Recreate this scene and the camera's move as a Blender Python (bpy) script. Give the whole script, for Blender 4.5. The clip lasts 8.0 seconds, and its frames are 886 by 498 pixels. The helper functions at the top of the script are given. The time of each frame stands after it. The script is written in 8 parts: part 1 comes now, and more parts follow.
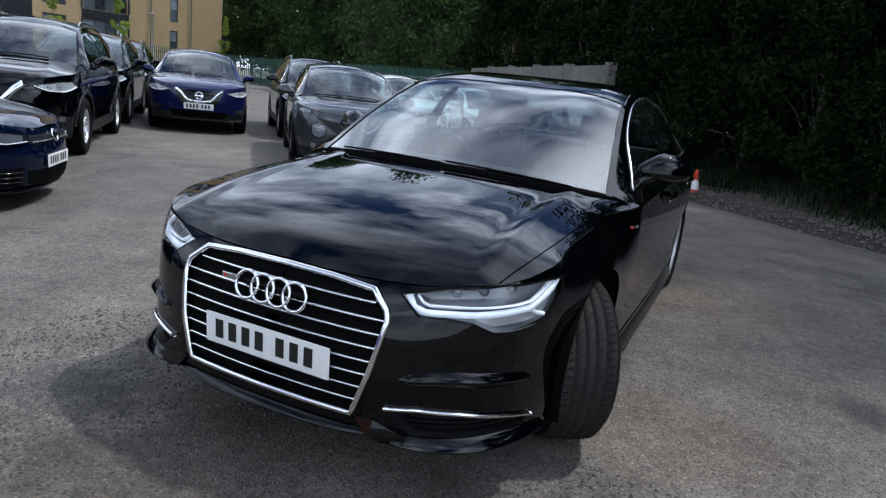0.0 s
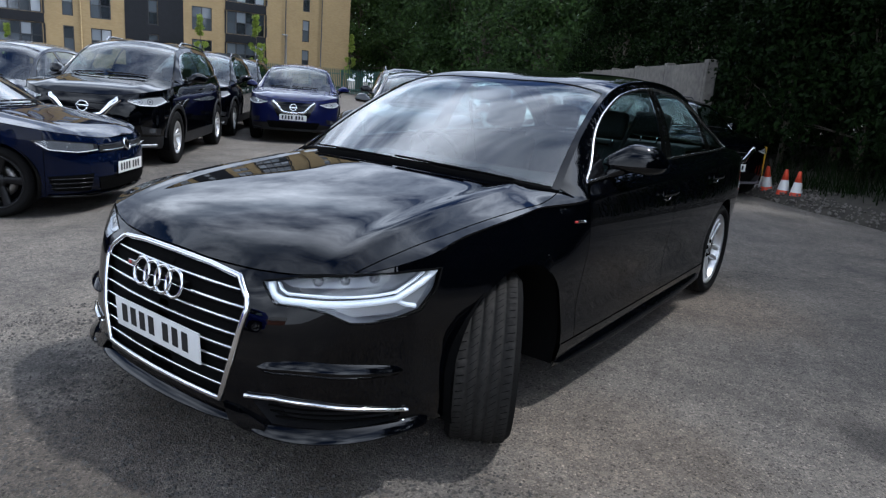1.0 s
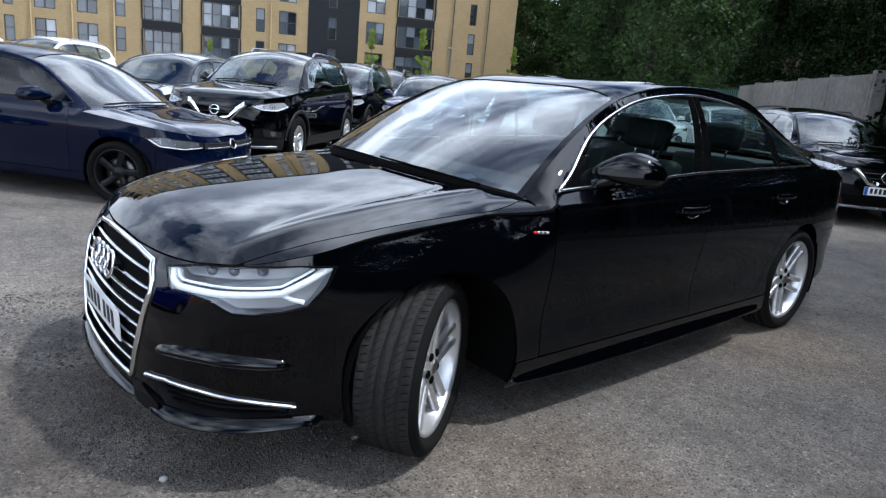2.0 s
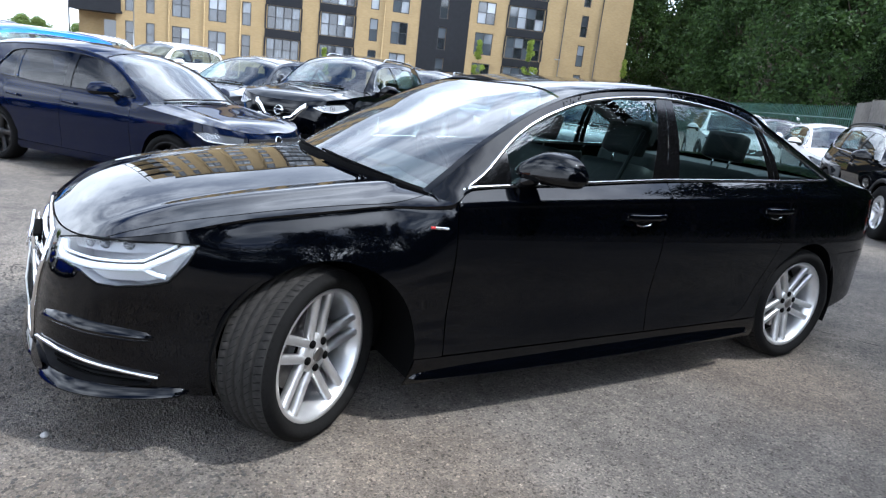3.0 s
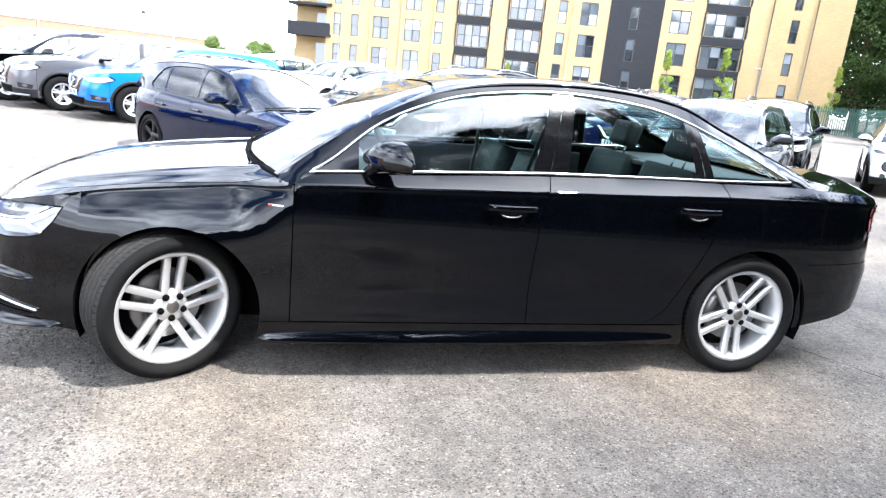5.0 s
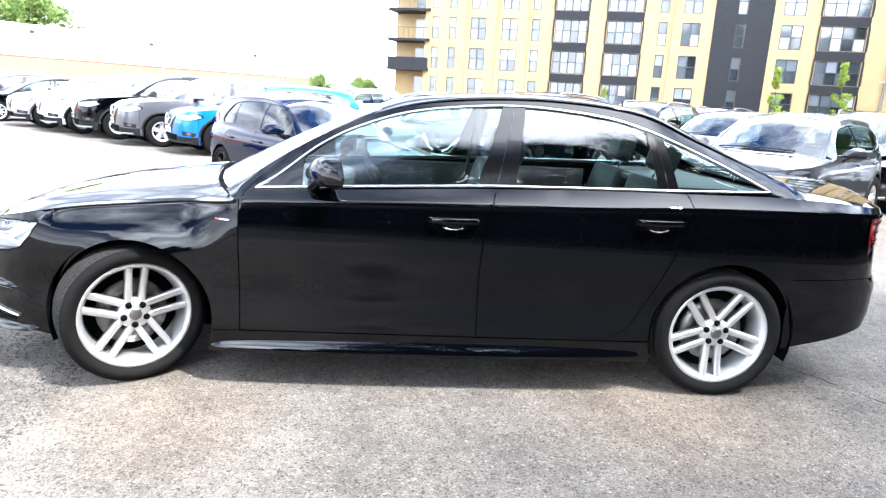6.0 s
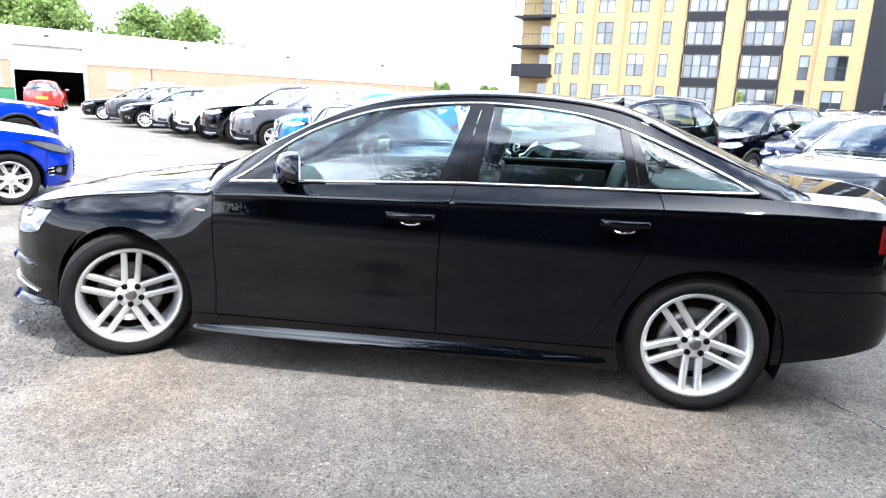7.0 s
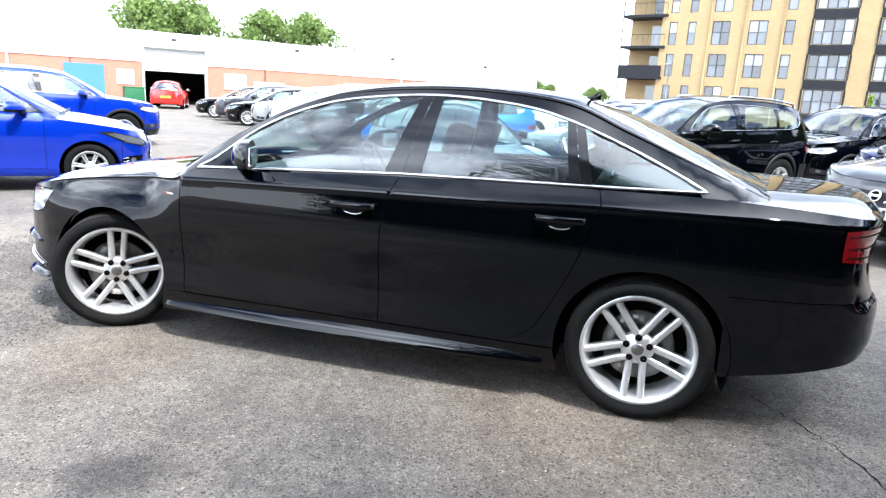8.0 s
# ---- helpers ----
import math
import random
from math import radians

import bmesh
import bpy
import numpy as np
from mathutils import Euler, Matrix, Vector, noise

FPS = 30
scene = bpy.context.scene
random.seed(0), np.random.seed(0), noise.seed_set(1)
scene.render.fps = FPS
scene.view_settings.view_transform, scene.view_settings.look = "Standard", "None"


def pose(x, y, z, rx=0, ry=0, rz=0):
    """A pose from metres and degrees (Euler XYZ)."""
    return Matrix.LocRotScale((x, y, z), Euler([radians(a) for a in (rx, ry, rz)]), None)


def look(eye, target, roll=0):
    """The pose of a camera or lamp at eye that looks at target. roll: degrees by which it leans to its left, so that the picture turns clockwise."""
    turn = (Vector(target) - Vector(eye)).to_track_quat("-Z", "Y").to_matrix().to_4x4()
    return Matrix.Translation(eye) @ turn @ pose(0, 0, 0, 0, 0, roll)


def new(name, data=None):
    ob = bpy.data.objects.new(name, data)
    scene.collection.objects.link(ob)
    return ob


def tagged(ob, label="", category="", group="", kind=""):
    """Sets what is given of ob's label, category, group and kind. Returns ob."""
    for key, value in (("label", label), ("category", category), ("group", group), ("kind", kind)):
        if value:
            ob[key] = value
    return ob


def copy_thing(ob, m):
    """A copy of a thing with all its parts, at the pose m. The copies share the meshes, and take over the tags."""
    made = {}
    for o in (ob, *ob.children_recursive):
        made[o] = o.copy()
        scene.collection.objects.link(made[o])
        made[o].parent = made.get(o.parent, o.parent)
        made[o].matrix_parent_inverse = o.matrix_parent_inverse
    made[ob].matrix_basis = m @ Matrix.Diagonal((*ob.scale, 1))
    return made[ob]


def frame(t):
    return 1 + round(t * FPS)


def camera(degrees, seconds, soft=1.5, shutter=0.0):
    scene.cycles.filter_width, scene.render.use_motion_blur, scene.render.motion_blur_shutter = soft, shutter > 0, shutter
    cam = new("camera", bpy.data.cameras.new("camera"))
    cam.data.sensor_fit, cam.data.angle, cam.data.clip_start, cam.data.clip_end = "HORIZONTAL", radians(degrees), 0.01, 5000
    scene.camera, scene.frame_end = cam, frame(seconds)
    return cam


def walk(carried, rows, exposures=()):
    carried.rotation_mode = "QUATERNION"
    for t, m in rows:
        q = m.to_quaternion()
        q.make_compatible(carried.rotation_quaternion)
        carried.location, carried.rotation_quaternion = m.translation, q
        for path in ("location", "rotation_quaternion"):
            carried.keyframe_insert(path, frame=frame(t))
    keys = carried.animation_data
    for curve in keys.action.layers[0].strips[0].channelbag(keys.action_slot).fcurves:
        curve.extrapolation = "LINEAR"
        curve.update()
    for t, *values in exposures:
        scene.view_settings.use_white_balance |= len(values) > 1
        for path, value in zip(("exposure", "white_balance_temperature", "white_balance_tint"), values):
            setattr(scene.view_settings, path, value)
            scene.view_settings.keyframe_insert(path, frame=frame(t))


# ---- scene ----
cam = camera(68.0, 8.0, soft=1.3)
PATH = [
    (0, (4.036, 1.351, 1.332), (2.265, 0.55, 0.862), 6.7),
    (0.5, (3.846, 1.683, 1.312), (2.177, 0.69, 0.834), 5.0),
    (1, (3.57, 2.041, 1.336), (1.991, 0.911, 0.857), 4.7),
    (1.5, (3.295, 2.381, 1.366), (1.831, 1.109, 0.876), 5.0),
    (1.7, (3.148, 2.456, 1.361), (1.777, 1.085, 0.869), 5.3),
    (2.8, (2.408, 2.986, 1.35), (1.348, 1.355, 0.887), 5.7),
    (3, (2.269, 3.041, 1.364), (1.272, 1.376, 0.88), 6.5),
    (3.5, (1.944, 3.233, 1.404), (1.102, 1.493, 0.893), 4.4),
    (4, (1.645, 3.565, 1.429), (0.864, 1.785, 0.957), 5.1),
    (4.5, (1.326, 3.693, 1.411), (0.754, 1.837, 0.933), 5.9),
    (4.7, (1.182, 3.727, 1.435), (0.64, 1.873, 0.915), 5.7),
    (5.8, (0.388, 4.003, 1.424), (0.208, 2.055, 1.007), 4.8),
    (6, (0.223, 3.977, 1.425), (0.072, 2.033, 0.984), 3.3),
    (6.5, (-0.159, 3.987, 1.425), (-0.07, 2.034, 1.002), 3.1),
    (7, (-0.585, 3.988, 1.416), (-0.354, 2.05, 0.977), 2.7),
    (7.5, (-0.946, 3.866, 1.413), (-0.619, 1.957, 0.914), 2.4),
    (8, (-1.365, 3.845, 1.404), (-0.825, 1.973, 0.956), 3.1),
]
EXPOSURE = [(0, -0.76, 5720, 9), (1.5, -0.58, 5720, 9), (2.8, 0.06, 5750, 9), (3.5, 0.57, 5850, 9), (4.5, 1.32, 6000, 10), (6.0, 1.60, 6000, 10), (7.0, 1.29, 5950, 9), (8.0, 1.00, 5950, 9)]
walk(cam, [(t, look(eye, target, roll)) for t, eye, target, roll in PATH], EXPOSURE)

# ---- daylight ----
SUN_TO = Vector((-0.45, 0.36, 1.0)).normalized()
world = bpy.data.worlds.new("sky")
scene.world = world
world.use_nodes = True


def build_sky():
    nt = world.node_tree
    nt.nodes.clear()
    n, ln = nt.nodes.new, nt.links.new
    out, bg = n("ShaderNodeOutputWorld"), n("ShaderNodeBackground")
    sky = n("ShaderNodeTexSky")
    sky.sky_type, sky.sun_disc = "NISHITA", False
    sky.sun_elevation = math.asin(SUN_TO.z)
    sky.sun_rotation = math.atan2(SUN_TO.x, SUN_TO.y)
    sky.air_density, sky.dust_density = 1.0, 1.5
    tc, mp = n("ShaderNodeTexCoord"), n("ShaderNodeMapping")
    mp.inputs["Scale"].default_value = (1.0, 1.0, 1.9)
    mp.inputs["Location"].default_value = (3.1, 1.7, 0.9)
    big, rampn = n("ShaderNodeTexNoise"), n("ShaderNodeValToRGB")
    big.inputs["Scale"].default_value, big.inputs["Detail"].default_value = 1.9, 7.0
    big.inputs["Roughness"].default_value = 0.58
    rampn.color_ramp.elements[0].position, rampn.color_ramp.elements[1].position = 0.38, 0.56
    shade, ramp2 = n("ShaderNodeTexNoise"), n("ShaderNodeValToRGB")
    shade.inputs["Scale"].default_value, shade.inputs["Detail"].default_value = 3.4, 5.0
    ramp2.color_ramp.elements[0].color, ramp2.color_ramp.elements[1].color = (18.0, 20.0, 23.0, 1), (66.0, 67.5, 70.0, 1)
    ramp2.color_ramp.elements[0].position, ramp2.color_ramp.elements[1].position = 0.37, 0.66
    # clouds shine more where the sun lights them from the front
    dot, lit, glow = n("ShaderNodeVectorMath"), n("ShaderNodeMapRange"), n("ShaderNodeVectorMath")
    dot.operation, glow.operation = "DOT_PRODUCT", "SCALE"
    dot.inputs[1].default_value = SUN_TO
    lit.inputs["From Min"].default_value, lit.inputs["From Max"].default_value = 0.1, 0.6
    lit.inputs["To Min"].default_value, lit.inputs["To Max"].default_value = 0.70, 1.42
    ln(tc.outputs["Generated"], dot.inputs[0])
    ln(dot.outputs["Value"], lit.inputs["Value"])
    ln(ramp2.outputs[0], glow.inputs[0])
    # thin wisps overhead, thick white banks lower down
    up, bank_, gain = n("ShaderNodeSeparateXYZ"), n("ShaderNodeMapRange"), n("ShaderNodeMath")
    ln(tc.outputs["Generated"], up.inputs[0])
    ln(up.outputs["Z"], bank_.inputs["Value"])
    bank_.inputs["From Min"].default_value, bank_.inputs["From Max"].default_value = 0.45, 0.95
    bank_.inputs["To Min"].default_value, bank_.inputs["To Max"].default_value = 1.85, 0.52
    gain.operation = "MULTIPLY"
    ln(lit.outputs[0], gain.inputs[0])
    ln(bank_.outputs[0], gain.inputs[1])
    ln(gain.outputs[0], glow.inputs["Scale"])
    mix = n("ShaderNodeMix")
    mix.data_type = "RGBA"
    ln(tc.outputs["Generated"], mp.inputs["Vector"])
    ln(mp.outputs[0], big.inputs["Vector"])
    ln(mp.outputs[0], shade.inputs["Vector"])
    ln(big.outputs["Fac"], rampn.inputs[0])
    ln(shade.outputs["Fac"], ramp2.inputs[0])
    thin, cover = n("ShaderNodeMapRange"), n("ShaderNodeMath")
    thin.inputs["From Min"].default_value, thin.inputs["From Max"].default_value = 0.32, 0.80
    thin.inputs["To Min"].default_value, thin.inputs["To Max"].default_value = 1.0, 0.58
    cover.operation = "MULTIPLY"
    ln(up.outputs["Z"], thin.inputs["Value"])
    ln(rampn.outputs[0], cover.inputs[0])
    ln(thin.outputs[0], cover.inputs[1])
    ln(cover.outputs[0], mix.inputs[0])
    deep = n("ShaderNodeMix")
    deep.data_type, deep.blend_type = "RGBA", "MULTIPLY"
    deep.inputs[0].default_value = 1.0
    deep.inputs[7].default_value = (1.0, 1.32, 1.95, 1)
    ln(sky.outputs[0], deep.inputs[6])
    ln(deep.outputs[2], mix.inputs[6])
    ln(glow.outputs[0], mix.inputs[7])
    # white haze low over the horizon
    sep, low, haze = n("ShaderNodeSeparateXYZ"), n("ShaderNodeMapRange"), n("ShaderNodeMix")
    low.inputs["From Min"].default_value, low.inputs["From Max"].default_value = 0.02, 0.50
    low.inputs["To Min"].default_value, low.inputs["To Max"].default_value = 0.9, 0.0
    haze.data_type = "RGBA"
    haze.inputs[7].default_value = (36.0, 37.0, 38.5, 1)
    ln(tc.outputs["Generated"], sep.inputs[0])
    ln(sep.outputs["Z"], low.inputs["Value"])
    ln(low.outputs[0], haze.inputs[0])
    ln(mix.outputs[2], haze.inputs[6])
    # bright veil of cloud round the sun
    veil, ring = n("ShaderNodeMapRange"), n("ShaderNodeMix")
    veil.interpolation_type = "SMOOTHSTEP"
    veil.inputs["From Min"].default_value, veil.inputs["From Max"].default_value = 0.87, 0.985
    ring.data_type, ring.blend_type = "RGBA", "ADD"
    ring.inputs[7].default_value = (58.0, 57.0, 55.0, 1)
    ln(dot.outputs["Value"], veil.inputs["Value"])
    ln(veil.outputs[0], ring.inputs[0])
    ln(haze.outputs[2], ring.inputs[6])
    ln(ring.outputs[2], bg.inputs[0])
    bg.inputs[1].default_value = 0.063
    ln(bg.outputs[0], out.inputs[0])


build_sky()
sun_data = bpy.data.lights.new("sun", "SUN")
sun_data.energy, sun_data.angle, sun_data.color = 5.0, radians(2.0), (1.0, 0.95, 0.88)
sun = new("sun", sun_data)
sun.matrix_world = look(SUN_TO * 60, (0, 0, 0))

# ---- materials ----
def nodes_of(name):
    m = bpy.data.materials.new(name)
    m.use_nodes = True
    nt = m.node_tree
    return m, nt, nt.nodes["Principled BSDF"], nt.nodes.new, nt.links.new


def plain(name, color, rough=0.5, metal=0.0, coat=0.0, grain=0.0, scale=40.0, bump=0.0, ior=1.5, coat_rough=0.03, spec=0.5):
    """A surface with fine and broad variation of tone and roughness."""
    m, nt, p, n, ln = nodes_of(name)
    p.inputs["Base Color"].default_value = (*color, 1)
    p.inputs["Roughness"].default_value = rough
    p.inputs["Metallic"].default_value = metal
    p.inputs["IOR"].default_value = ior
    p.inputs["Specular IOR Level"].default_value = spec
    p.inputs["Coat Weight"].default_value = coat
    p.inputs["Coat Roughness"].default_value = coat_rough
    if grain or bump:
        tc, a, b = n("ShaderNodeTexCoord"), n("ShaderNodeTexNoise"), n("ShaderNodeTexNoise")
        ln(tc.outputs["Object"], a.inputs["Vector"])
        ln(tc.outputs["Object"], b.inputs["Vector"])
        a.inputs["Scale"].default_value, a.inputs["Detail"].default_value = scale, 6
        b.inputs["Scale"].default_value, b.inputs["Detail"].default_value = scale * 0.07, 3
        add = n("ShaderNodeMath")
        add.operation = "ADD"
        ln(a.outputs["Fac"], add.inputs[0])
        ln(b.outputs["Fac"], add.inputs[1])
        mr = n("ShaderNodeMapRange")
        mr.inputs["From Min"].default_value, mr.inputs["From Max"].default_value = 0.6, 1.4
        mr.inputs["To Min"].default_value, mr.inputs["To Max"].default_value = 1 - grain, 1 + grain
        ln(add.outputs[0], mr.inputs["Value"])
        mul = n("ShaderNodeVectorMath")
        mul.operation = "SCALE"
        mul.inputs[0].default_value = color
        ln(mr.outputs[0], mul.inputs["Scale"])
        ln(mul.outputs[0], p.inputs["Base Color"])
        if bump:
            bp = n("ShaderNodeBump")
            bp.inputs["Strength"].default_value, bp.inputs["Distance"].default_value = bump, 0.01
            ln(a.outputs["Fac"], bp.inputs["Height"])
            ln(bp.outputs[0], p.inputs["Normal"])
    return m


def paint(name, color, metal=0.0, rough=0.3, ior=1.5):
    """Clear-coated car paint, with a faint film of dust."""
    m, nt, p, n, ln = nodes_of(name)
    tc, a = n("ShaderNodeTexCoord"), n("ShaderNodeTexNoise")
    a.inputs["Scale"].default_value, a.inputs["Detail"].default_value = 9.0, 8
    ln(tc.outputs["Object"], a.inputs["Vector"])
    mr = n("ShaderNodeMapRange")
    mr.inputs["From Min"].default_value, mr.inputs["From Max"].default_value = 0.35, 0.8
    mr.inputs["To Min"].default_value, mr.inputs["To Max"].default_value = 0.004, 0.025
    ln(a.outputs["Fac"], mr.inputs["Value"])
    ln(mr.outputs[0], p.inputs["Coat Roughness"])
    p.inputs["Base Color"].default_value = (*color, 1)
    p.inputs["Metallic"].default_value, p.inputs["Roughness"].default_value = metal, rough
    p.inputs["Coat Weight"].default_value, p.inputs["Coat IOR"].default_value = 1.0, ior
    p.inputs["Specular IOR Level"].default_value = 0.0 if metal == 0 else 0.05
    return m


def glass(name, tint, rough=0.0, face_on=0.08):
    """A thin sheet of tinted glass: what passes is tinted, what is thrown back grows towards grazing angles."""
    m, nt, p, n, ln = nodes_of(name)
    nt.nodes.remove(p)
    tr, gl, mix, lw = n("ShaderNodeBsdfTransparent"), n("ShaderNodeBsdfGlossy"), n("ShaderNodeMixShader"), n("ShaderNodeLayerWeight")
    tr.inputs[0].default_value = (*tint, 1)
    gl.inputs["Roughness"].default_value = rough
    lw.inputs["Blend"].default_value = 0.5
    power, mr = n("ShaderNodeMath"), n("ShaderNodeMapRange")
    power.operation = "POWER"
    power.inputs[1].default_value = 4.5
    mr.inputs["To Min"].default_value, mr.inputs["To Max"].default_value = face_on, 1.0
    ln(lw.outputs["Facing"], power.inputs[0])
    ln(power.outputs[0], mr.inputs["Value"])
    ln(mr.outputs[0], mix.inputs[0])
    ln(tr.outputs[0], mix.inputs[1])
    ln(gl.outputs[0], mix.inputs[2])
    ln(mix.outputs[0], nt.nodes["Material Output"].inputs[0])
    return m


def glowing(name, color, strength):
    """A lit light guide."""
    m, nt, p, n, ln = nodes_of(name)
    p.inputs["Base Color"].default_value, p.inputs["Roughness"].default_value = (*color, 1), 0.3
    p.inputs["Emission Color"].default_value, p.inputs["Emission Strength"].default_value = (*color, 1), strength
    return m


M = {
    "drl": glowing("drl", (0.90, 0.95, 1.0), 0.22),
    "black_paint": paint("black_paint", (0.0005, 0.0007, 0.0014), ior=1.39),
    "navy_paint": paint("navy_paint", (0.0012, 0.0038, 0.017), ior=1.32),
    "midnight_paint": paint("midnight_paint", (0.006, 0.009, 0.055), 0.25, 0.35, ior=1.36),
    "grey_paint": paint("grey_paint", (0.10, 0.10, 0.11), 0.6, 0.4),
    "steel_paint": paint("steel_paint", (0.034, 0.037, 0.043), 0.5, 0.35),
    "silver_paint": paint("silver_paint", (0.30, 0.31, 0.33), 0.7, 0.4),
    "white_paint": paint("white_paint", (0.75, 0.76, 0.77)),
    "cobalt_paint": paint("cobalt_paint", (0.003, 0.022, 0.30), 0.2, 0.3),
    "azure_paint": paint("azure_paint", (0.012, 0.15, 0.52), 0.3, 0.35),
    "red_paint": paint("red_paint", (0.55, 0.02, 0.015)),
    "gap": plain("gap", (0.003, 0.003, 0.003), 0.9, spec=0.05),
    "plastic": plain("plastic", (0.012, 0.012, 0.013), 0.5, grain=0.3, scale=120, bump=0.1, spec=0.25),
    "gloss_black": plain("gloss_black", (0.003, 0.003, 0.0034), 0.10, spec=0.35),
    "rubber": plain("rubber", (0.0062, 0.006, 0.0058), 0.85, grain=0.35, scale=60, bump=0.15, spec=0.12),
    "alloy": plain("alloy", (0.64, 0.64, 0.64), 0.34, 0.75, grain=0.06, scale=30),
    "dark_alloy": plain("dark_alloy", (0.006, 0.006, 0.0065), 0.35, 0.0, spec=0.25),
    "tread": plain("tread", (0.025, 0.0235, 0.0215), 0.95, grain=0.4, scale=50, bump=0.2, spec=0.1),
    "disc_metal": plain("disc_metal", (0.20, 0.19, 0.18), 0.38, 0.9, grain=0.2, scale=40),
    "chrome": plain("chrome", (0.82, 0.82, 0.82), 0.10, 1.0),
    "satin_chrome": plain("satin_chrome", (0.54, 0.54, 0.55), 0.22, 1.0),
    "lamp_reflector": plain("lamp_reflector", (0.52, 0.53, 0.55), 0.30, 0.4),
    "lamp_white": plain("lamp_white", (0.85, 0.87, 0.9), 0.25, 0.0, coat=0.8),
    "lamp_dark": plain("lamp_dark", (0.03, 0.03, 0.033), 0.25, 0.5),
    "lamp_inner": plain("lamp_inner", (0.20, 0.21, 0.23), 0.20, 0.6),
    "lamp_shell": plain("lamp_shell", (0.30, 0.31, 0.33), 0.28, 0.2),
    "lamp_red": plain("lamp_red", (0.13, 0.003, 0.005), 0.12, 0.0, coat=1.0),
    "plate_white": plain("plate_white", (0.78, 0.78, 0.76), 0.35, grain=0.05, scale=30),
    "plate_yellow": plain("plate_yellow", (0.75, 0.55, 0.05), 0.35, grain=0.05, scale=30),
    "plate_ink": plain("plate_ink", (0.01, 0.01, 0.01), 0.5),
    "plate_blue": plain("plate_blue", (0.02, 0.09, 0.45), 0.4),
    "badge_red": plain("badge_red", (0.5, 0.02, 0.02), 0.3),
    "seat": plain("seat", (0.012, 0.0125, 0.014), 0.6, grain=0.2, scale=160, bump=0.04, spec=0.2),
    "seat_light": plain("seat_light", (0.16, 0.16, 0.16), 0.55, grain=0.2, scale=90, bump=0.1),
    "dash": plain("dash", (0.02, 0.02, 0.021), 0.6, grain=0.25, scale=120, bump=0.15),
    "screen_glass": glass("screen_glass", (0.70, 0.79, 0.79), face_on=0.19),
    "side_glass": glass("side_glass", (0.68, 0.84, 0.82), face_on=0.085),
    "dark_glass": glass("dark_glass", (0.10, 0.11, 0.12), face_on=0.045),
    "lamp_glass": glass("lamp_glass", (0.95, 0.96, 0.97), face_on=0.04),
}


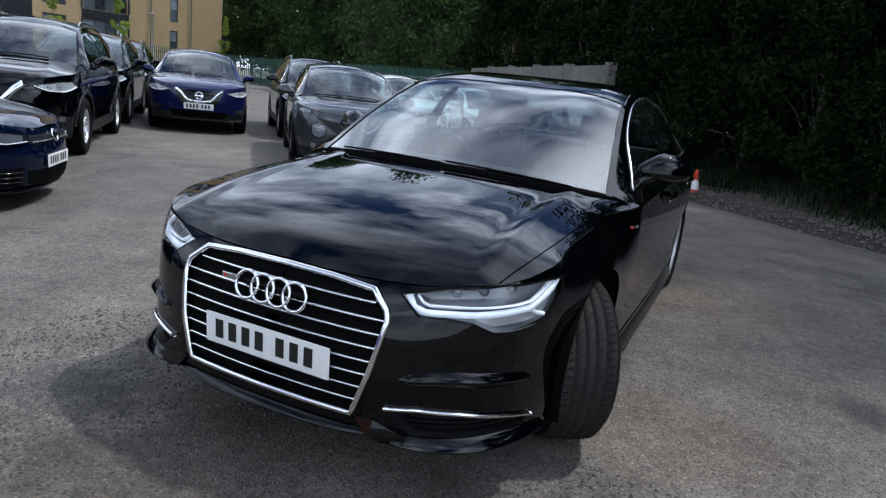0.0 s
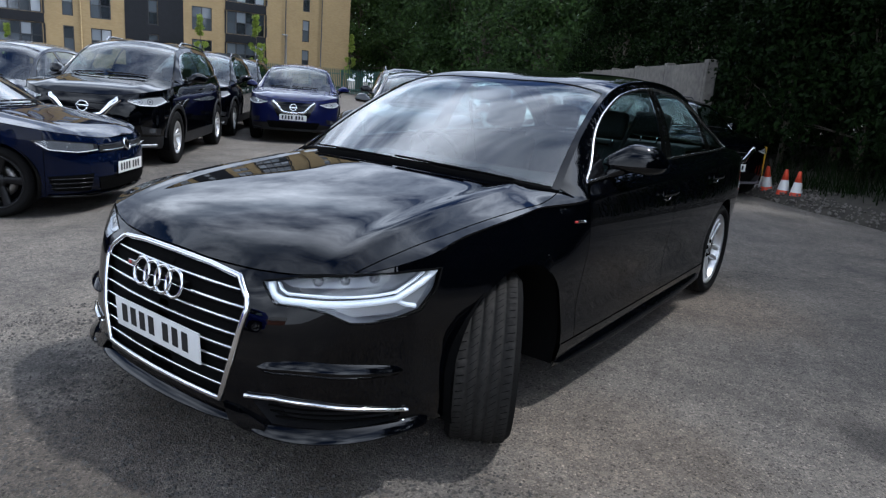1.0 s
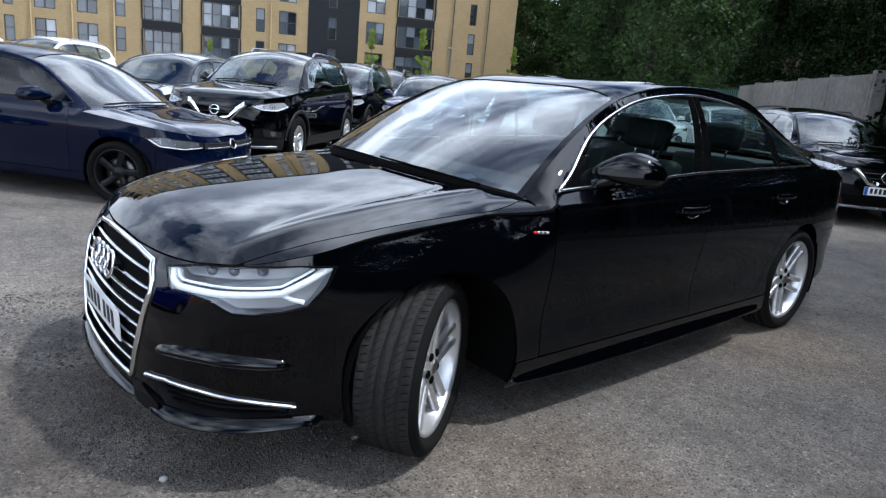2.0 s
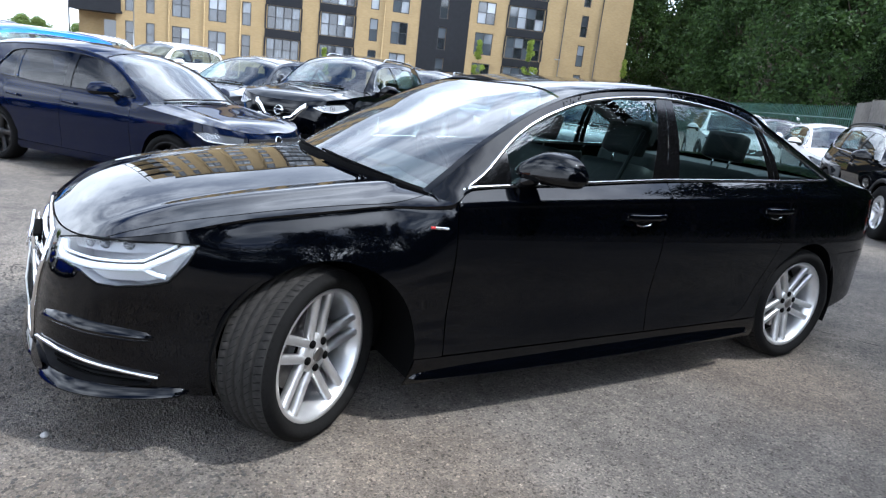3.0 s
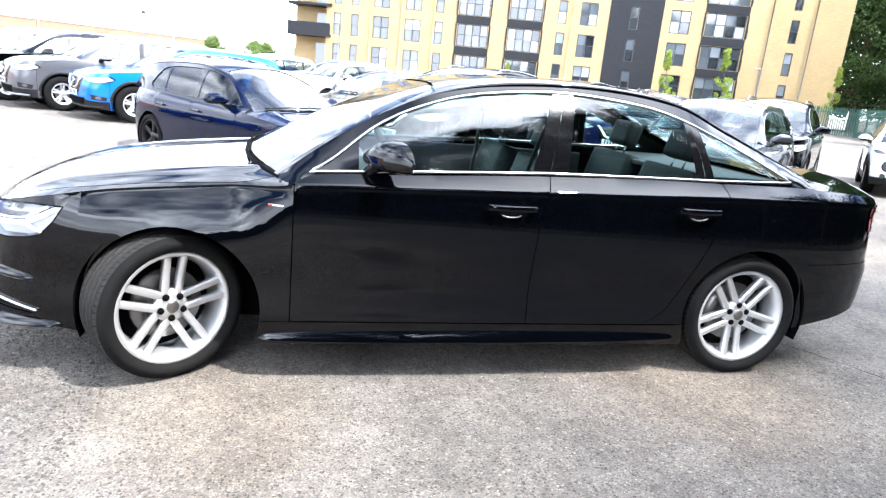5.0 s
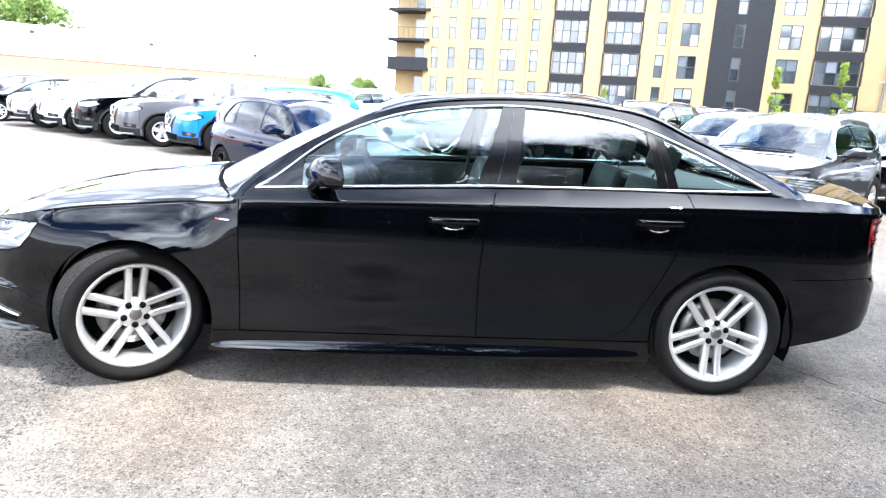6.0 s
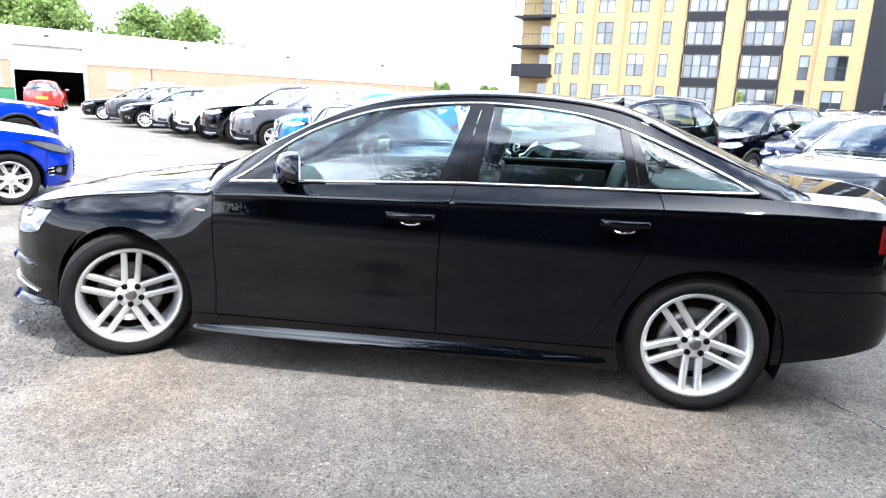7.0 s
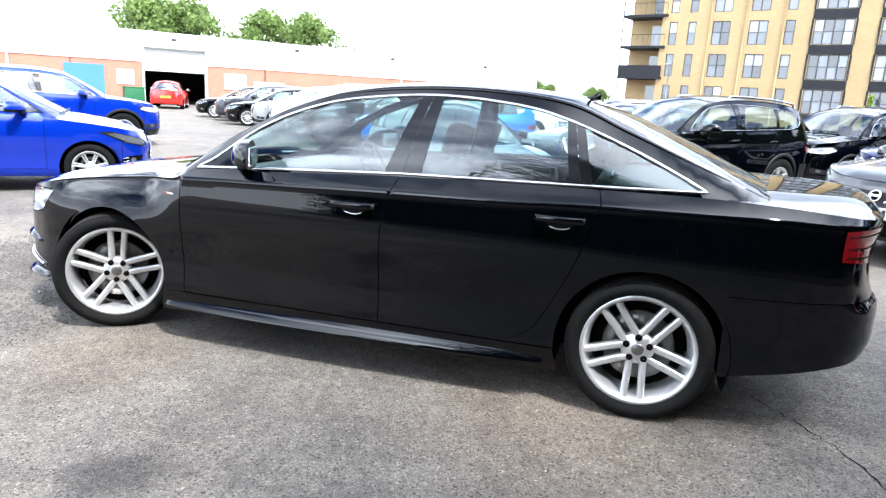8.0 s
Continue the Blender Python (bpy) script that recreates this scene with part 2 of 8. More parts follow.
def asphalt(name):
    """Worn tarmac: pale chippings in dark binder, broad stains, damp and dusty areas."""
    m, nt, p, n, ln = nodes_of(name)
    tc = n("ShaderNodeTexCoord")
    vor, fine, mid, big = n("ShaderNodeTexVoronoi"), n("ShaderNodeTexNoise"), n("ShaderNodeTexNoise"), n("ShaderNodeTexNoise")
    for t, sc in ((vor, 150.0), (fine, 300.0), (mid, 2.2), (big, 0.35)):
        ln(tc.outputs["Object"], t.inputs["Vector"])
        t.inputs["Scale"].default_value = sc
    mid.inputs["Detail"].default_value, big.inputs["Detail"].default_value = 8, 6
    mid.inputs["Roughness"].default_value = 0.65
    stone = n("ShaderNodeValToRGB")
    e = stone.color_ramp.elements
    e[0].position, e[0].color = 0.0, (0.062, 0.059, 0.054, 1)
    e[1].position, e[1].color = 1.0, (0.215, 0.204, 0.188, 1)
    for pos, col in ((0.28, (0.110, 0.104, 0.096, 1)), (0.86, (0.146, 0.138, 0.127, 1))):
        q = e.new(pos)
        q.color = col
    sep = n("ShaderNodeSeparateColor")
    ln(vor.outputs["Color"], sep.inputs[0])
    ln(sep.outputs[0], stone.inputs[0])
    tone = n("ShaderNodeMapRange")
    tone.inputs["From Min"].default_value, tone.inputs["From Max"].default_value = 0.3, 0.7
    tone.inputs["To Min"].default_value, tone.inputs["To Max"].default_value = 0.66, 1.36
    mott, msum = n("ShaderNodeTexNoise"), n("ShaderNodeMath")
    ln(tc.outputs["Object"], mott.inputs["Vector"])
    mott.inputs["Scale"].default_value, mott.inputs["Detail"].default_value = 17.0, 5
    msum.operation = "MULTIPLY_ADD"
    msum.inputs[1].default_value = 0.55
    off = n("ShaderNodeMath")
    off.operation = "SUBTRACT"
    off.inputs[1].default_value = 0.275
    ln(mott.outputs["Fac"], msum.inputs[0])
    ln(mid.outputs["Fac"], msum.inputs[2])
    ln(msum.outputs[0], off.inputs[0])
    ln(off.outputs[0], tone.inputs["Value"])
    warm = n("ShaderNodeMix")
    warm.data_type, warm.blend_type = "RGBA", "MULTIPLY"
    warm.inputs[0].default_value = 1.0
    ramp = n("ShaderNodeValToRGB")
    ramp.color_ramp.elements[0].color, ramp.color_ramp.elements[1].color = (0.90, 0.845, 0.79, 1), (1.20, 1.10, 0.98, 1)
    ramp.color_ramp.elements[0].position, ramp.color_ramp.elements[1].position = 0.38, 0.62
    ln(big.outputs["Fac"], ramp.inputs[0])
    sc = n("ShaderNodeVectorMath")
    sc.operation = "SCALE"
    ln(stone.outputs[0], sc.inputs[0])
    ln(tone.outputs[0], sc.inputs["Scale"])
    ln(sc.outputs[0], warm.inputs[6])
    ln(ramp.outputs[0], warm.inputs[7])
    # loose dark and pale grit
    grit, gsep, gramp, gmul = n("ShaderNodeTexVoronoi"), n("ShaderNodeSeparateColor"), n("ShaderNodeValToRGB"), n("ShaderNodeMix")
    ln(tc.outputs["Object"], grit.inputs["Vector"])
    grit.inputs["Scale"].default_value = 105.0
    ln(grit.outputs["Color"], gsep.inputs[0])
    ln(gsep.outputs[0], gramp.inputs[0])
    ge = gramp.color_ramp.elements
    gramp.color_ramp.interpolation = "CONSTANT"
    ge[0].position, ge[0].color = 0.0, (0.42, 0.41, 0.40, 1)
    ge[1].position, ge[1].color = 0.07, (1, 1, 1, 1)
    q = ge.new(0.955)
    q.color = (1.6, 1.58, 1.54, 1)
    gmul.data_type, gmul.blend_type = "RGBA", "MULTIPLY"
    gmul.inputs[0].default_value = 1.0
    ln(warm.outputs[2], gmul.inputs[6])
    ln(gramp.outputs[0], gmul.inputs[7])
    # sparse dark pits where single stones have come out
    pit, psep, pick, small, both_, pmix = n("ShaderNodeTexVoronoi"), n("ShaderNodeSeparateColor"), n("ShaderNodeMath"), n("ShaderNodeMath"), n("ShaderNodeMath"), n("ShaderNodeMix")
    ln(tc.outputs["Object"], pit.inputs["Vector"])
    pit.inputs["Scale"].default_value = 34.0
    ln(pit.outputs["Color"], psep.inputs[0])
    pick.operation = small.operation = "LESS_THAN"
    pick.inputs[1].default_value, small.inputs[1].default_value = 0.16, 0.20
    ln(psep.outputs[1], pick.inputs[0])
    ln(pit.outputs["Distance"], small.inputs[0])
    both_.operation = "MULTIPLY"
    ln(pick.outputs[0], both_.inputs[0])
    ln(small.outputs[0], both_.inputs[1])
    pmix.data_type, pmix.blend_type = "RGBA", "MULTIPLY"
    pmix.inputs[7].default_value = (0.34, 0.33, 0.32, 1)
    ln(both_.outputs[0], pmix.inputs[0])
    ln(gmul.outputs[2], pmix.inputs[6])
    # old oil drips, brown earth trodden in, darker and paler patches
    last = pmix.outputs[2]
    # first two: dark crumbled tarmac, with the car's shadow deepened in the colour
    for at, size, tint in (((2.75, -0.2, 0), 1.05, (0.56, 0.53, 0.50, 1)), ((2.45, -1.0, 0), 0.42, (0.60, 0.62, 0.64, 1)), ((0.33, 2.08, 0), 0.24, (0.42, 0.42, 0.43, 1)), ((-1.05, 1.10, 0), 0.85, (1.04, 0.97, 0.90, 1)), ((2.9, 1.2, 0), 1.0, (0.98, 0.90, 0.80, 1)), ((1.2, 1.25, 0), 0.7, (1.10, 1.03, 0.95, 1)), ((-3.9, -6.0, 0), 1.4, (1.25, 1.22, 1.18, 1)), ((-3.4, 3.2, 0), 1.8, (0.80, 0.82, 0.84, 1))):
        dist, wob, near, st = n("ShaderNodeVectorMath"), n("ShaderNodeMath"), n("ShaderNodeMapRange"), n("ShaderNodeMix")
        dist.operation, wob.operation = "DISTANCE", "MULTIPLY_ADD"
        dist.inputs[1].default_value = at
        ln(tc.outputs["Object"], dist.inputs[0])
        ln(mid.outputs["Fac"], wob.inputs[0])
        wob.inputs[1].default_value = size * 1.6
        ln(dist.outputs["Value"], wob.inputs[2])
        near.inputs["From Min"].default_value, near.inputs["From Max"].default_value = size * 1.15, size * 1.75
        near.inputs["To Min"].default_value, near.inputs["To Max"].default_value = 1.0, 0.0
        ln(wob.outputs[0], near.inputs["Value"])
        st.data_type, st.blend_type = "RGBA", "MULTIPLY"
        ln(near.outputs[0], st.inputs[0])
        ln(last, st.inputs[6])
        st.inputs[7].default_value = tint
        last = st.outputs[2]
    ln(last, p.inputs["Base Color"])
    p.inputs["Roughness"].default_value = 0.82
    add = n("ShaderNodeMath")
    add.operation = "ADD"
    ln(vor.outputs["Distance"], add.inputs[0])
    ln(fine.outputs["Fac"], add.inputs[1])
    chips = n("ShaderNodeMath")
    chips.operation = "MULTIPLY_ADD"
    ln(grit.outputs["Distance"], chips.inputs[0])
    chips.inputs[1].default_value = -0.7
    ln(add.outputs[0], chips.inputs[2])
    bp = n("ShaderNodeBump")
    bp.inputs["Strength"].default_value, bp.inputs["Distance"].default_value = 1.0, 0.0046
    ln(chips.outputs[0], bp.inputs["Height"])
    ln(bp.outputs[0], p.inputs["Normal"])
    return m


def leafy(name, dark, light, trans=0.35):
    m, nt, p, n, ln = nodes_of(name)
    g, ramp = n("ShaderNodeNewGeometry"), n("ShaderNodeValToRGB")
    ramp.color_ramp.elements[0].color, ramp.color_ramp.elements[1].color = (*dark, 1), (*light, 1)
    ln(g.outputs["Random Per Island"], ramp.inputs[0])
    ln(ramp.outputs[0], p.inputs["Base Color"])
    p.inputs["Roughness"].default_value = 0.55
    p.inputs["Specular IOR Level"].default_value = 0.2 if trans > 0.1 else 0.03
    tl, mix = n("ShaderNodeBsdfTranslucent"), n("ShaderNodeMixShader")
    ln(ramp.outputs[0], tl.inputs[0])
    mix.inputs[0].default_value = trans
    ln(p.outputs[0], mix.inputs[1])
    ln(tl.outputs[0], mix.inputs[2])
    ln(mix.outputs[0], nt.nodes["Material Output"].inputs[0])
    return m


def brickwork(name, c1, c2, mortar, scale=1.0):
    m, nt, p, n, ln = nodes_of(name)
    tc, br, no = n("ShaderNodeTexCoord"), n("ShaderNodeTexBrick"), n("ShaderNodeTexNoise")
    ln(tc.outputs["Object"], br.inputs["Vector"])
    mp = n("ShaderNodeMapping")
    mp.inputs["Rotation"].default_value = (radians(90), 0, 0)
    ln(tc.outputs["Object"], mp.inputs["Vector"])
    ln(mp.outputs[0], br.inputs["Vector"])
    br.inputs["Scale"].default_value = scale
    br.inputs["Brick Width"].default_value, br.inputs["Row Height"].default_value = 0.225, 0.075
    br.inputs["Mortar Size"].default_value = 0.006
    br.inputs["Color1"].default_value, br.inputs["Color2"].default_value, br.inputs["Mortar"].default_value = (*c1, 1), (*c2, 1), (*mortar, 1)
    ln(tc.outputs["Object"], no.inputs["Vector"])
    no.inputs["Scale"].default_value, no.inputs["Detail"].default_value = 0.6, 6
    mr = n("ShaderNodeMapRange")
    mr.inputs["To Min"].default_value, mr.inputs["To Max"].default_value = 0.82, 1.15
    ln(no.outputs["Fac"], mr.inputs["Value"])
    sc = n("ShaderNodeVectorMath")
    sc.operation = "SCALE"
    ln(br.outputs["Color"], sc.inputs[0])
    ln(mr.outputs[0], sc.inputs["Scale"])
    ln(sc.outputs[0], p.inputs["Base Color"])
    p.inputs["Roughness"].default_value = 0.85
    bp = n("ShaderNodeBump")
    bp.inputs["Strength"].default_value, bp.inputs["Distance"].default_value = 0.4, 0.01
    ln(br.outputs["Fac"], bp.inputs["Height"])
    bp.invert = True
    ln(bp.outputs[0], p.inputs["Normal"])
    return m


def pane_glass(name):
    """Window glass over blinds and dark rooms, its pale colours also painting reflected sky, no two panes alike."""
    m, nt, p, n, ln = nodes_of(name)
    info, ramp = n("ShaderNodeObjectInfo"), n("ShaderNodeValToRGB")
    e = ramp.color_ramp.elements
    e[0].position, e[0].color = 0.0, (0.015, 0.018, 0.022, 1)
    e[1].position, e[1].color = 1.0, (0.44, 0.47, 0.50, 1)
    for pos, col in ((0.40, (0.05, 0.06, 0.07, 1)), (0.70, (0.12, 0.14, 0.16, 1)), (0.88, (0.28, 0.31, 0.34, 1))):
        q = e.new(pos)
        q.color = col
    ln(info.outputs["Random"], ramp.inputs[0])
    ln(ramp.outputs[0], p.inputs["Base Color"])
    p.inputs["Roughness"].default_value, p.inputs["IOR"].default_value, p.inputs["Coat Weight"].default_value = 0.08, 1.7, 1.0
    return m


M.update({
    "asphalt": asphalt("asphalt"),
    # bank foliage nearly black: the wood's deep shade is put into the leaf colour
    "leaf_shaded": leafy("leaf_shaded", (0.0022, 0.005, 0.0014), (0.011, 0.022, 0.006), 0.05),
    "leaf_mid": leafy("leaf_mid", (0.014, 0.032, 0.008), (0.062, 0.112, 0.030)),
    # far tree leaves, brighter copy with the sunlight put into its colour
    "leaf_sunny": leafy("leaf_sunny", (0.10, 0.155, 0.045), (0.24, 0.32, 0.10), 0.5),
    # far window bands, paled by distance haze mixed into the colour
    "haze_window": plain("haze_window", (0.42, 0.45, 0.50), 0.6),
    "leaf_light": leafy("leaf_light", (0.16, 0.24, 0.04), (0.34, 0.42, 0.08), 0.45),
    "plaster": plain("plaster", (0.42, 0.41, 0.39), 0.8, grain=0.2, scale=60),
    "bark": plain("bark", (0.075, 0.06, 0.045), 0.9, grain=0.5, scale=18, bump=0.8),
    "soil": plain("soil", (0.035, 0.030, 0.022), 0.95, grain=0.5, scale=9, bump=0.8),
    "crumbs": plain("crumbs", (0.062, 0.057, 0.052), 0.9, grain=0.5, scale=22, bump=0.4),
    "gravel": plain("gravel", (0.12, 0.108, 0.095), 0.9, grain=0.4, scale=30, bump=0.5),
    "buff_brick": brickwork("buff_brick", (0.32, 0.228, 0.108), (0.37, 0.268, 0.132), (0.31, 0.235, 0.13)),
    "red_brick": brickwork("red_brick", (0.33, 0.125, 0.075), (0.38, 0.15, 0.09), (0.36, 0.25, 0.19)),
    "dark_cladding": plain("dark_cladding", (0.014, 0.015, 0.018), 0.55, grain=0.2, scale=3, spec=0.2),
    "white_cladding": plain("white_cladding", (0.72, 0.72, 0.71), 0.5, grain=0.06, scale=3),
    "shutter": plain("shutter", (0.42, 0.43, 0.40), 0.45, grain=0.08, scale=3),
    "concrete": plain("concrete", (0.12, 0.110, 0.096), 0.9, grain=0.5, scale=9, bump=0.3),
    "fence_green": plain("fence_green", (0.024, 0.088, 0.068), 0.5, grain=0.15, scale=8),
    "frame_grey": plain("frame_grey", (0.03, 0.032, 0.035), 0.4),
    "window_pane": pane_glass("window_pane"),
    "curtain": plain("curtain", (0.45, 0.46, 0.48), 0.8, grain=0.1, scale=6),
    "cone_orange": plain("cone_orange", (0.62, 0.06, 0.02), 0.5, grain=0.15, scale=20),
    "cone_white": plain("cone_white", (0.70, 0.70, 0.68), 0.4, grain=0.1, scale=20),
    "yellow_plastic": plain("yellow_plastic", (0.65, 0.38, 0.02), 0.5, grain=0.15, scale=15),
    # workshop walls nearly black: the gloom indoors is put into their colour
    "workshop_gloom": plain("workshop_gloom", (0.02, 0.02, 0.02), 0.9),
    "green_bin": plain("green_bin", (0.012, 0.10, 0.035), 0.5, grain=0.15, scale=10),
    "blue_door": plain("blue_door", (0.05, 0.16, 0.40), 0.5, grain=0.1, scale=8),
    # far block walls, with the haze of distance put into the colour
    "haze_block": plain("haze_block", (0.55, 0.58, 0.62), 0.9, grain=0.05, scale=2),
    "lamp_post": plain("lamp_post", (0.35, 0.36, 0.37), 0.45, 0.6),
})

# ---- shaping tools ----
from mathutils import geometry


def mono(pts):
    """A smooth curve y(x) through points, without overshoot."""
    a = np.array(sorted(pts), float)
    X, Y = a[:, 0], a[:, 1]
    h, d = np.diff(X), np.diff(Y) / np.diff(X)
    m = np.zeros(len(X))
    m[0], m[-1] = d[0], d[-1]
    for i in range(1, len(X) - 1):
        if d[i - 1] * d[i] > 0:
            w1, w2 = 2 * h[i] + h[i - 1], h[i] + 2 * h[i - 1]
            m[i] = (w1 + w2) / (w1 / d[i - 1] + w2 / d[i])

    def f(x):
        x = np.clip(np.asarray(x, float), X[0], X[-1])
        i = np.clip(np.searchsorted(X, x) - 1, 0, len(X) - 2)
        t = (x - X[i]) / h[i]
        return (Y[i] * (1 + 2 * t) * (1 - t) ** 2 + h[i] * m[i] * t * (1 - t) ** 2
                + Y[i + 1] * t * t * (3 - 2 * t) + h[i] * m[i + 1] * t * t * (t - 1))
    return f


def spline(ctrl, per=12):
    """Catmull-Rom through the rows of ctrl."""
    c = np.array(ctrl, float)
    c = np.vstack([2 * c[0] - c[1], c, 2 * c[-1] - c[-2]])
    out = []
    t = np.linspace(0, 1, per, endpoint=False)[:, None]
    for i in range(1, len(c) - 2):
        p0, p1, p2, p3 = c[i - 1:i + 3]
        out.append(0.5 * (2 * p1 + (p2 - p0) * t + (2 * p0 - 5 * p1 + 4 * p2 - p3) * t ** 2 + (3 * p1 - p0 - 3 * p2 + p3) * t ** 3))
    return np.vstack(out + [c[-2:-1]])


def spread(line, step, closed=False):
    """The polyline with points no further apart than step; its corners stay."""
    line = np.array(line, float)
    if closed:
        line = np.vstack([line, line[:1]])
    out = []
    for a, b in zip(line[:-1], line[1:]):
        k = max(1, int(math.ceil(np.linalg.norm(b - a) / step)))
        out.append(a + (b - a) * (np.arange(k) / k)[:, None])
    if not closed:
        out.append(line[-1:])
    return np.vstack(out)


def inside(pts, poly):
    x, y = pts[:, 0], pts[:, 1]
    res = np.zeros(len(pts), bool)
    j = len(poly) - 1
    for i in range(len(poly)):
        xi, yi, xj, yj = *poly[i], *poly[j]
        if yi != yj:
            res ^= ((yi > y) != (yj > y)) & (x < (xj - xi) * (y - yi) / (yj - yi) + xi)
        j = i
    return res


def fill(outline, holes, step, lines=()):
    """Triangles over an outline with holes, in the plane; edges run along the lines."""
    loops = [spread(outline, step, True)] + [spread(h, step, True) for h in holes]
    edge = np.vstack(loops)
    lo, hi = edge.min(0), edge.max(0)
    gx, gy = np.meshgrid(np.arange(lo[0] + step / 2, hi[0], step), np.arange(lo[1] + step / 2, hi[1], step))
    grid = np.stack([gx.ravel(), gy.ravel()], 1)
    if len(grid):
        ok = inside(grid, loops[0])
        for h in loops[1:]:
            ok &= ~inside(grid, h)
        grid = grid[ok]
    if len(grid):
        d = np.min(np.stack([((grid[:, None] - e[None]) ** 2).sum(2).min(1) for e in np.array_split(edge, 1 + len(edge) // 400)]), axis=0)
        grid = grid[d > (0.55 * step) ** 2]
    edges, k, line_edges = [], 0, []
    for lp in loops:
        m = len(lp)
        edges += [(k + i, k + (i + 1) % m) for i in range(m)]
        k += m
    for line in lines:
        q = spread(line, step)
        q = q[inside(q, loops[0])]
        if not len(q):
            continue
        if len(grid):
            grid = grid[((grid[:, None] - q[None]) ** 2).sum(2).min(1) > (0.3 * step) ** 2]
        keep = [i for i in range(len(q) - 1) if np.linalg.norm(q[i + 1] - q[i]) < step * 1.6]
        line_edges.append((q, keep))
    base = np.vstack([edge, grid] + [q for q, _ in line_edges])
    k0 = len(edge) + len(grid)
    for q, keep in line_edges:
        edges += [(k0 + i, k0 + i + 1) for i in keep]
        k0 += len(q)
    pts = [Vector(p) for p in base]
    v, _, f, *_ = geometry.delaunay_2d_cdt(pts, edges, [], 0, 1e-6)
    v = np.array([tuple(p) for p in v])
    f = np.array([t for t in f if len(t) == 3], int).reshape(-1, 3)
    mid = v[f].mean(1)
    ok = inside(mid, loops[0])
    for h in loops[1:]:
        ok &= ~inside(mid, h)
    f = f[ok]
    # no slivers: they would bend the shading
    side = np.linalg.norm(v[f] - v[np.roll(f, 1, axis=1)], axis=2).max(1)
    e1, e2 = v[f[:, 1]] - v[f[:, 0]], v[f[:, 2]] - v[f[:, 0]]
    f = f[np.abs(e1[:, 0] * e2[:, 1] - e1[:, 1] * e2[:, 0]) > 0.02 * side ** 2]
    used = np.unique(f)
    back = np.full(len(v), -1)
    back[used] = np.arange(len(used))
    return v[used], back[f]


def mesh_of(name, verts, faces, smooth=True):
    me = bpy.data.meshes.new(name)
    me.from_pydata([tuple(map(float, p)) for p in verts], [], [tuple(int(i) for i in f) for f in faces])
    me.update()
    if smooth:
        me.shade_smooth()
    return me


def part(name, shape, material, parent=None, label="", smooth=True, m=None):
    """Links verts and faces, a bmesh or a mesh as one object under a thing or a part."""
    if isinstance(shape, bmesh.types.BMesh):
        me = bpy.data.meshes.new(name)
        shape.to_mesh(me)
        shape.free()
        if smooth:
            me.shade_smooth()
    elif isinstance(shape, tuple):
        me = mesh_of(name, *shape, smooth=smooth)
    else:
        me = shape
    if material and not me.materials:
        me.materials.append(M[material] if isinstance(material, str) else material)
    ob = new(name, me)
    if parent:
        ob.parent = parent
    if m is not None:
        ob.matrix_basis = m
    return tagged(ob, label)


def thing(name, label, category, m=None, group="", kind=""):
    ob = new(name)
    ob.empty_display_size = 0.2
    if m is not None:
        ob.matrix_basis = m
    return tagged(ob, label, category, group, kind)


def flip(shape):
    """The mirror image across the car's middle plane."""
    v, f = shape
    v = np.array(v, float) * (1, -1, 1)
    return v, [tuple(reversed(list(t))) for t in f]


def turned(f):
    return [tuple(reversed(list(t))) for t in f]


def join(*shapes):
    vs, fs, k = [], [], 0
    for v, f in shapes:
        v = np.array(v, float)
        vs.append(v)
        fs += [tuple(int(i) + k for i in t) for t in f]
        k += len(v)
    return np.vstack(vs), fs


def box(sx, sy, sz, c=(0, 0, 0), bevel=0.0):
    """A box with chamfered edges, as verts and faces."""
    bm = bmesh.new()
    bmesh.ops.create_cube(bm, size=1)
    bmesh.ops.scale(bm, vec=(sx, sy, sz), verts=bm.verts)
    if bevel:
        bmesh.ops.bevel(bm, geom=bm.edges[:], offset=bevel, segments=2, profile=0.7, affect="EDGES", clamp_overlap=True)
    bmesh.ops.translate(bm, vec=c, verts=bm.verts)
    bm.verts.index_update()
    out = np.array([tuple(v.co) for v in bm.verts]), [tuple(v.index for v in f.verts) for f in bm.faces]
    bm.free()
    return out


def moved(shape, m):
    v, f = shape
    a = np.array(m)
    return np.array(v, float) @ a[:3, :3].T + a[:3, 3], f


def grid_faces(n, k, wrap_n=False, wrap_k=False):
    return [(i * k + j, ((i + 1) % n) * k + j, ((i + 1) % n) * k + (j + 1) % k, i * k + (j + 1) % k)
            for i in range(n if wrap_n else n - 1) for j in range(k if wrap_k else k - 1)]


def revolve(profile, n=48, axis="y"):
    """A closed or open profile of (radius, along) turned round an axis."""
    p = np.array(profile, float)
    a = np.linspace(0, 2 * np.pi, n, endpoint=False)
    v = []
    for t in a:
        c, s = math.cos(t), math.sin(t)
        for r, w in p:
            v.append((r * c, w, r * s) if axis == "y" else (r * c, r * s, w))
    f = grid_faces(n, len(p), True)
    return np.array(v), (f if axis == "z" else turned(f))


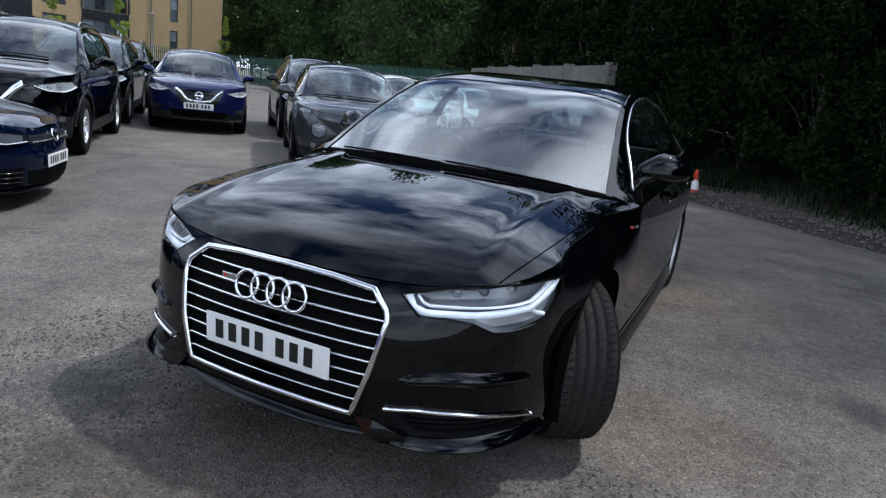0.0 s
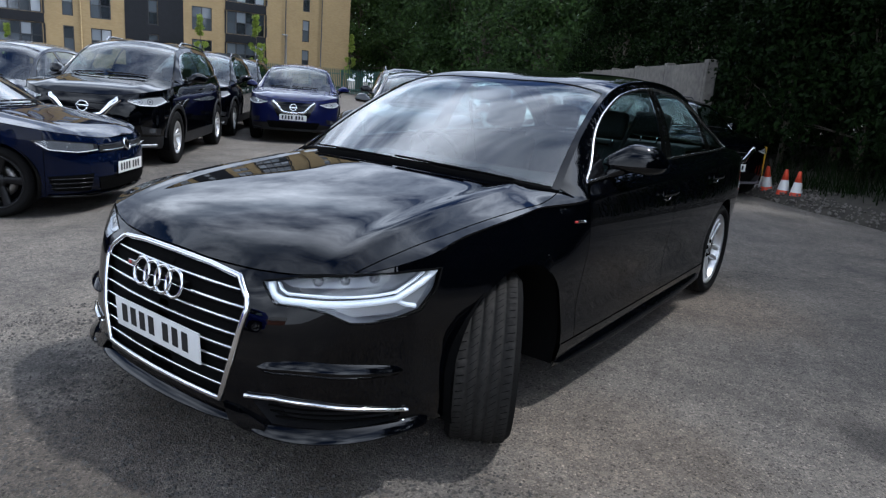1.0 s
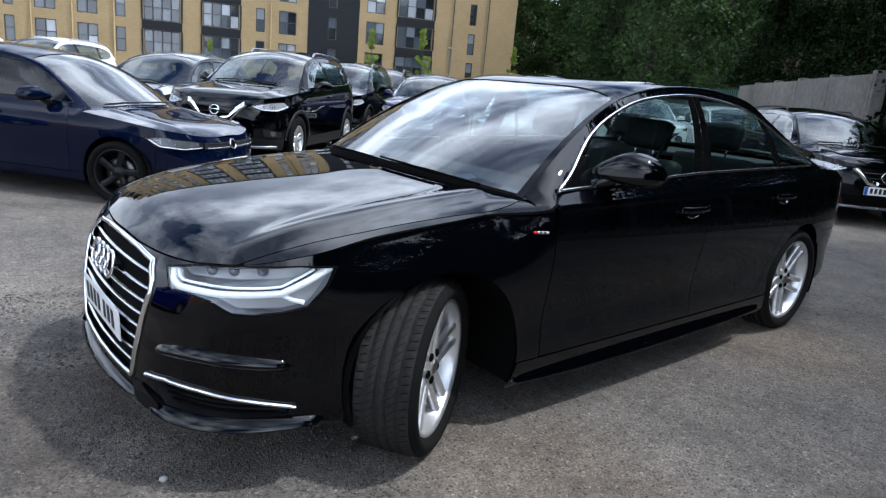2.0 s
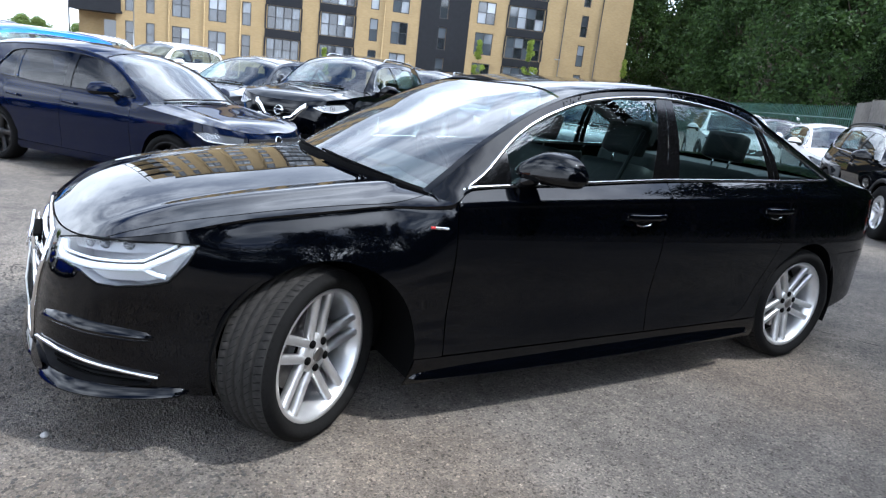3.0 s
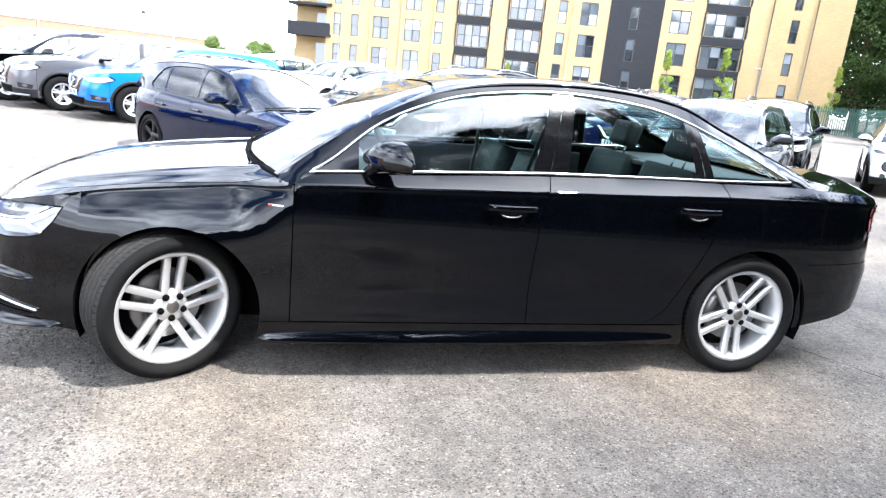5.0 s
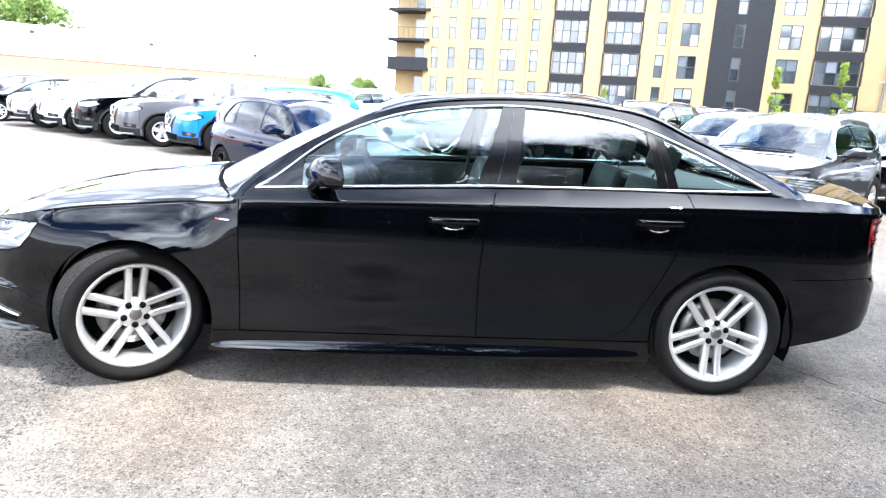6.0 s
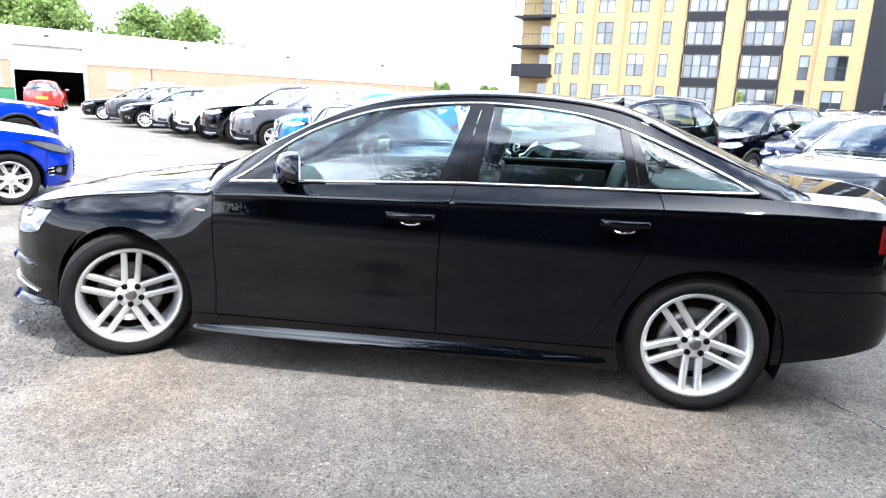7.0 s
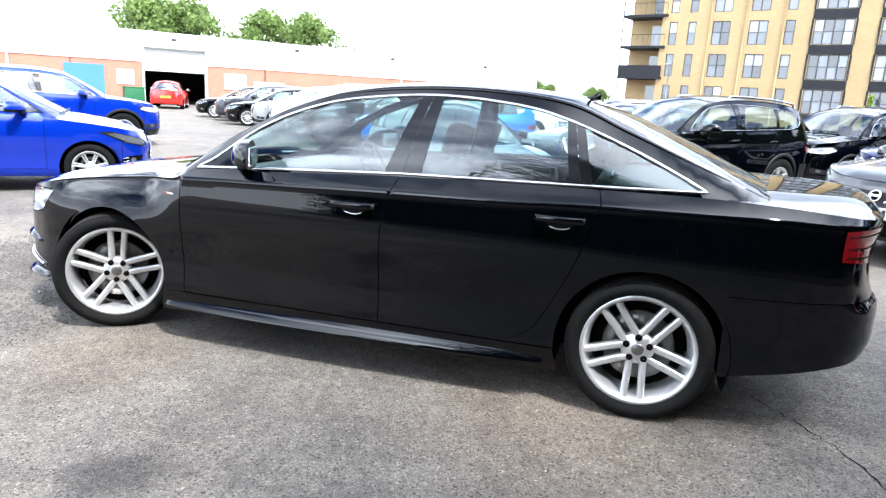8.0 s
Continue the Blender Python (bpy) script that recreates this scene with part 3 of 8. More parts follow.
def tube(points, r, n=6, closed=False, taper=None):
    """A round bar along a line of points."""
    P = np.array(points, float)
    k = len(P)
    T = np.gradient(P, axis=0) if not closed else np.roll(P, -1, 0) - np.roll(P, 1, 0)
    T /= np.linalg.norm(T, axis=1)[:, None] + 1e-12
    up = np.array((0, 0, 1.0)) if abs(T[:, 2]).mean() < 0.8 else np.array((1.0, 0, 0))
    v = []
    for i in range(k):
        a = np.cross(T[i], up)
        a /= np.linalg.norm(a) + 1e-12
        b = np.cross(a, T[i])
        rr = r if taper is None else r * taper[i]
        for j in range(n):
            t = 2 * np.pi * j / n
            v.append(P[i] + rr * (math.cos(t) * a + math.sin(t) * b))
    f = turned(grid_faces(k, n, closed, True))
    if not closed:
        f += [tuple(range(n)), tuple(reversed(range((k - 1) * n, k * n)))]
    return np.array(v), f


def band(points, normals, width, height, closed=False):
    """A flat moulding with rounded shoulders that lies along a line on a surface."""
    P, N = np.array(points, float), np.array(normals, float)
    T = np.gradient(P, axis=0) if not closed else np.roll(P, -1, 0) - np.roll(P, 1, 0)
    T /= np.linalg.norm(T, axis=1)[:, None] + 1e-12
    B = np.cross(N, T)
    B /= np.linalg.norm(B, axis=1)[:, None] + 1e-12
    sec = [(-0.5, -0.4), (-0.5, 0.4), (-0.3, 1.0), (0.3, 1.0), (0.5, 0.4), (0.5, -0.4)]
    v = np.stack([P + B * (a * width) + N * (b * height) for a, b in sec], 1).reshape(-1, 3)
    k = len(P)
    f = turned(grid_faces(k, 6, closed, True))
    if not closed:
        f += [tuple(range(6)), tuple(reversed(range((k - 1) * 6, k * 6)))]
    return v, f

# ---- cars ----
class Shell:
    """The skin of a car, as surfaces: a ring of sides round the car, a bonnet, a boot, a cabin. x ahead, y to the car's left."""

    def __init__(self, c):
        self.c = c
        line = spline(c["outline"], 16)
        seg = np.r_[0, np.cumsum(np.linalg.norm(np.diff(line, axis=0), axis=1))]
        self.length = seg[-1]
        S = np.linspace(0, self.length, 400)
        x, y = np.interp(S, seg, line[:, 0]), np.interp(S, seg, line[:, 1])
        tx, ty = np.gradient(x, S), np.gradient(y, S)
        ty[0] = ty[-1] = 1
        ty[-1] = -1
        tx[0] = tx[-1] = 0
        nx, ny = ty, -tx
        k = np.hypot(nx, ny)
        self.S, self.x, self.y, self.nx, self.ny = S, x, y, nx / k, ny / k
        self.ds, self.df, self.dr = mono(c["side"]), mono(c["front"]), mono(c["rear"])
        self.top_x, self.bot_x = mono(c["top"]), mono(c["bottom"])
        self.waistline = mono(c["waistline"]) if "waistline" in c else None
        T = self.ring(S, self.top(S))
        self.T = T
        o = np.argsort(T[:, 0])
        self.edge_y = lambda q: np.interp(q, T[o, 0], T[o, 1])
        self.edge_z = lambda q: np.interp(q, T[o, 0], T[o, 2])
        self.hood_c = mono(c["hood"])
        self.hood_p = mono(c.get("hood_power", [(0, 2.6), (3, 2.6)]))
        self.deck_c = mono(c["deck"]) if "deck" in c else None
        self.cen = spline(c["centre"], 40)
        self.rail = spline(c["rail"], 40)
        ro = np.argsort(self.rail[:, 0])
        self.rail_y = lambda q: np.interp(q, self.rail[ro, 0], self.rail[ro, 1])
        self.rail_z = lambda q: np.interp(q, self.rail[ro, 0], self.rail[ro, 2])

    def at(self, s):
        a = np.abs(s)
        return [np.interp(a, self.S, q) for q in (self.x, self.y, self.nx, self.ny)]

    def top(self, s):
        return self.top_x(self.at(s)[0])

    def bottom(self, s):
        return self.bot_x(self.at(s)[0])

    def s_at(self, x):
        """The way round the ring at which the left flank has this x."""
        return np.interp(-np.asarray(x, float), -self.x, self.S)

    def ring(self, s, z, out=0.0):
        s, z = np.asarray(s, float), np.asarray(z, float)
        x, y, nx, ny = self.at(s)
        wf, wr = np.clip(nx, 0, 1) ** 2, np.clip(-nx, 0, 1) ** 2
        flank = self.ds(z)
        if self.waistline:
            x0, x1 = self.c["waist_from"]
            on, zc = np.clip((x0 - x) / (x0 - x1), 0, 1), self.waistline(x)
            flank = flank + on * np.where(z < zc, -0.011 * np.exp(-np.maximum(zc - z, 0) / 0.055), -0.011 + (0.85 + 3.0 * (z - zc)) * (z - zc))
        lift = self.c.get("wing_roll")
        if lift:
            on = np.clip((x - 0.94) / 0.30, 0, 1)
            fore = np.clip((2.12 - x) / 0.40, 0, 1)
            on = on * on * (3 - 2 * on) * fore * fore * (3 - 2 * fore)
            flank = flank + on * lift * 0.5 * (z - 0.67 + np.sqrt((z - 0.67) ** 2 + 0.0025))
            # the sharp shoulder line: the flank tucks in below it and swells out again
            b = np.maximum(self.top_x(x) - z, 0) / 0.017
            flank = flank + 0.011 * np.clip((x - 0.93) / 0.05, 0, 1) * np.clip((1.96 - x) / 0.16, 0, 1) * b * np.exp(1 - b)
        d = wf * self.df(z) + wr * self.dr(z) + (1 - wf - wr) * flank - out
        sg = np.where(s < 0, -1.0, 1.0)
        return np.stack([x - nx * d, (y - ny * d) * sg, z], -1)

    def normal(self, s, z):
        e = 0.004
        a = self.ring(np.asarray(s) + e, z) - self.ring(np.asarray(s) - e, z)
        b = self.ring(s, np.asarray(z) + e) - self.ring(s, np.asarray(z) - e)
        n = np.cross(a, b)
        return n / (np.linalg.norm(n, axis=-1)[..., None] + 1e-12)

    def hood(self, x, y, lift=0.0):
        ye = np.maximum(self.edge_y(x), 1e-3)
        u = np.clip(np.abs(y) / ye, 0, 1)
        ze, zc = self.edge_z(x), self.hood_c(x)
        dome = self.c.get("dome", 0.0)
        z = ze + (zc - ze) * ((1 - dome) * (1 - u ** self.hood_p(x)) + dome * (1 - u * u))
        cr = self.c.get("crease")
        if cr:
            yk = np.interp(x, [cr[0][0], cr[1][0]], [cr[0][1], cr[1][1]])
            fade = np.clip((self.x[0] - 0.12 - x) / 0.35, 0, 1)
            z = z + cr[2] * fade * np.exp(-((np.abs(y) - yk) / 0.05) ** 2)
        return np.stack([x, y, z + lift], -1)

    def deck(self, x, y, lift=0.0):
        ye = np.maximum(self.edge_y(x), 1e-3)
        u = np.clip(np.abs(y) / ye, 0, 1)
        ze, zc = self.edge_z(x), self.deck_c(x)
        return np.stack([x, y, ze + (zc - ze) * (1 - u ** 2.6) + lift], -1)

    def cabin(self, t, v, out=0.0):
        """t: along from the screen's foot (0) to the rear foot (1); v: across, -1 to 1 at the rails."""
        k = len(self.cen) - 1
        q = np.asarray(t) * k
        idx = np.arange(k + 1)
        c = [np.interp(q, idx, self.cen[:, i]) for i in (0, 1)]
        r = [np.interp(q, idx, self.rail[:, i]) for i in (0, 1, 2)]
        u = np.abs(v) ** 2.3
        # the roof is flatter in the middle and rolls down to its rails
        on = np.clip((np.asarray(t) - 0.14) / 0.16, 0, 1) * np.clip((0.80 - np.asarray(t)) / 0.16, 0, 1)
        w = np.abs(v) ** (2.3 + self.c.get("roof_roll", 0.0) * on)
        return np.stack([c[0] + (r[0] - c[0]) * u, r[1] * np.asarray(v), c[1] + (r[2] - c[1]) * w + out], -1)

    def flank(self, x, z, out=0.0):
        """The cabin's side, between the waist and the rail."""
        zb, zr = self.edge_z(x), self.rail_z(x)
        yb, yr = self.edge_y(x) - 0.012, self.rail_y(x)
        u = np.clip((z - zb) / np.maximum(zr - zb, 0.02), 0, 1.2)
        return np.stack([x, yb + (yr - yb) * (0.55 * u + 0.45 * u ** 2.5) + out, z], -1)

    def flank_normal(self, x, z):
        e = 0.01
        a = self.flank(x - e, z) - self.flank(x + e, z)
        b = self.flank(x, z + e) - self.flank(x, z - e)
        n = np.cross(a, b)
        n = n / (np.linalg.norm(n, axis=-1)[..., None] + 1e-12)
        return n * np.where(n[..., 1:2] < 0, -1, 1)

    # patches: verts and faces, of the left side
    def patch_sz(self, outline, holes=(), step=0.04, out=0.0, lines=()):
        p, f = fill(outline, holes, step, lines)
        return self.ring(p[:, 0], p[:, 1], out), f

    def patch_xz(self, outline, holes=(), step=0.04, out=0.0):
        conv = lambda q: np.stack([self.s_at(np.array(q)[:, 0]), np.array(q)[:, 1]], 1)
        lines = []
        if self.waistline:
            x = np.arange(self.c["waist_from"][0], -2.25, -step)
            lines = [conv(np.stack([x, self.waistline(x) + q], 1)) for q in (-0.014, 0.0, 0.010)]
        if self.c.get("wing_roll"):
            x = np.arange(self.c["nose_x"] - 0.01, 0.955, -0.02)
            lines += [conv(np.stack([x, self.top_x(x) - q], 1)) for q in (0.006, 0.012, 0.019, 0.028, 0.042)]
        return self.patch_sz(conv(spread(outline, step, True)), [conv(spread(h, step, True)) for h in holes], step, out, lines)

    def patch_flank(self, outline, holes=(), step=0.04, out=0.0):
        p, f = fill(outline, holes, step)
        return self.flank(p[:, 0], p[:, 1], out), turned(f)

    def arch_line(self, x0, x1, lift=0.0, r_add=0.0, step=0.04, low=None):
        """The lower edge from x0 back to x1, over the wheel arches in between."""
        c = self.c
        zb = (lambda q: self.bot_x(q) + lift) if low is None else (lambda q: np.full(np.shape(q), low, float))
        ra, zc = c["arch"] + r_add, c["hub"]
        pts, x = [], x0
        for xc in (c["axle"], -c["axle"]):
            zz = float(zb(xc))
            half = math.sqrt(max(ra * ra - (zz - zc) ** 2, 0))
            if xc + half > x0 + 1e-6 and xc - half < x0:
                a0 = math.acos(np.clip((x0 - xc) / ra, -1, 1))
            elif xc + half <= x0 and xc + half > x1:
                xs = np.arange(x, xc + half, -step)
                pts += [(q, float(zb(q))) for q in xs]
                a0 = math.asin((zz - zc) / ra)
            else:
                continue
            a1 = math.acos(np.clip((x1 - xc) / ra, -1, 1)) if xc - half < x1 else math.pi - math.asin((zz - zc) / ra)
            for a in np.linspace(a0, a1, 28):
                pts.append((xc + ra * math.cos(a), zc + ra * math.sin(a)))
            x = pts[-1][0] - 1e-3
            if xc - half < x1:
                return pts
        pts += [(q, float(zb(q))) for q in np.arange(x, x1, -step)] + [(x1, float(zb(x1)))]
        return pts

    def top_line(self, x0, x1, drop=0.0, step=0.04):
        k = max(2, int(abs(x1 - x0) / step) + 1)
        return [(q, float(self.top_x(q)) - drop) for q in np.linspace(x0, x1, k)]


def tyre_shape(r, rr, w, n=72, grooves=True):
    h = w / 2
    p = [(rr - 0.006, -h * 0.80), (rr + 0.012, -h * 0.94), (rr + (r - rr) * 0.35, -h * 1.0), (rr + (r - rr) * 0.6, -h * 1.0), (r - 0.022, -h * 0.93), (r - 0.006, -h * 0.82)]
    if grooves:
        for g in (-0.48, -0.16, 0.16, 0.48):
            gw, gd = 0.045, 0.007
            p += [(r - 0.001, h * (g - gw)), (r - gd, h * (g - gw * 0.8)), (r - gd, h * (g + gw * 0.8)), (r - 0.001, h * (g + gw))]
    else:
        p += [(r, -h * 0.4), (r, h * 0.4)]
    p += [(r - 0.006, h * 0.82), (r - 0.022, h * 0.93), (rr + (r - rr) * 0.6, h * 1.0), (rr + (r - rr) * 0.35, h * 1.0), (rr + 0.012, h * 0.94), (rr - 0.006, h * 0.80)]
    v, f = revolve(p, n if not grooves else 240)
    if grooves:
        # slanted cross cuts in the outer ribs
        rad, ang = np.hypot(v[:, 0], v[:, 2]), np.arctan2(v[:, 2], v[:, 0])
        cut = np.floor((ang / (2 * np.pi) * 240) + np.abs(v[:, 1]) / h * 3 + 0.5).astype(int) % 4 == 0
        low = cut & (rad > r - 0.004) & (np.abs(v[:, 1]) > h * 0.50)
        k = np.where(low, (rad - 0.0045) / rad, 1.0)
        v = v * np.stack([k, np.ones_like(k), k], 1)
    return v, f


def sipe_shape(r, w, count=72):
    """Dark slanted cuts over the shoulders and the inner ribs of a tread."""
    h = w / 2
    rad = lambda q: np.interp(q, [0, 0.53, 0.82, 0.93, 1.0], [r - 0.001, r - 0.001, r - 0.006, r - 0.022, r - 0.045]) + 0.0006
    shapes = []
    for sg in (-1, 1):
        for q0, q1, lean, m, wide in ((0.55, 0.95, 0.045, count, 0.0016), (0.21, 0.43, 0.070, count, 0.0013), (0.02, 0.11, 0.05, count // 2, 0.0012)):
            for k in range(m):
                q = np.linspace(q0, q1, 5)
                a = 2 * math.pi * (k + 0.3 * (sg > 0)) / m + lean * sg * (q - q0) / (q1 - q0)
                e = wide / r * np.array([0.7, 1, 1, 1, 0.5])
                v = [((rad(t)) * math.cos(b + g), sg * t * h, rad(t) * math.sin(b + g)) for t, b, d in zip(q, a, e) for g in (-d, d)]
                f = grid_faces(5, 2)
                shapes.append((v, f if sg > 0 else turned(f)))
    return join(*shapes)


def spoke_shape(r0, r1, a, off0, off1, w0, w1, y0, y1, thick, n=8):
    """One arm of a wheel along the direction a, set off sideways, with its face towards +y."""
    e, d = np.array((math.cos(a), 0, math.sin(a))), np.array((-math.sin(a), 0, math.cos(a)))
    v = []
    for i in range(n):
        t = i / (n - 1)
        w = w0 + (w1 - w0) * t
        y = y0 + (y1 - y0) * t ** 1.5
        c = e * (r0 + (r1 - r0) * t) + d * (off0 + (off1 - off0) * t) + np.array((0, y, 0))
        for q, dy in ((-0.5, -thick), (-0.5, -0.007), (-0.30, 0), (0.30, 0), (0.5, -0.007), (0.5, -thick)):
            v.append(c + d * (q * w) + np.array((0, dy, 0)))
    return np.array(v), grid_faces(n, 6, False, True)


def wheel(parent, c, at, steer, style, left=True, tread=True, name="wheel", spin=0):
    """Tyre, rim, hub cap, brake disc. The outer face looks to the car's left."""
    r, rr, w = c["tyre"], c["rim"], c["tyre_w"]
    m = Matrix.Translation(at) @ Matrix.Rotation(radians(steer), 4, "Z") @ Matrix.Rotation(radians(spin), 4, "Y")
    if not left:
        m = m @ Matrix.Rotation(math.pi, 4, "Z")
    hold = new(name)
    hold.parent, hold.matrix_basis = parent, m
    n = 72 if tread else 40
    v, f = tyre_shape(r, rr, w, n, tread)
    if tread:
        f = np.array(f)
        crown = np.hypot(v[:, 0], v[:, 2])[f].min(1) > r - 0.0135
        part("tyre", (v, f[~crown]), "rubber", hold)
        tr = part("tread", (v, f[crown]), "tread", hold, "worn grooved tread")
        part("tread_pattern", sipe_shape(r, w), "gap", tr)
    else:
        part("tyre", (v, f), "rubber", hold)
    y1 = w * 0.40
    rim_mat = c.get("rim_mat", "alloy")
    prof = [(rr - 0.004, -w * 0.42), (rr - 0.035, -w * 0.25), (rr - 0.045, 0.0), (rr - 0.034, y1 - 0.03), (rr - 0.022, y1 - 0.006), (rr - 0.016, y1 + 0.004), (rr - 0.004, y1 + 0.006), (rr + 0.004, y1 - 0.004)]
    shapes = [revolve(prof, n)]
    hub_r, deep = c.get("hub_r", 0.075), y1 - 0.030
    for k in range(style["n"]):
        a = 2 * math.pi * (k + 0.25) / style["n"]
        for q in ((-1, 1) if style["twin"] else (0,)):
            lean = style.get("lean", 0.0)
            shapes.append(spoke_shape(hub_r * 0.62, rr - 0.017, a, q * style["off0"], q * style["off1"] + lean, style["w0"], style["w1"], deep, y1 - 0.008, 0.034))
    part("rim", join(*shapes), rim_mat, hold, c.get("rim_label", ""))
    part("hub_cap", revolve([(0.0005, deep + 0.012), (0.022, deep + 0.012), (0.030, deep + 0.008), (hub_r * 0.62, deep + 0.003), (hub_r * 0.95, deep - 0.004), (hub_r, deep - 0.03)], 28), rim_mat, hold)
    if tread:
        part("badge_cap", revolve([(0.0005, deep + 0.0155), (0.026, deep + 0.0152), (0.0285, deep + 0.012), (0.0285, deep + 0.006)], 24), "disc_metal", hold)
        for k in range(5):
            a = 2 * math.pi * (k + 0.75) / 5
            bolt = revolve([(0.0005, 0.006), (0.010, 0.006), (0.0115, 0.003), (0.0155, 0.003), (0.0160, -0.004)], 10)
            part("wheel_bolt", moved(bolt, Matrix.Translation((0.054 * math.cos(a), deep + 0.005, 0.054 * math.sin(a)))), "gap", hold)
    part("brake_disc", revolve([(0.06, -0.012), (0.06, 0.012), (rr * 0.62, 0.012), (rr * 0.62, -0.012)], 32), "disc_metal", hold)
    part("wheel_barrel", revolve([(0.05, -0.03), (rr - 0.05, -0.03), (rr - 0.048, -w * 0.4)], 24), "gap", hold)
    return hold


def seat(parent, x, y, mat, back=0.62, rear=False):
    """A car seat: cushion, backrest and headrest."""
    hold = new("car_seat")
    hold.parent = parent
    hold.matrix_basis = Matrix.Translation((x, y, 0))
    w = 0.50 if not rear else 0.56
    part("cushion", box(0.52, w, 0.16, (0.12, 0, 0.46), 0.05), mat, hold)
    b = box(0.13, w, back, (0, 0, back / 2), 0.055)
    part("backrest", moved(b, Matrix.Translation((-0.13, 0, 0.50)) @ Matrix.Rotation(radians(-16), 4, "Y")), mat, hold)
    top = Matrix.Translation((-0.13, 0, 0.50)) @ Matrix.Rotation(radians(-16), 4, "Y") @ Matrix.Translation((0, 0, back))
    part("headrest", moved(box(0.10, 0.26, 0.17, (0.01, 0, 0.13), 0.04), top), mat, hold)
    for q in (-0.06, 0.06):
        part("headrest_post", moved(tube([(0, q, -0.02), (0, q, 0.08)], 0.006), top), "satin_chrome", hold)
    return hold


def steering_wheel(parent, at):
    m = Matrix.Translation(at) @ Matrix.Rotation(radians(-64), 4, "Y")
    hold = new("steering_wheel")
    hold.parent, hold.matrix_basis = parent, m
    a = np.linspace(0, 2 * np.pi, 28, endpoint=False)
    part("grip", tube(np.stack([0.185 * np.cos(a), 0.185 * np.sin(a), 0 * a], 1), 0.015, 8, True), "dash", hold)
    part("boss", revolve([(0.0005, 0.035), (0.05, 0.03), (0.075, 0.0), (0.06, -0.04)], 20, "z"), "dash", hold)
    for q in (90, 210, 330):
        t = radians(q)
        part("spoke", tube([(0.05 * math.cos(t), 0.05 * math.sin(t), 0), (0.18 * math.cos(t), 0.18 * math.sin(t), 0)], 0.014), "dash", hold)


def plate(parent, m, mat="plate_white", w=0.52, h=0.111, blue=False, name="number_plate"):
    """A number plate; what is written on it stands as plain bars. It looks along its +x."""
    base = part(name, box(0.006, w, h, (0, 0, 0), 0.002), mat, parent, m=m)
    x0 = -w * 0.44 + (0.03 if blue else 0)
    for k in range(7):
        gap = 0.030 if k >= 4 else 0
        part("bar", box(0.0015, 0.034, 0.068, (0.0042, x0 + 0.03 + k * 0.058 + gap, 0.003), 0.0), "plate_ink", base, smooth=False)
    if blue:
        part("blue_band", box(0.0014, 0.042, h - 0.006, (0.0038, -w / 2 + 0.024, 0)), "plate_blue", base, smooth=False)
    return base


def mirror(parent, c, side, mat):
    """A door mirror: a tear-shaped painted shell over a black underside, glass and a curved neck."""
    x, y, z = c["mirror"]
    hold = new("door_mirror")
    hold.parent = parent
    hold.matrix_basis = Matrix.Diagonal((1, side, 1, 1))
    up, down = mono([(0, 0.016), (0.15, 0.046), (0.45, 0.084), (0.7, 0.074), (0.9, 0.042), (1, 0.002)]), mono([(0, -0.030), (0.2, -0.052), (0.6, -0.060), (0.88, -0.048), (1, -0.012)])
    fore, aft, seam_z = mono([(0, 0.052), (0.15, 0.080), (0.4, 0.076), (0.65, 0.062), (0.88, 0.025), (1, -0.030)]), -0.046, -0.018
    us = 1 - (1 - np.linspace(0, 1, 18)) ** 1.6

    def shell(a0, a1, inset):
        rows = []
        for u in us:
            zt, zb, xf = float(up(u)) - inset, float(down(u)) + inset, float(fore(u)) - inset
            for a in np.linspace(a0, a1, 9):
                e, q = math.sin(a), max(math.cos(a), 0)
                zz = seam_z + ((zt - seam_z) * max(e, 0) ** 0.85 if e > 0 else (zb - seam_z) * min(max(-e, 0) ** 0.85, 1))
                rows.append((x + aft + (xf - aft) * q ** 0.62 - 0.09 * u, y + 0.250 * u - 0.030, z + 0.02 + zz))
        return np.array(rows), grid_faces(len(us), 9)
    part("mirror_shell", shell(0.0, math.pi / 2, 0.0), mat, hold)
    part("mirror_underside", shell(-math.pi / 2, 0.0, 0.003), "gloss_black", hold)
    rim = [(x + aft - 0.09 * u, y + 0.250 * u - 0.030, z + 0.02 + float(up(u))) for u in us] + [(x + aft - 0.09 * u, y + 0.250 * u - 0.030, z + 0.02 + float(down(u))) for u in us[::-1]]
    part("mirror_back", (np.array(rim), [(i, i + 1, 34 - i, 35 - i) for i in range(17)]), "plastic", hold, smooth=False)
    part("mirror_foot", tube(spline([(x + 0.02, y - 0.055, z - 0.062), (x + 0.03, y - 0.02, z - 0.058), (x + 0.02, y + 0.012, z - 0.035), (x - 0.005, y + 0.045, z - 0.012)], 5), 0.030, 12), "gloss_black", hold)
    part("mirror_glass", moved(box(0.006, 0.160, 0.092, (0, 0, 0), 0.003), Matrix.Translation((x + aft - 0.050, y + 0.095, z + 0.024)) @ Matrix.Rotation(math.atan2(0.09, 0.25), 4, "Z")), "chrome", hold)


STYLES = {
    "twin5": dict(n=5, twin=True, off0=0.030, off1=0.038, w0=0.034, w1=0.033),
    "five": dict(n=5, twin=True, off0=0.012, off1=0.035, w0=0.03, w1=0.045),
    "ten": dict(n=10, twin=False, off0=0, off1=0, w0=0.02, w1=0.03, lean=0.01),
    "seven": dict(n=7, twin=True, off0=0.008, off1=0.018, w0=0.02, w1=0.022),
    "swirl": dict(n=5, twin=False, off0=0, off1=0, w0=0.06, w1=0.085, lean=0.06),
}


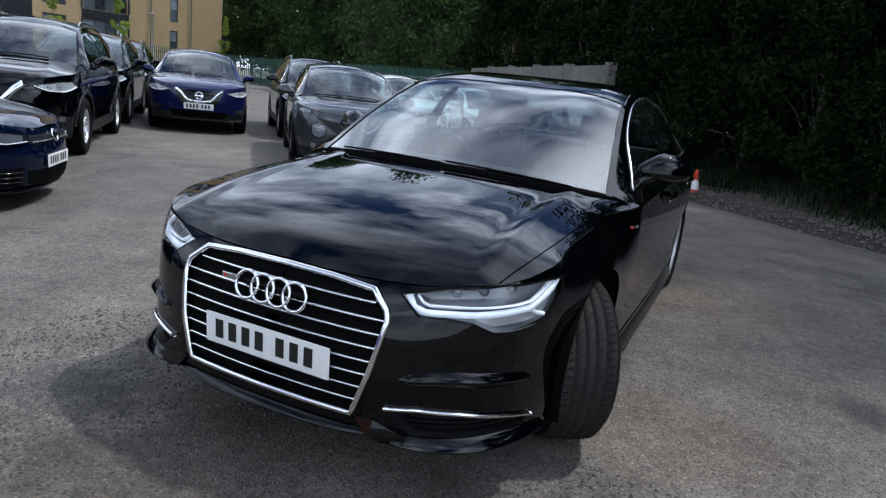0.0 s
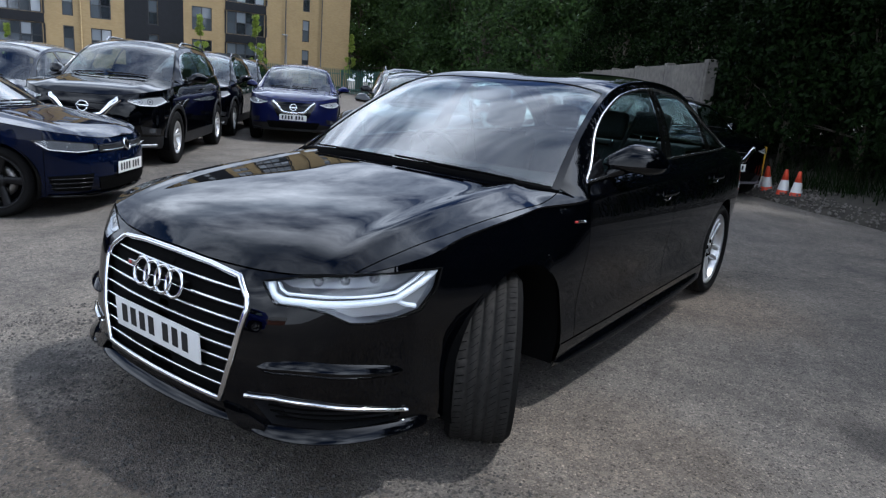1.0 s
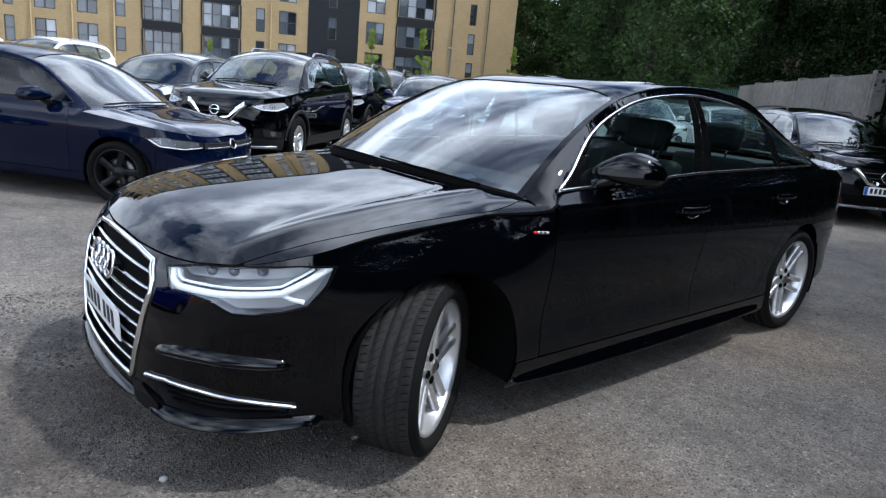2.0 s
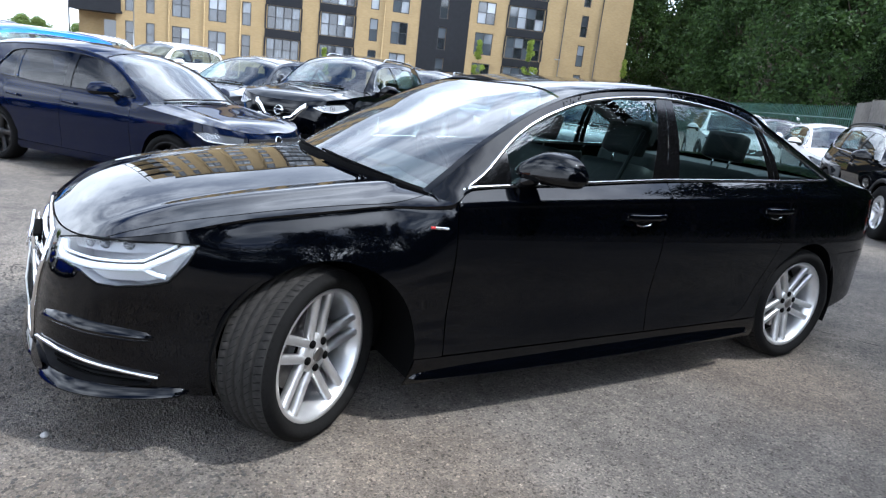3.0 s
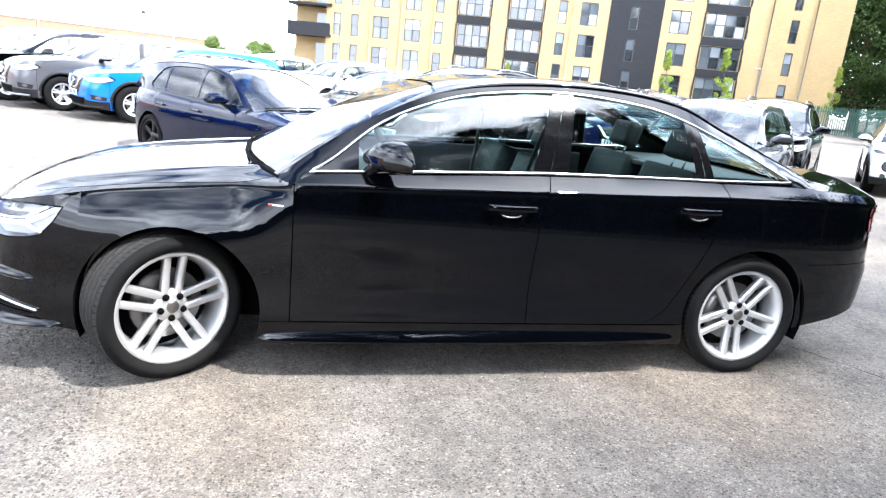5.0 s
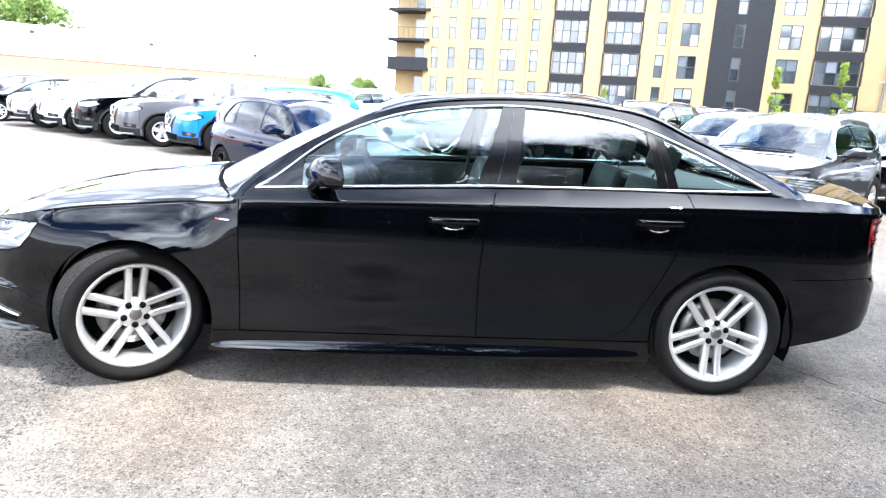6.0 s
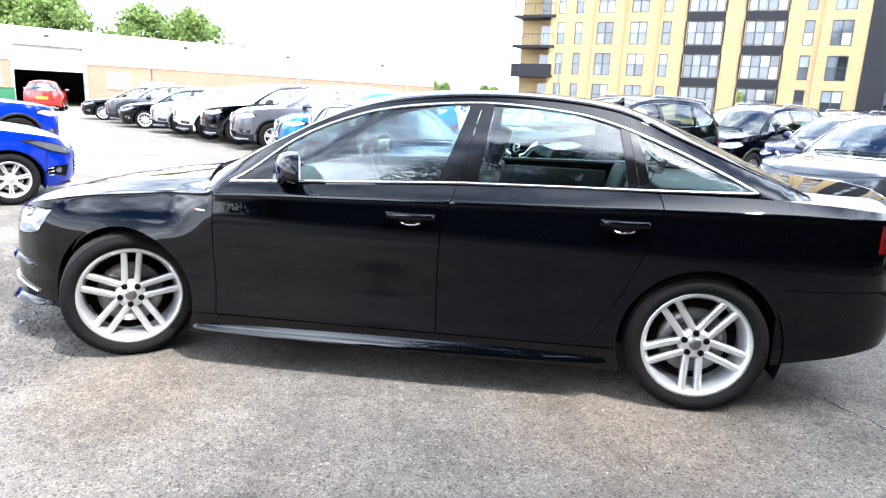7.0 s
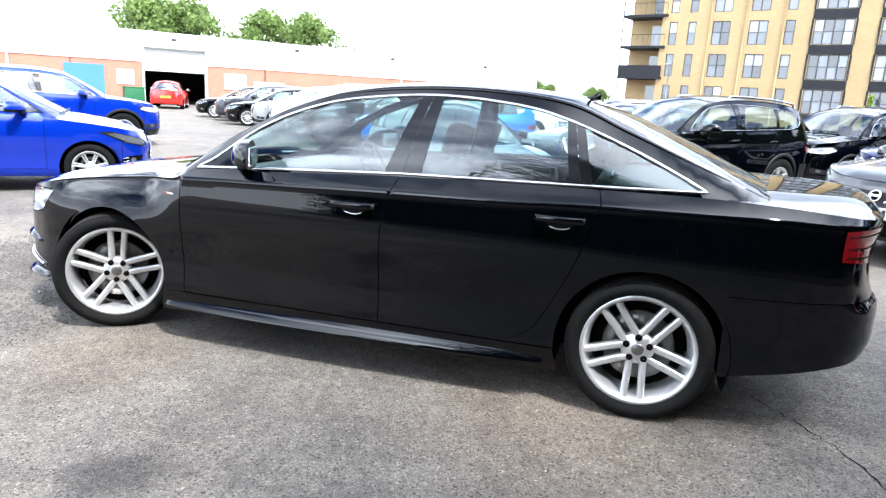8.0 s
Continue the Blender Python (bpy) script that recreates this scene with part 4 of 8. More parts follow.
def build_car(c, name, label, m, group=""):
    """A whole car from its measures."""
    S = Shell(c)
    car = thing(name, label, "car", m, group)
    st = c.get("step", 0.07)
    body = c["paint"]
    lowmat = c.get("low", body)
    g = 0.0025
    gs = c.get("seam", g)

    def both(nm, shape, mat, parent=car, lab="", smooth=True):
        a = part(nm, shape, mat, parent, lab, smooth)
        b = part(nm, flip(shape), mat, parent, lab, smooth)
        return a, b

    # dark inner shell behind the panel joints, floor and wheel houses
    ax, ra, hub = c["axle"], c["arch"], c["hub"]
    x_f, x_r = S.x[0] - 0.002, S.x[-1] + 0.002
    low = S.arch_line(x_f, x_r, 0.02, 0.012, st)
    poly = [(float(S.s_at(x)), z) for x, z in low] + [(s, float(S.top(s)) - 0.02) for s in np.linspace(S.length, 0, 60)]
    v, f = fill(np.array(poly), c.get("core_holes", []), st)
    core = S.ring(v[:, 0], v[:, 1], -0.022), f
    shapes = [core, flip(core)]
    xs = np.linspace(x_f - 0.08, x_r + 0.08, 64)
    fl = np.array([(x, q * min(max(float(np.interp(-x, -S.x, S.y)) - c.get("pan_edge", 0.055), 0.01), 0.60 if abs(abs(x) - ax) < ra + 0.06 else 9), float(S.bot_x(x)) + 0.03) for x in xs for q in (-1, 1)])
    part("inner_shell", join(*shapes), "gap", car)
    part("floor_pan", (fl, grid_faces(64, 2)), "gap", car)
    for xc in (ax, -ax):
        for sd in (1, -1):
            a = np.linspace(radians(-20), radians(200), 24)
            yo = c["track"] + c["tyre_w"] / 2 - 0.02
            pr = np.array([(xc + (ra + 0.015) * math.cos(t), sd * y, hub + (ra + 0.015) * math.sin(t)) for t in a for y in (yo, yo - 0.34)])
            ff = grid_faces(24, 2)
            cap = [(xc, sd * (yo - 0.34), hub)] + [tuple(pr[2 * i + 1]) for i in range(24)]
            part("wheel_house", join((pr, ff), (np.array(cap), [(0, i, i + 1) for i in range(1, 24)])), "gap", car)

    # side panels
    d0, d1, sill = c["door_front"], c["door_mid"], c["sill_top"]
    rear_edge = c["door_rear"]
    nose, tail = c["nose_x"], c["tail_x"]
    fen = S.arch_line(nose - gs, d0 + g, 0, 0, st) + S.top_line(d0 + g, nose - gs, g, st)
    both("front_wing", S.patch_xz(fen, (), st), body)
    floor_line = lambda x0, x1: S.arch_line(x0, x1, 0, 0, st, sill + g)
    mid = c.get("door_mid_line") or [(d1, sill), (d1, float(S.top_x(d1)))]
    mid = [tuple(q) for q in spread(mid, 0.05)]
    fd = [(d0 - g, sill + g)] + [(x + g, max(z, sill + g)) for x, z in mid] + S.top_line(mid[-1][0] + g, d0 - g, 0, st)[1:]
    rd_edge = [tuple(q) for q in spline(rear_edge, 8)]
    rd = [(x - g, max(z, sill + g)) for x, z in mid[::-1]] + [(x + g, max(z, sill + g)) for x, z in rd_edge] + S.top_line(rd_edge[-1][0] + g, mid[-1][0] - g, 0, st)[1:-1]
    door_a = both("door", S.patch_xz(fd, (), st), body)
    door_b = both("door", S.patch_xz(rd, (), st), body)
    qp = [(x - g, z) for x, z in reversed(rd_edge)] + [p for p in S.arch_line(rd_edge[0][0] - g, tail + gs, 0, 0, st) if p[0] < -ax or p[1] > sill] + [(tail + gs, float(S.waistline(tail)) + q) for q in (-0.014, 0.0, 0.010) if S.waistline] + S.top_line(tail + gs, rd_edge[-1][0] - g, 0, st)
    both("rear_wing", S.patch_xz(qp, (), st), body)
    h1 = math.sqrt(max(ra ** 2 - (sill - hub) ** 2, 0))
    h2 = math.sqrt(max(ra ** 2 - (float(S.bot_x(0)) - hub) ** 2, 0))
    sl = [(ax - h2 - 0.004, float(S.bot_x(0))), (-ax + h2 + 0.004, float(S.bot_x(0))), (-ax + h1 + 0.004, sill - g), (d0, sill - g), (ax - h1 - 0.004, sill - g)]
    both("sill", S.patch_xz(sl, (), st, 0.004), lowmat)

    # nose and tail
    sn, stl = float(S.s_at(nose)), float(S.s_at(tail))
    ss = np.linspace(-sn + gs, sn - gs, 61)
    band_n = [(s, float(S.bottom(s))) for s in ss] + [(s, float(S.top(s)) - g) for s in ss[::-1]]
    if c.get("nose_line"):
        nl = mono(c["nose_line"])
        lowp = [(s, float(S.bottom(s))) for s in ss] + [(s, float(nl(abs(s)))) for s in ss[::-1]]
        upp = [(s, float(nl(abs(s))) + 0.003) for s in ss] + [(s, float(S.top(s)) - g) for s in ss[::-1]]
        part("front_bumper", S.patch_sz(lowp, c.get("nose_holes_low", ()), st), lowmat, car)
        part("nose_panel", S.patch_sz(upp, c.get("nose_holes", ()), st), body, car)
    else:
        ends = []
        if c.get("wing_roll"):
            se = np.linspace(1.145, sn - 0.012, 5)
            ends = [np.stack([sg * se, S.top(se) - q], 1) for sg in (1, -1) for q in (0.006, 0.012, 0.019, 0.028)]
        part("front_bumper", S.patch_sz(band_n, c.get("nose_holes", ()), st, 0.0, ends), body, car)
    sr = np.linspace(stl + gs, S.length, 30)
    tl = c.get("tail_line", 0.62)
    lowr = [(s, float(S.bottom(s))) for s in sr] + [(s, tl) for s in sr[::-1]]
    upr = [(s, tl + 0.004) for s in sr] + [(s, float(S.top(s))) for s in sr[::-1]] + [(sr[0], float(S.waistline(tail)) + q) for q in (0.010, 0.0, -0.014) if S.waistline]
    ridge = ()
    if S.waistline:
        rs = np.arange(stl + gs + 0.02, float(S.s_at(-2.36)), st)
        ridge = [np.stack([rs, S.waistline(S.at(rs)[0]) + q], 1) for q in (-0.014, 0.0, 0.010)]
    a, b = S.patch_sz(lowr, (), st), S.patch_sz(upr, (), st, 0.0, ridge)
    part("rear_bumper", join(a, flip(a)), lowmat if c.get("low") else body, car)
    part("tailgate", join(b, flip(b)), body, car)

    # bonnet, and the tops of the wings outside its joint
    hx = c["hood_back"]
    edge = S.T[S.S <= float(S.s_at(hx))][:, :2]
    edge = edge[edge[:, 1] > 0.004]
    gap_y = mono(c["bonnet_gap"]) if "bonnet_gap" in c else None
    if gap_y:
        inner = np.array([(x, min(y, float(gap_y(x)) - g)) for x, y in edge]) - (0.002, 0)
        strip = [(x, y) for x, y in edge if y > float(gap_y(x)) + 2 * g]
        strip = strip + [(x, float(gap_y(x)) + g) for x, y in strip[::-1]]
        q, f = fill(np.array(strip), [], st * 0.6)
        both("wing_top", (S.hood(q[:, 0], q[:, 1]), f), body)
    else:
        inner = edge - (0.003, 0.003)
    out = np.vstack([inner[::-1], inner * (1, -1)])
    ridge = []
    if c.get("crease"):
        (xa, ya), (xb, yb), _ = c["crease"]
        xx = np.linspace(xa, xb, 30)
        yy = np.interp(xx, [min(xa, xb), max(xa, xb)], [yb, ya] if xa > xb else [ya, yb])
        ridge = [np.stack([xx, sg * (yy + q)], 1) for sg in (1, -1) for q in (-0.03, 0, 0.03)]
    q, f = fill(out[::-1], [], st * 0.8, ridge)
    part("bonnet", (S.hood(q[:, 0], q[:, 1]), f), body, car)
    q, f = fill((edge * 0.985)[::-1].tolist() + (edge * (0.985, -0.985)).tolist(), [], 0.12)
    part("bonnet_lining", (S.hood(q[:, 0], q[:, 1], -0.022), f), "gap", car)

    # boot lid
    if S.deck_c:
        dx = c["deck_front"]
        e2 = S.T[(S.S >= float(S.s_at(dx)))][:, :2]
        e2 = e2[e2[:, 1] > 0.004]
        out = np.vstack([e2, e2[::-1] * (1, -1)])
        p, f = fill(out, [], st)
        part("boot_lid", (S.deck(p[:, 0], p[:, 1]), f), body, car)

    # roof, screens
    t0, t1 = c["roof"]

    def cab(ta, tb, va, out):
        nu, nv = max(6, int((tb - ta) * 4.2 / st)), max(8, int(1.4 / st))
        tt, vv = np.meshgrid(np.linspace(ta, tb, nu), np.linspace(-va, va, nv), indexing="ij")
        q = S.cabin(tt.ravel(), vv.ravel(), out)
        return q, turned(grid_faces(nu, nv))
    part("roof", cab(t0, t1, 1.0, 0), body, car)
    gl = c.get("glass", "screen_glass")
    part("windscreen", cab(0.0, t0 - 0.004, 0.972, -0.004), gl, car)
    if c.get("frit"):
        part("screen_edge", cab(0.0, c["frit"], 0.972, -0.001), "gap", car)
    part("rear_window", cab(t1 + 0.004, c.get("rear_glass_end", 1.0), 0.90, -0.004), c.get("rear_glass", gl), car)
    for nm, ta, tb in (("a_pillar", 0.0, t0), ("c_pillar", t1, 1.0)):
        tt = np.linspace(ta, tb, 40)
        for sd in (1, -1):
            vv = np.linspace(0.96 if nm == "a_pillar" else 0.90, 1.0, 4)
            T2, V2 = np.meshgrid(tt, vv, indexing="ij")
            q = S.cabin(T2.ravel(), sd * V2.ravel(), 0.002)
            part(nm, (q, grid_faces(40, 4) if sd > 0 else turned(grid_faces(40, 4))), body if c.get("pillar") is None else c["pillar"], car)
    # cowl under the screen
    vv = np.linspace(-1, 1, 24)
    top_l, low_l = S.cabin(np.zeros(24), vv, 0.0), S.cabin(np.zeros(24), vv, -0.045)
    low_l[:, 0] += 0.015
    part("cowl", join((np.vstack([top_l, low_l]), turned([(i, i + 1, 25 + i, 24 + i) for i in range(23)]))), "gap", car)

    # cabin sides and windows
    xa, xc = S.rail[0, 0] - 0.01, S.rail[-1, 0] + 0.01
    xs = np.linspace(xa, xc, 60)
    waist = [(x, float(S.edge_z(x)) - 0.004) for x in xs]
    over = [(x, float(S.rail_z(x))) for x in xs[::-1]]
    dlo = spline(c["windows"] + c["windows"][:1], 6)[:-1]
    if c.get("dlo_straight"):
        k = c["dlo_straight"]
        dlo = np.vstack([spline(c["windows"][:k], 6), np.array(c["windows"][k:], float)])
    fr = S.patch_flank(np.array(waist + over), [dlo], st)
    both("window_frame", fr, c.get("pillar") or body)
    if c.get("lining"):
        both("frame_lining", S.patch_flank(np.array(waist + over), [dlo], st, -0.014), c["lining"])
    both("roof_trim", tube(np.stack([xs, S.rail_y(xs) - 0.006, S.rail_z(xs) - 0.004], 1), 0.015, 12, taper=np.interp(np.arange(60), [0, 14, 22, 48, 59], [0.35, 0.5, 1.0, 1.0, 0.4])), c.get("pillar") or body)
    # panes between the posts; a post is its front edge and lean, then its rear edge and lean
    posts = [q if len(q) == 4 else (q[0] + q[1] / 2, q[2], q[0] - q[1] / 2, q[2]) for q in c["posts"]]
    centre = dlo.mean(0)
    big = centre + (dlo - centre) * 1.01
    starts = [(dlo[:, 0].max() + 0.01, 0)] + [q[2:] for q in posts]
    stops = [q[:2] for q in posts] + [(dlo[:, 0].min() - 0.01, 0)]
    for (xs0, l0), (xs1, l1) in zip(starts, stops):
        pane = clip_band(big, xs0, l0, xs1, l1, c["waist_z"])
        if len(pane) > 2:
            both("side_window", S.patch_flank(pane, (), st * 1.5, -0.006), c.get("side_pane", "side_glass"))
    for xf0, lf, xr0, lr in posts:
        xm, lm = (xf0 + xr0) / 2, (lf + lr) / 2
        cuts = ((xf0, lf, xr0, lr),) if xf0 - xr0 > 0.2 else ((xf0, lf, xm + 0.003, lm), (xm - 0.003, lm, xr0, lr))
        for qa, la, qb, lb in cuts:
            pl = clip_band(big, qa + 0.002, la, qb - 0.002, lb, c["waist_z"])
            if len(pl) > 2:
                both("window_post", S.patch_flank(pl, (), st, 0.001), "gloss_black")
    if c.get("trim"):
        pts = spread(dlo, 0.03, True)
        P, N = S.flank(pts[:, 0], pts[:, 1]), S.flank_normal(pts[:, 0], pts[:, 1])
        both("window_trim", band(P, N, c.get("trim_w", 0.0095), 0.006, True), c["trim"])

    # wheels
    for xw, stv, spn in ((ax + c.get("steer_shift", 0), c.get("steer", 0), c.get("spin", (0, 0))[0]), (-ax, 0, c.get("spin", (0, 0))[1])):
        for sd in (1, -1):
            wheel(car, c, (xw, sd * c["track"], hub), stv, STYLES[c["wheel"]], sd > 0, c.get("tread", False), spin=spn)
    for sd in (1, -1):
        mirror(car, c, sd, c.get("mirror_mat", body))
    # inside
    for sx, sy, rear in c["seats"]:
        seat(car, sx, sy, c.get("seat_mat", "seat"), 0.58, rear)
    dx = c["dash"]
    part("dashboard", box(0.42, 1.30, 0.26, (dx, 0, float(S.edge_z(0.5)) - 0.16), 0.08), "dash", car)
    steering_wheel(car, (dx - 0.36, -0.36, float(S.edge_z(0.5)) - 0.07))
    return car, S, both


def clip_band(poly, xa, lean_a, xb, lean_b, z0):
    """The piece of a window between two leaning lines x = xa + lean * (z - z0) in front and xb behind."""
    def cut(pts, sign, x0, lean):
        out, n = [], len(pts)
        for i in range(n):
            p, q = pts[i], pts[(i + 1) % n]
            dp, dq = sign * (p[0] - x0 - lean * (p[1] - z0)), sign * (q[0] - x0 - lean * (q[1] - z0))
            if dp <= 0:
                out.append(p)
            if (dp <= 0) != (dq <= 0):
                t = dp / (dp - dq)
                out.append(p + (q - p) * t)
        return out
    pts = cut([np.array(p, float) for p in poly], 1, xa, lean_a)
    pts = cut(pts, -1, xb, lean_b) if len(pts) > 2 else []
    return np.array(pts)


SALOON = dict(
    paint="black_paint", step=0.035, axle=1.456, hub=0.331, tyre=0.335, rim=0.262, tyre_w=0.245, track=0.79, arch=0.380, wheel="twin5",
    tread=True, wing_roll=0.42, lining="dash", seam=0.0, pan_edge=0.032, steer=33, steer_shift=0.04, spin=(-4, 36), hub_r=0.078,
    outline=[(2.40, 0), (2.393, 0.2), (2.370, 0.4), (2.315, 0.58), (2.215, 0.72), (2.05, 0.82), (1.85, 0.878), (1.456, 0.925), (1.0, 0.935), (0, 0.938),
             (-1.0, 0.935), (-1.456, 0.926), (-1.9, 0.893), (-2.2, 0.83), (-2.38, 0.72), (-2.49, 0.5), (-2.53, 0.25), (-2.54, 0)],
    side=[(0.14, 0.07), (0.20, 0.03), (0.30, 0.015), (0.45, 0.024), (0.6, 0.010), (0.72, 0.0), (0.80, 0.004), (0.86, 0.012), (0.90, 0.020), (0.95, 0.028), (1.0, 0.034), (1.06, 0.04), (1.1, 0.045)],
    front=[(0.14, 0.10), (0.19, 0.03), (0.24, 0.0), (0.40, 0.0), (0.52, 0.012), (0.62, 0.035), (0.68, 0.065), (0.73, 0.11), (0.8, 0.2)],
    rear=[(0.18, 0.14), (0.3, 0.06), (0.45, 0.0), (0.58, 0.0), (0.66, 0.05), (0.85, 0.08), (0.95, 0.05), (1.06, 0.045)],
    top=[(2.40, 0.715), (2.30, 0.735), (2.15, 0.765), (2.0, 0.797), (1.7, 0.848), (1.3, 0.888), (1.0, 0.914), (0.94, 0.932), (0.88, 0.966), (0.4, 0.99), (-0.25, 1.02), (-1.0, 1.038), (-1.6, 1.042), (-2.0, 1.028), (-2.3, 1.002), (-2.54, 0.985)],
    bottom=[(2.40, 0.226), (2.3, 0.223), (2.1, 0.223), (1.95, 0.226), (1.85, 0.215), (1.0, 0.168), (-1.0, 0.18), (-1.72, 0.25), (-1.85, 0.275), (-2.13, 0.318), (-2.35, 0.355), (-2.54, 0.375)],
    hood=[(2.30, 0.725), (2.2, 0.79), (2.05, 0.845), (1.8, 0.897), (1.5, 0.938), (1.2, 0.97), (0.9, 0.985)], crease=((2.22, 0.385), (1.1, 0.625), 0.010), dome=0.65, hood_power=[(0.95, 12.0), (1.15, 10.0), (1.5, 8.5), (1.85, 6.0), (2.2, 3.5)], bonnet_gap=[(2.25, 0.665), (2.12, 0.712), (2.04, 0.732), (1.95, 0.750), (1.83, 0.765), (1.6, 0.782), (1.36, 0.797), (1.13, 0.808), (1.04, 0.798), (0.99, 0.775), (0.95, 0.74)],
    waistline=[(1.0, 0.916), (0.92, 0.923), (0.4, 0.938), (-0.2, 0.951), (-0.8, 0.962), (-1.25, 0.975), (-1.8, 0.978), (-2.3, 0.965)], waist_from=(0.99, 0.93),
    hood_back=0.96, deck=[(-1.7, 1.07), (-2.0, 1.085), (-2.3, 1.078), (-2.42, 1.072), (-2.5, 1.02)], deck_front=-1.75,
    centre=[(1.20, 0.985), (0.75, 1.215), (0.30, 1.40), (-0.1, 1.470), (-0.6, 1.486), (-1.0, 1.452), (-1.3, 1.375), (-1.65, 1.235), (-1.98, 1.085)],
    rail=[(1.02, 0.80, 0.945), (0.70, 0.725, 1.165), (0.33, 0.655, 1.345), (-0.05, 0.615, 1.428), (-0.55, 0.60, 1.452), (-1.0, 0.61, 1.41), (-1.3, 0.64, 1.295), (-1.62, 0.68, 1.165), (-1.93, 0.715, 1.045)],
    roof=(0.26, 0.66), roof_roll=3.2,
    windows=[(0.878, 0.978), (0.776, 1.040), (0.583, 1.190), (0.364, 1.297), (0.084, 1.374), (-0.353, 1.415), (-0.757, 1.392), (-1.003, 1.342), (-1.296, 1.234), (-1.526, 1.132), (-1.665, 1.062), (-1.2, 1.050), (-0.255, 1.032), (0.4, 1.003)],
    dlo_straight=11, posts=[(0.90, 0.0, 0.665, 0.0), (-0.177, -0.33, -0.358, -0.14), (-1.077, 0.17, -1.180, 0.27)], waist_z=1.04, frit=0.005, trim_w=0.015, trim="satin_chrome",
    door_front=0.945, door_mid=-0.215, sill_top=0.292, door_rear=[(-0.80, 0.294), (-0.87, 0.312), (-0.965, 0.372), (-1.055, 0.52), (-1.145, 0.725), (-1.20, 0.89), (-1.227, 0.975), (-1.215, 1.038)],
    door_mid_line=[(-0.200, 0.292), (-0.195, 0.6), (-0.203, 0.8), (-0.242, 0.957), (-0.262, 1.02)],
    nose_x=1.83, tail_x=-1.80, tail_line=0.635, mirror=(0.585, 0.850, 1.045), seats=[(-0.1, 0.37, False), (-0.1, -0.37, False), (-0.95, 0.36, True), (-0.95, -0.36, True)], dash=0.72,
)

SUV = dict(
    paint="black_paint", low="plastic", step=0.08, axle=1.3525, hub=0.355, tyre=0.36, rim=0.225, tyre_w=0.225, track=0.79, arch=0.405, wheel="five",
    outline=[(2.26, 0), (2.25, 0.25), (2.20, 0.5), (2.10, 0.68), (1.92, 0.81), (1.70, 0.87), (1.35, 0.90), (0.8, 0.91), (-0.6, 0.91), (-1.35, 0.90), (-1.9, 0.85), (-2.2, 0.75), (-2.33, 0.55), (-2.38, 0.3), (-2.39, 0)],
    side=[(0.20, 0.06), (0.30, 0.02), (0.42, 0.015), (0.6, 0.0), (0.8, 0.0), (0.95, 0.01), (1.05, 0.03), (1.12, 0.06), (1.2, 0.09)],
    front=[(0.2, 0.12), (0.3, 0.04), (0.45, 0), (0.6, 0), (0.8, 0.02), (0.9, 0.06), (1.0, 0.14)],
    rear=[(0.25, 0.08), (0.4, 0.02), (0.55, 0), (0.8, 0.02), (1.0, 0.05), (1.2, 0.10)],
    top=[(2.26, 0.90), (2.1, 0.95), (1.8, 1.0), (1.4, 1.04), (1.0, 1.07), (0.9, 1.08), (0, 1.11), (-1.2, 1.16), (-2.0, 1.20), (-2.39, 1.18)],
    bottom=[(2.26, 0.28), (1.8, 0.24), (0, 0.24), (-1.8, 0.26), (-2.39, 0.35)],
    hood=[(2.19, 0.905), (2.0, 1.0), (1.6, 1.065), (1.2, 1.11), (1.0, 1.13)], hood_back=1.0, crease=((2.1, 0.35), (1.1, 0.55), 0.015),
    centre=[(1.15, 1.12), (0.7, 1.38), (0.25, 1.60), (-0.3, 1.68), (-0.9, 1.69), (-1.6, 1.66), (-2.05, 1.60), (-2.2, 1.40), (-2.33, 1.18)],
    rail=[(0.98, 0.76, 1.07), (0.62, 0.69, 1.33), (0.25, 0.62, 1.52), (-0.3, 0.58, 1.60), (-0.9, 0.58, 1.61), (-1.6, 0.58, 1.58), (-1.98, 0.58, 1.50), (-2.1, 0.64, 1.32), (-2.22, 0.70, 1.18)],
    roof=(0.27, 0.77),
    windows=[(0.80, 1.12), (0.55, 1.32), (0.25, 1.47), (-0.3, 1.535), (-0.9, 1.535), (-1.5, 1.49), (-1.85, 1.38), (-1.72, 1.215), (-0.8, 1.165), (0, 1.14)],
    posts=[(-0.28, 0.09, -0.1), (-1.22, 0.08, -0.2)], waist_z=1.15, trim="satin_chrome", pillar=None,
    door_front=0.78, door_mid=-0.28, sill_top=0.40, door_rear=[(-0.92, 0.40), (-0.99, 0.55), (-1.10, 0.75), (-1.22, 0.95), (-1.26, 1.16)],
    nose_x=1.82, tail_x=-1.86, tail_line=0.62, nose_line=[(0, 0.42), (0.5, 0.42), (0.8, 0.40), (1.2, 0.42)],
    mirror=(0.58, 0.89, 1.13), seats=[(-0.05, 0.36, False), (-0.05, -0.36, False), (-0.9, 0.36, True), (-0.9, -0.36, True)], dash=0.78,
)

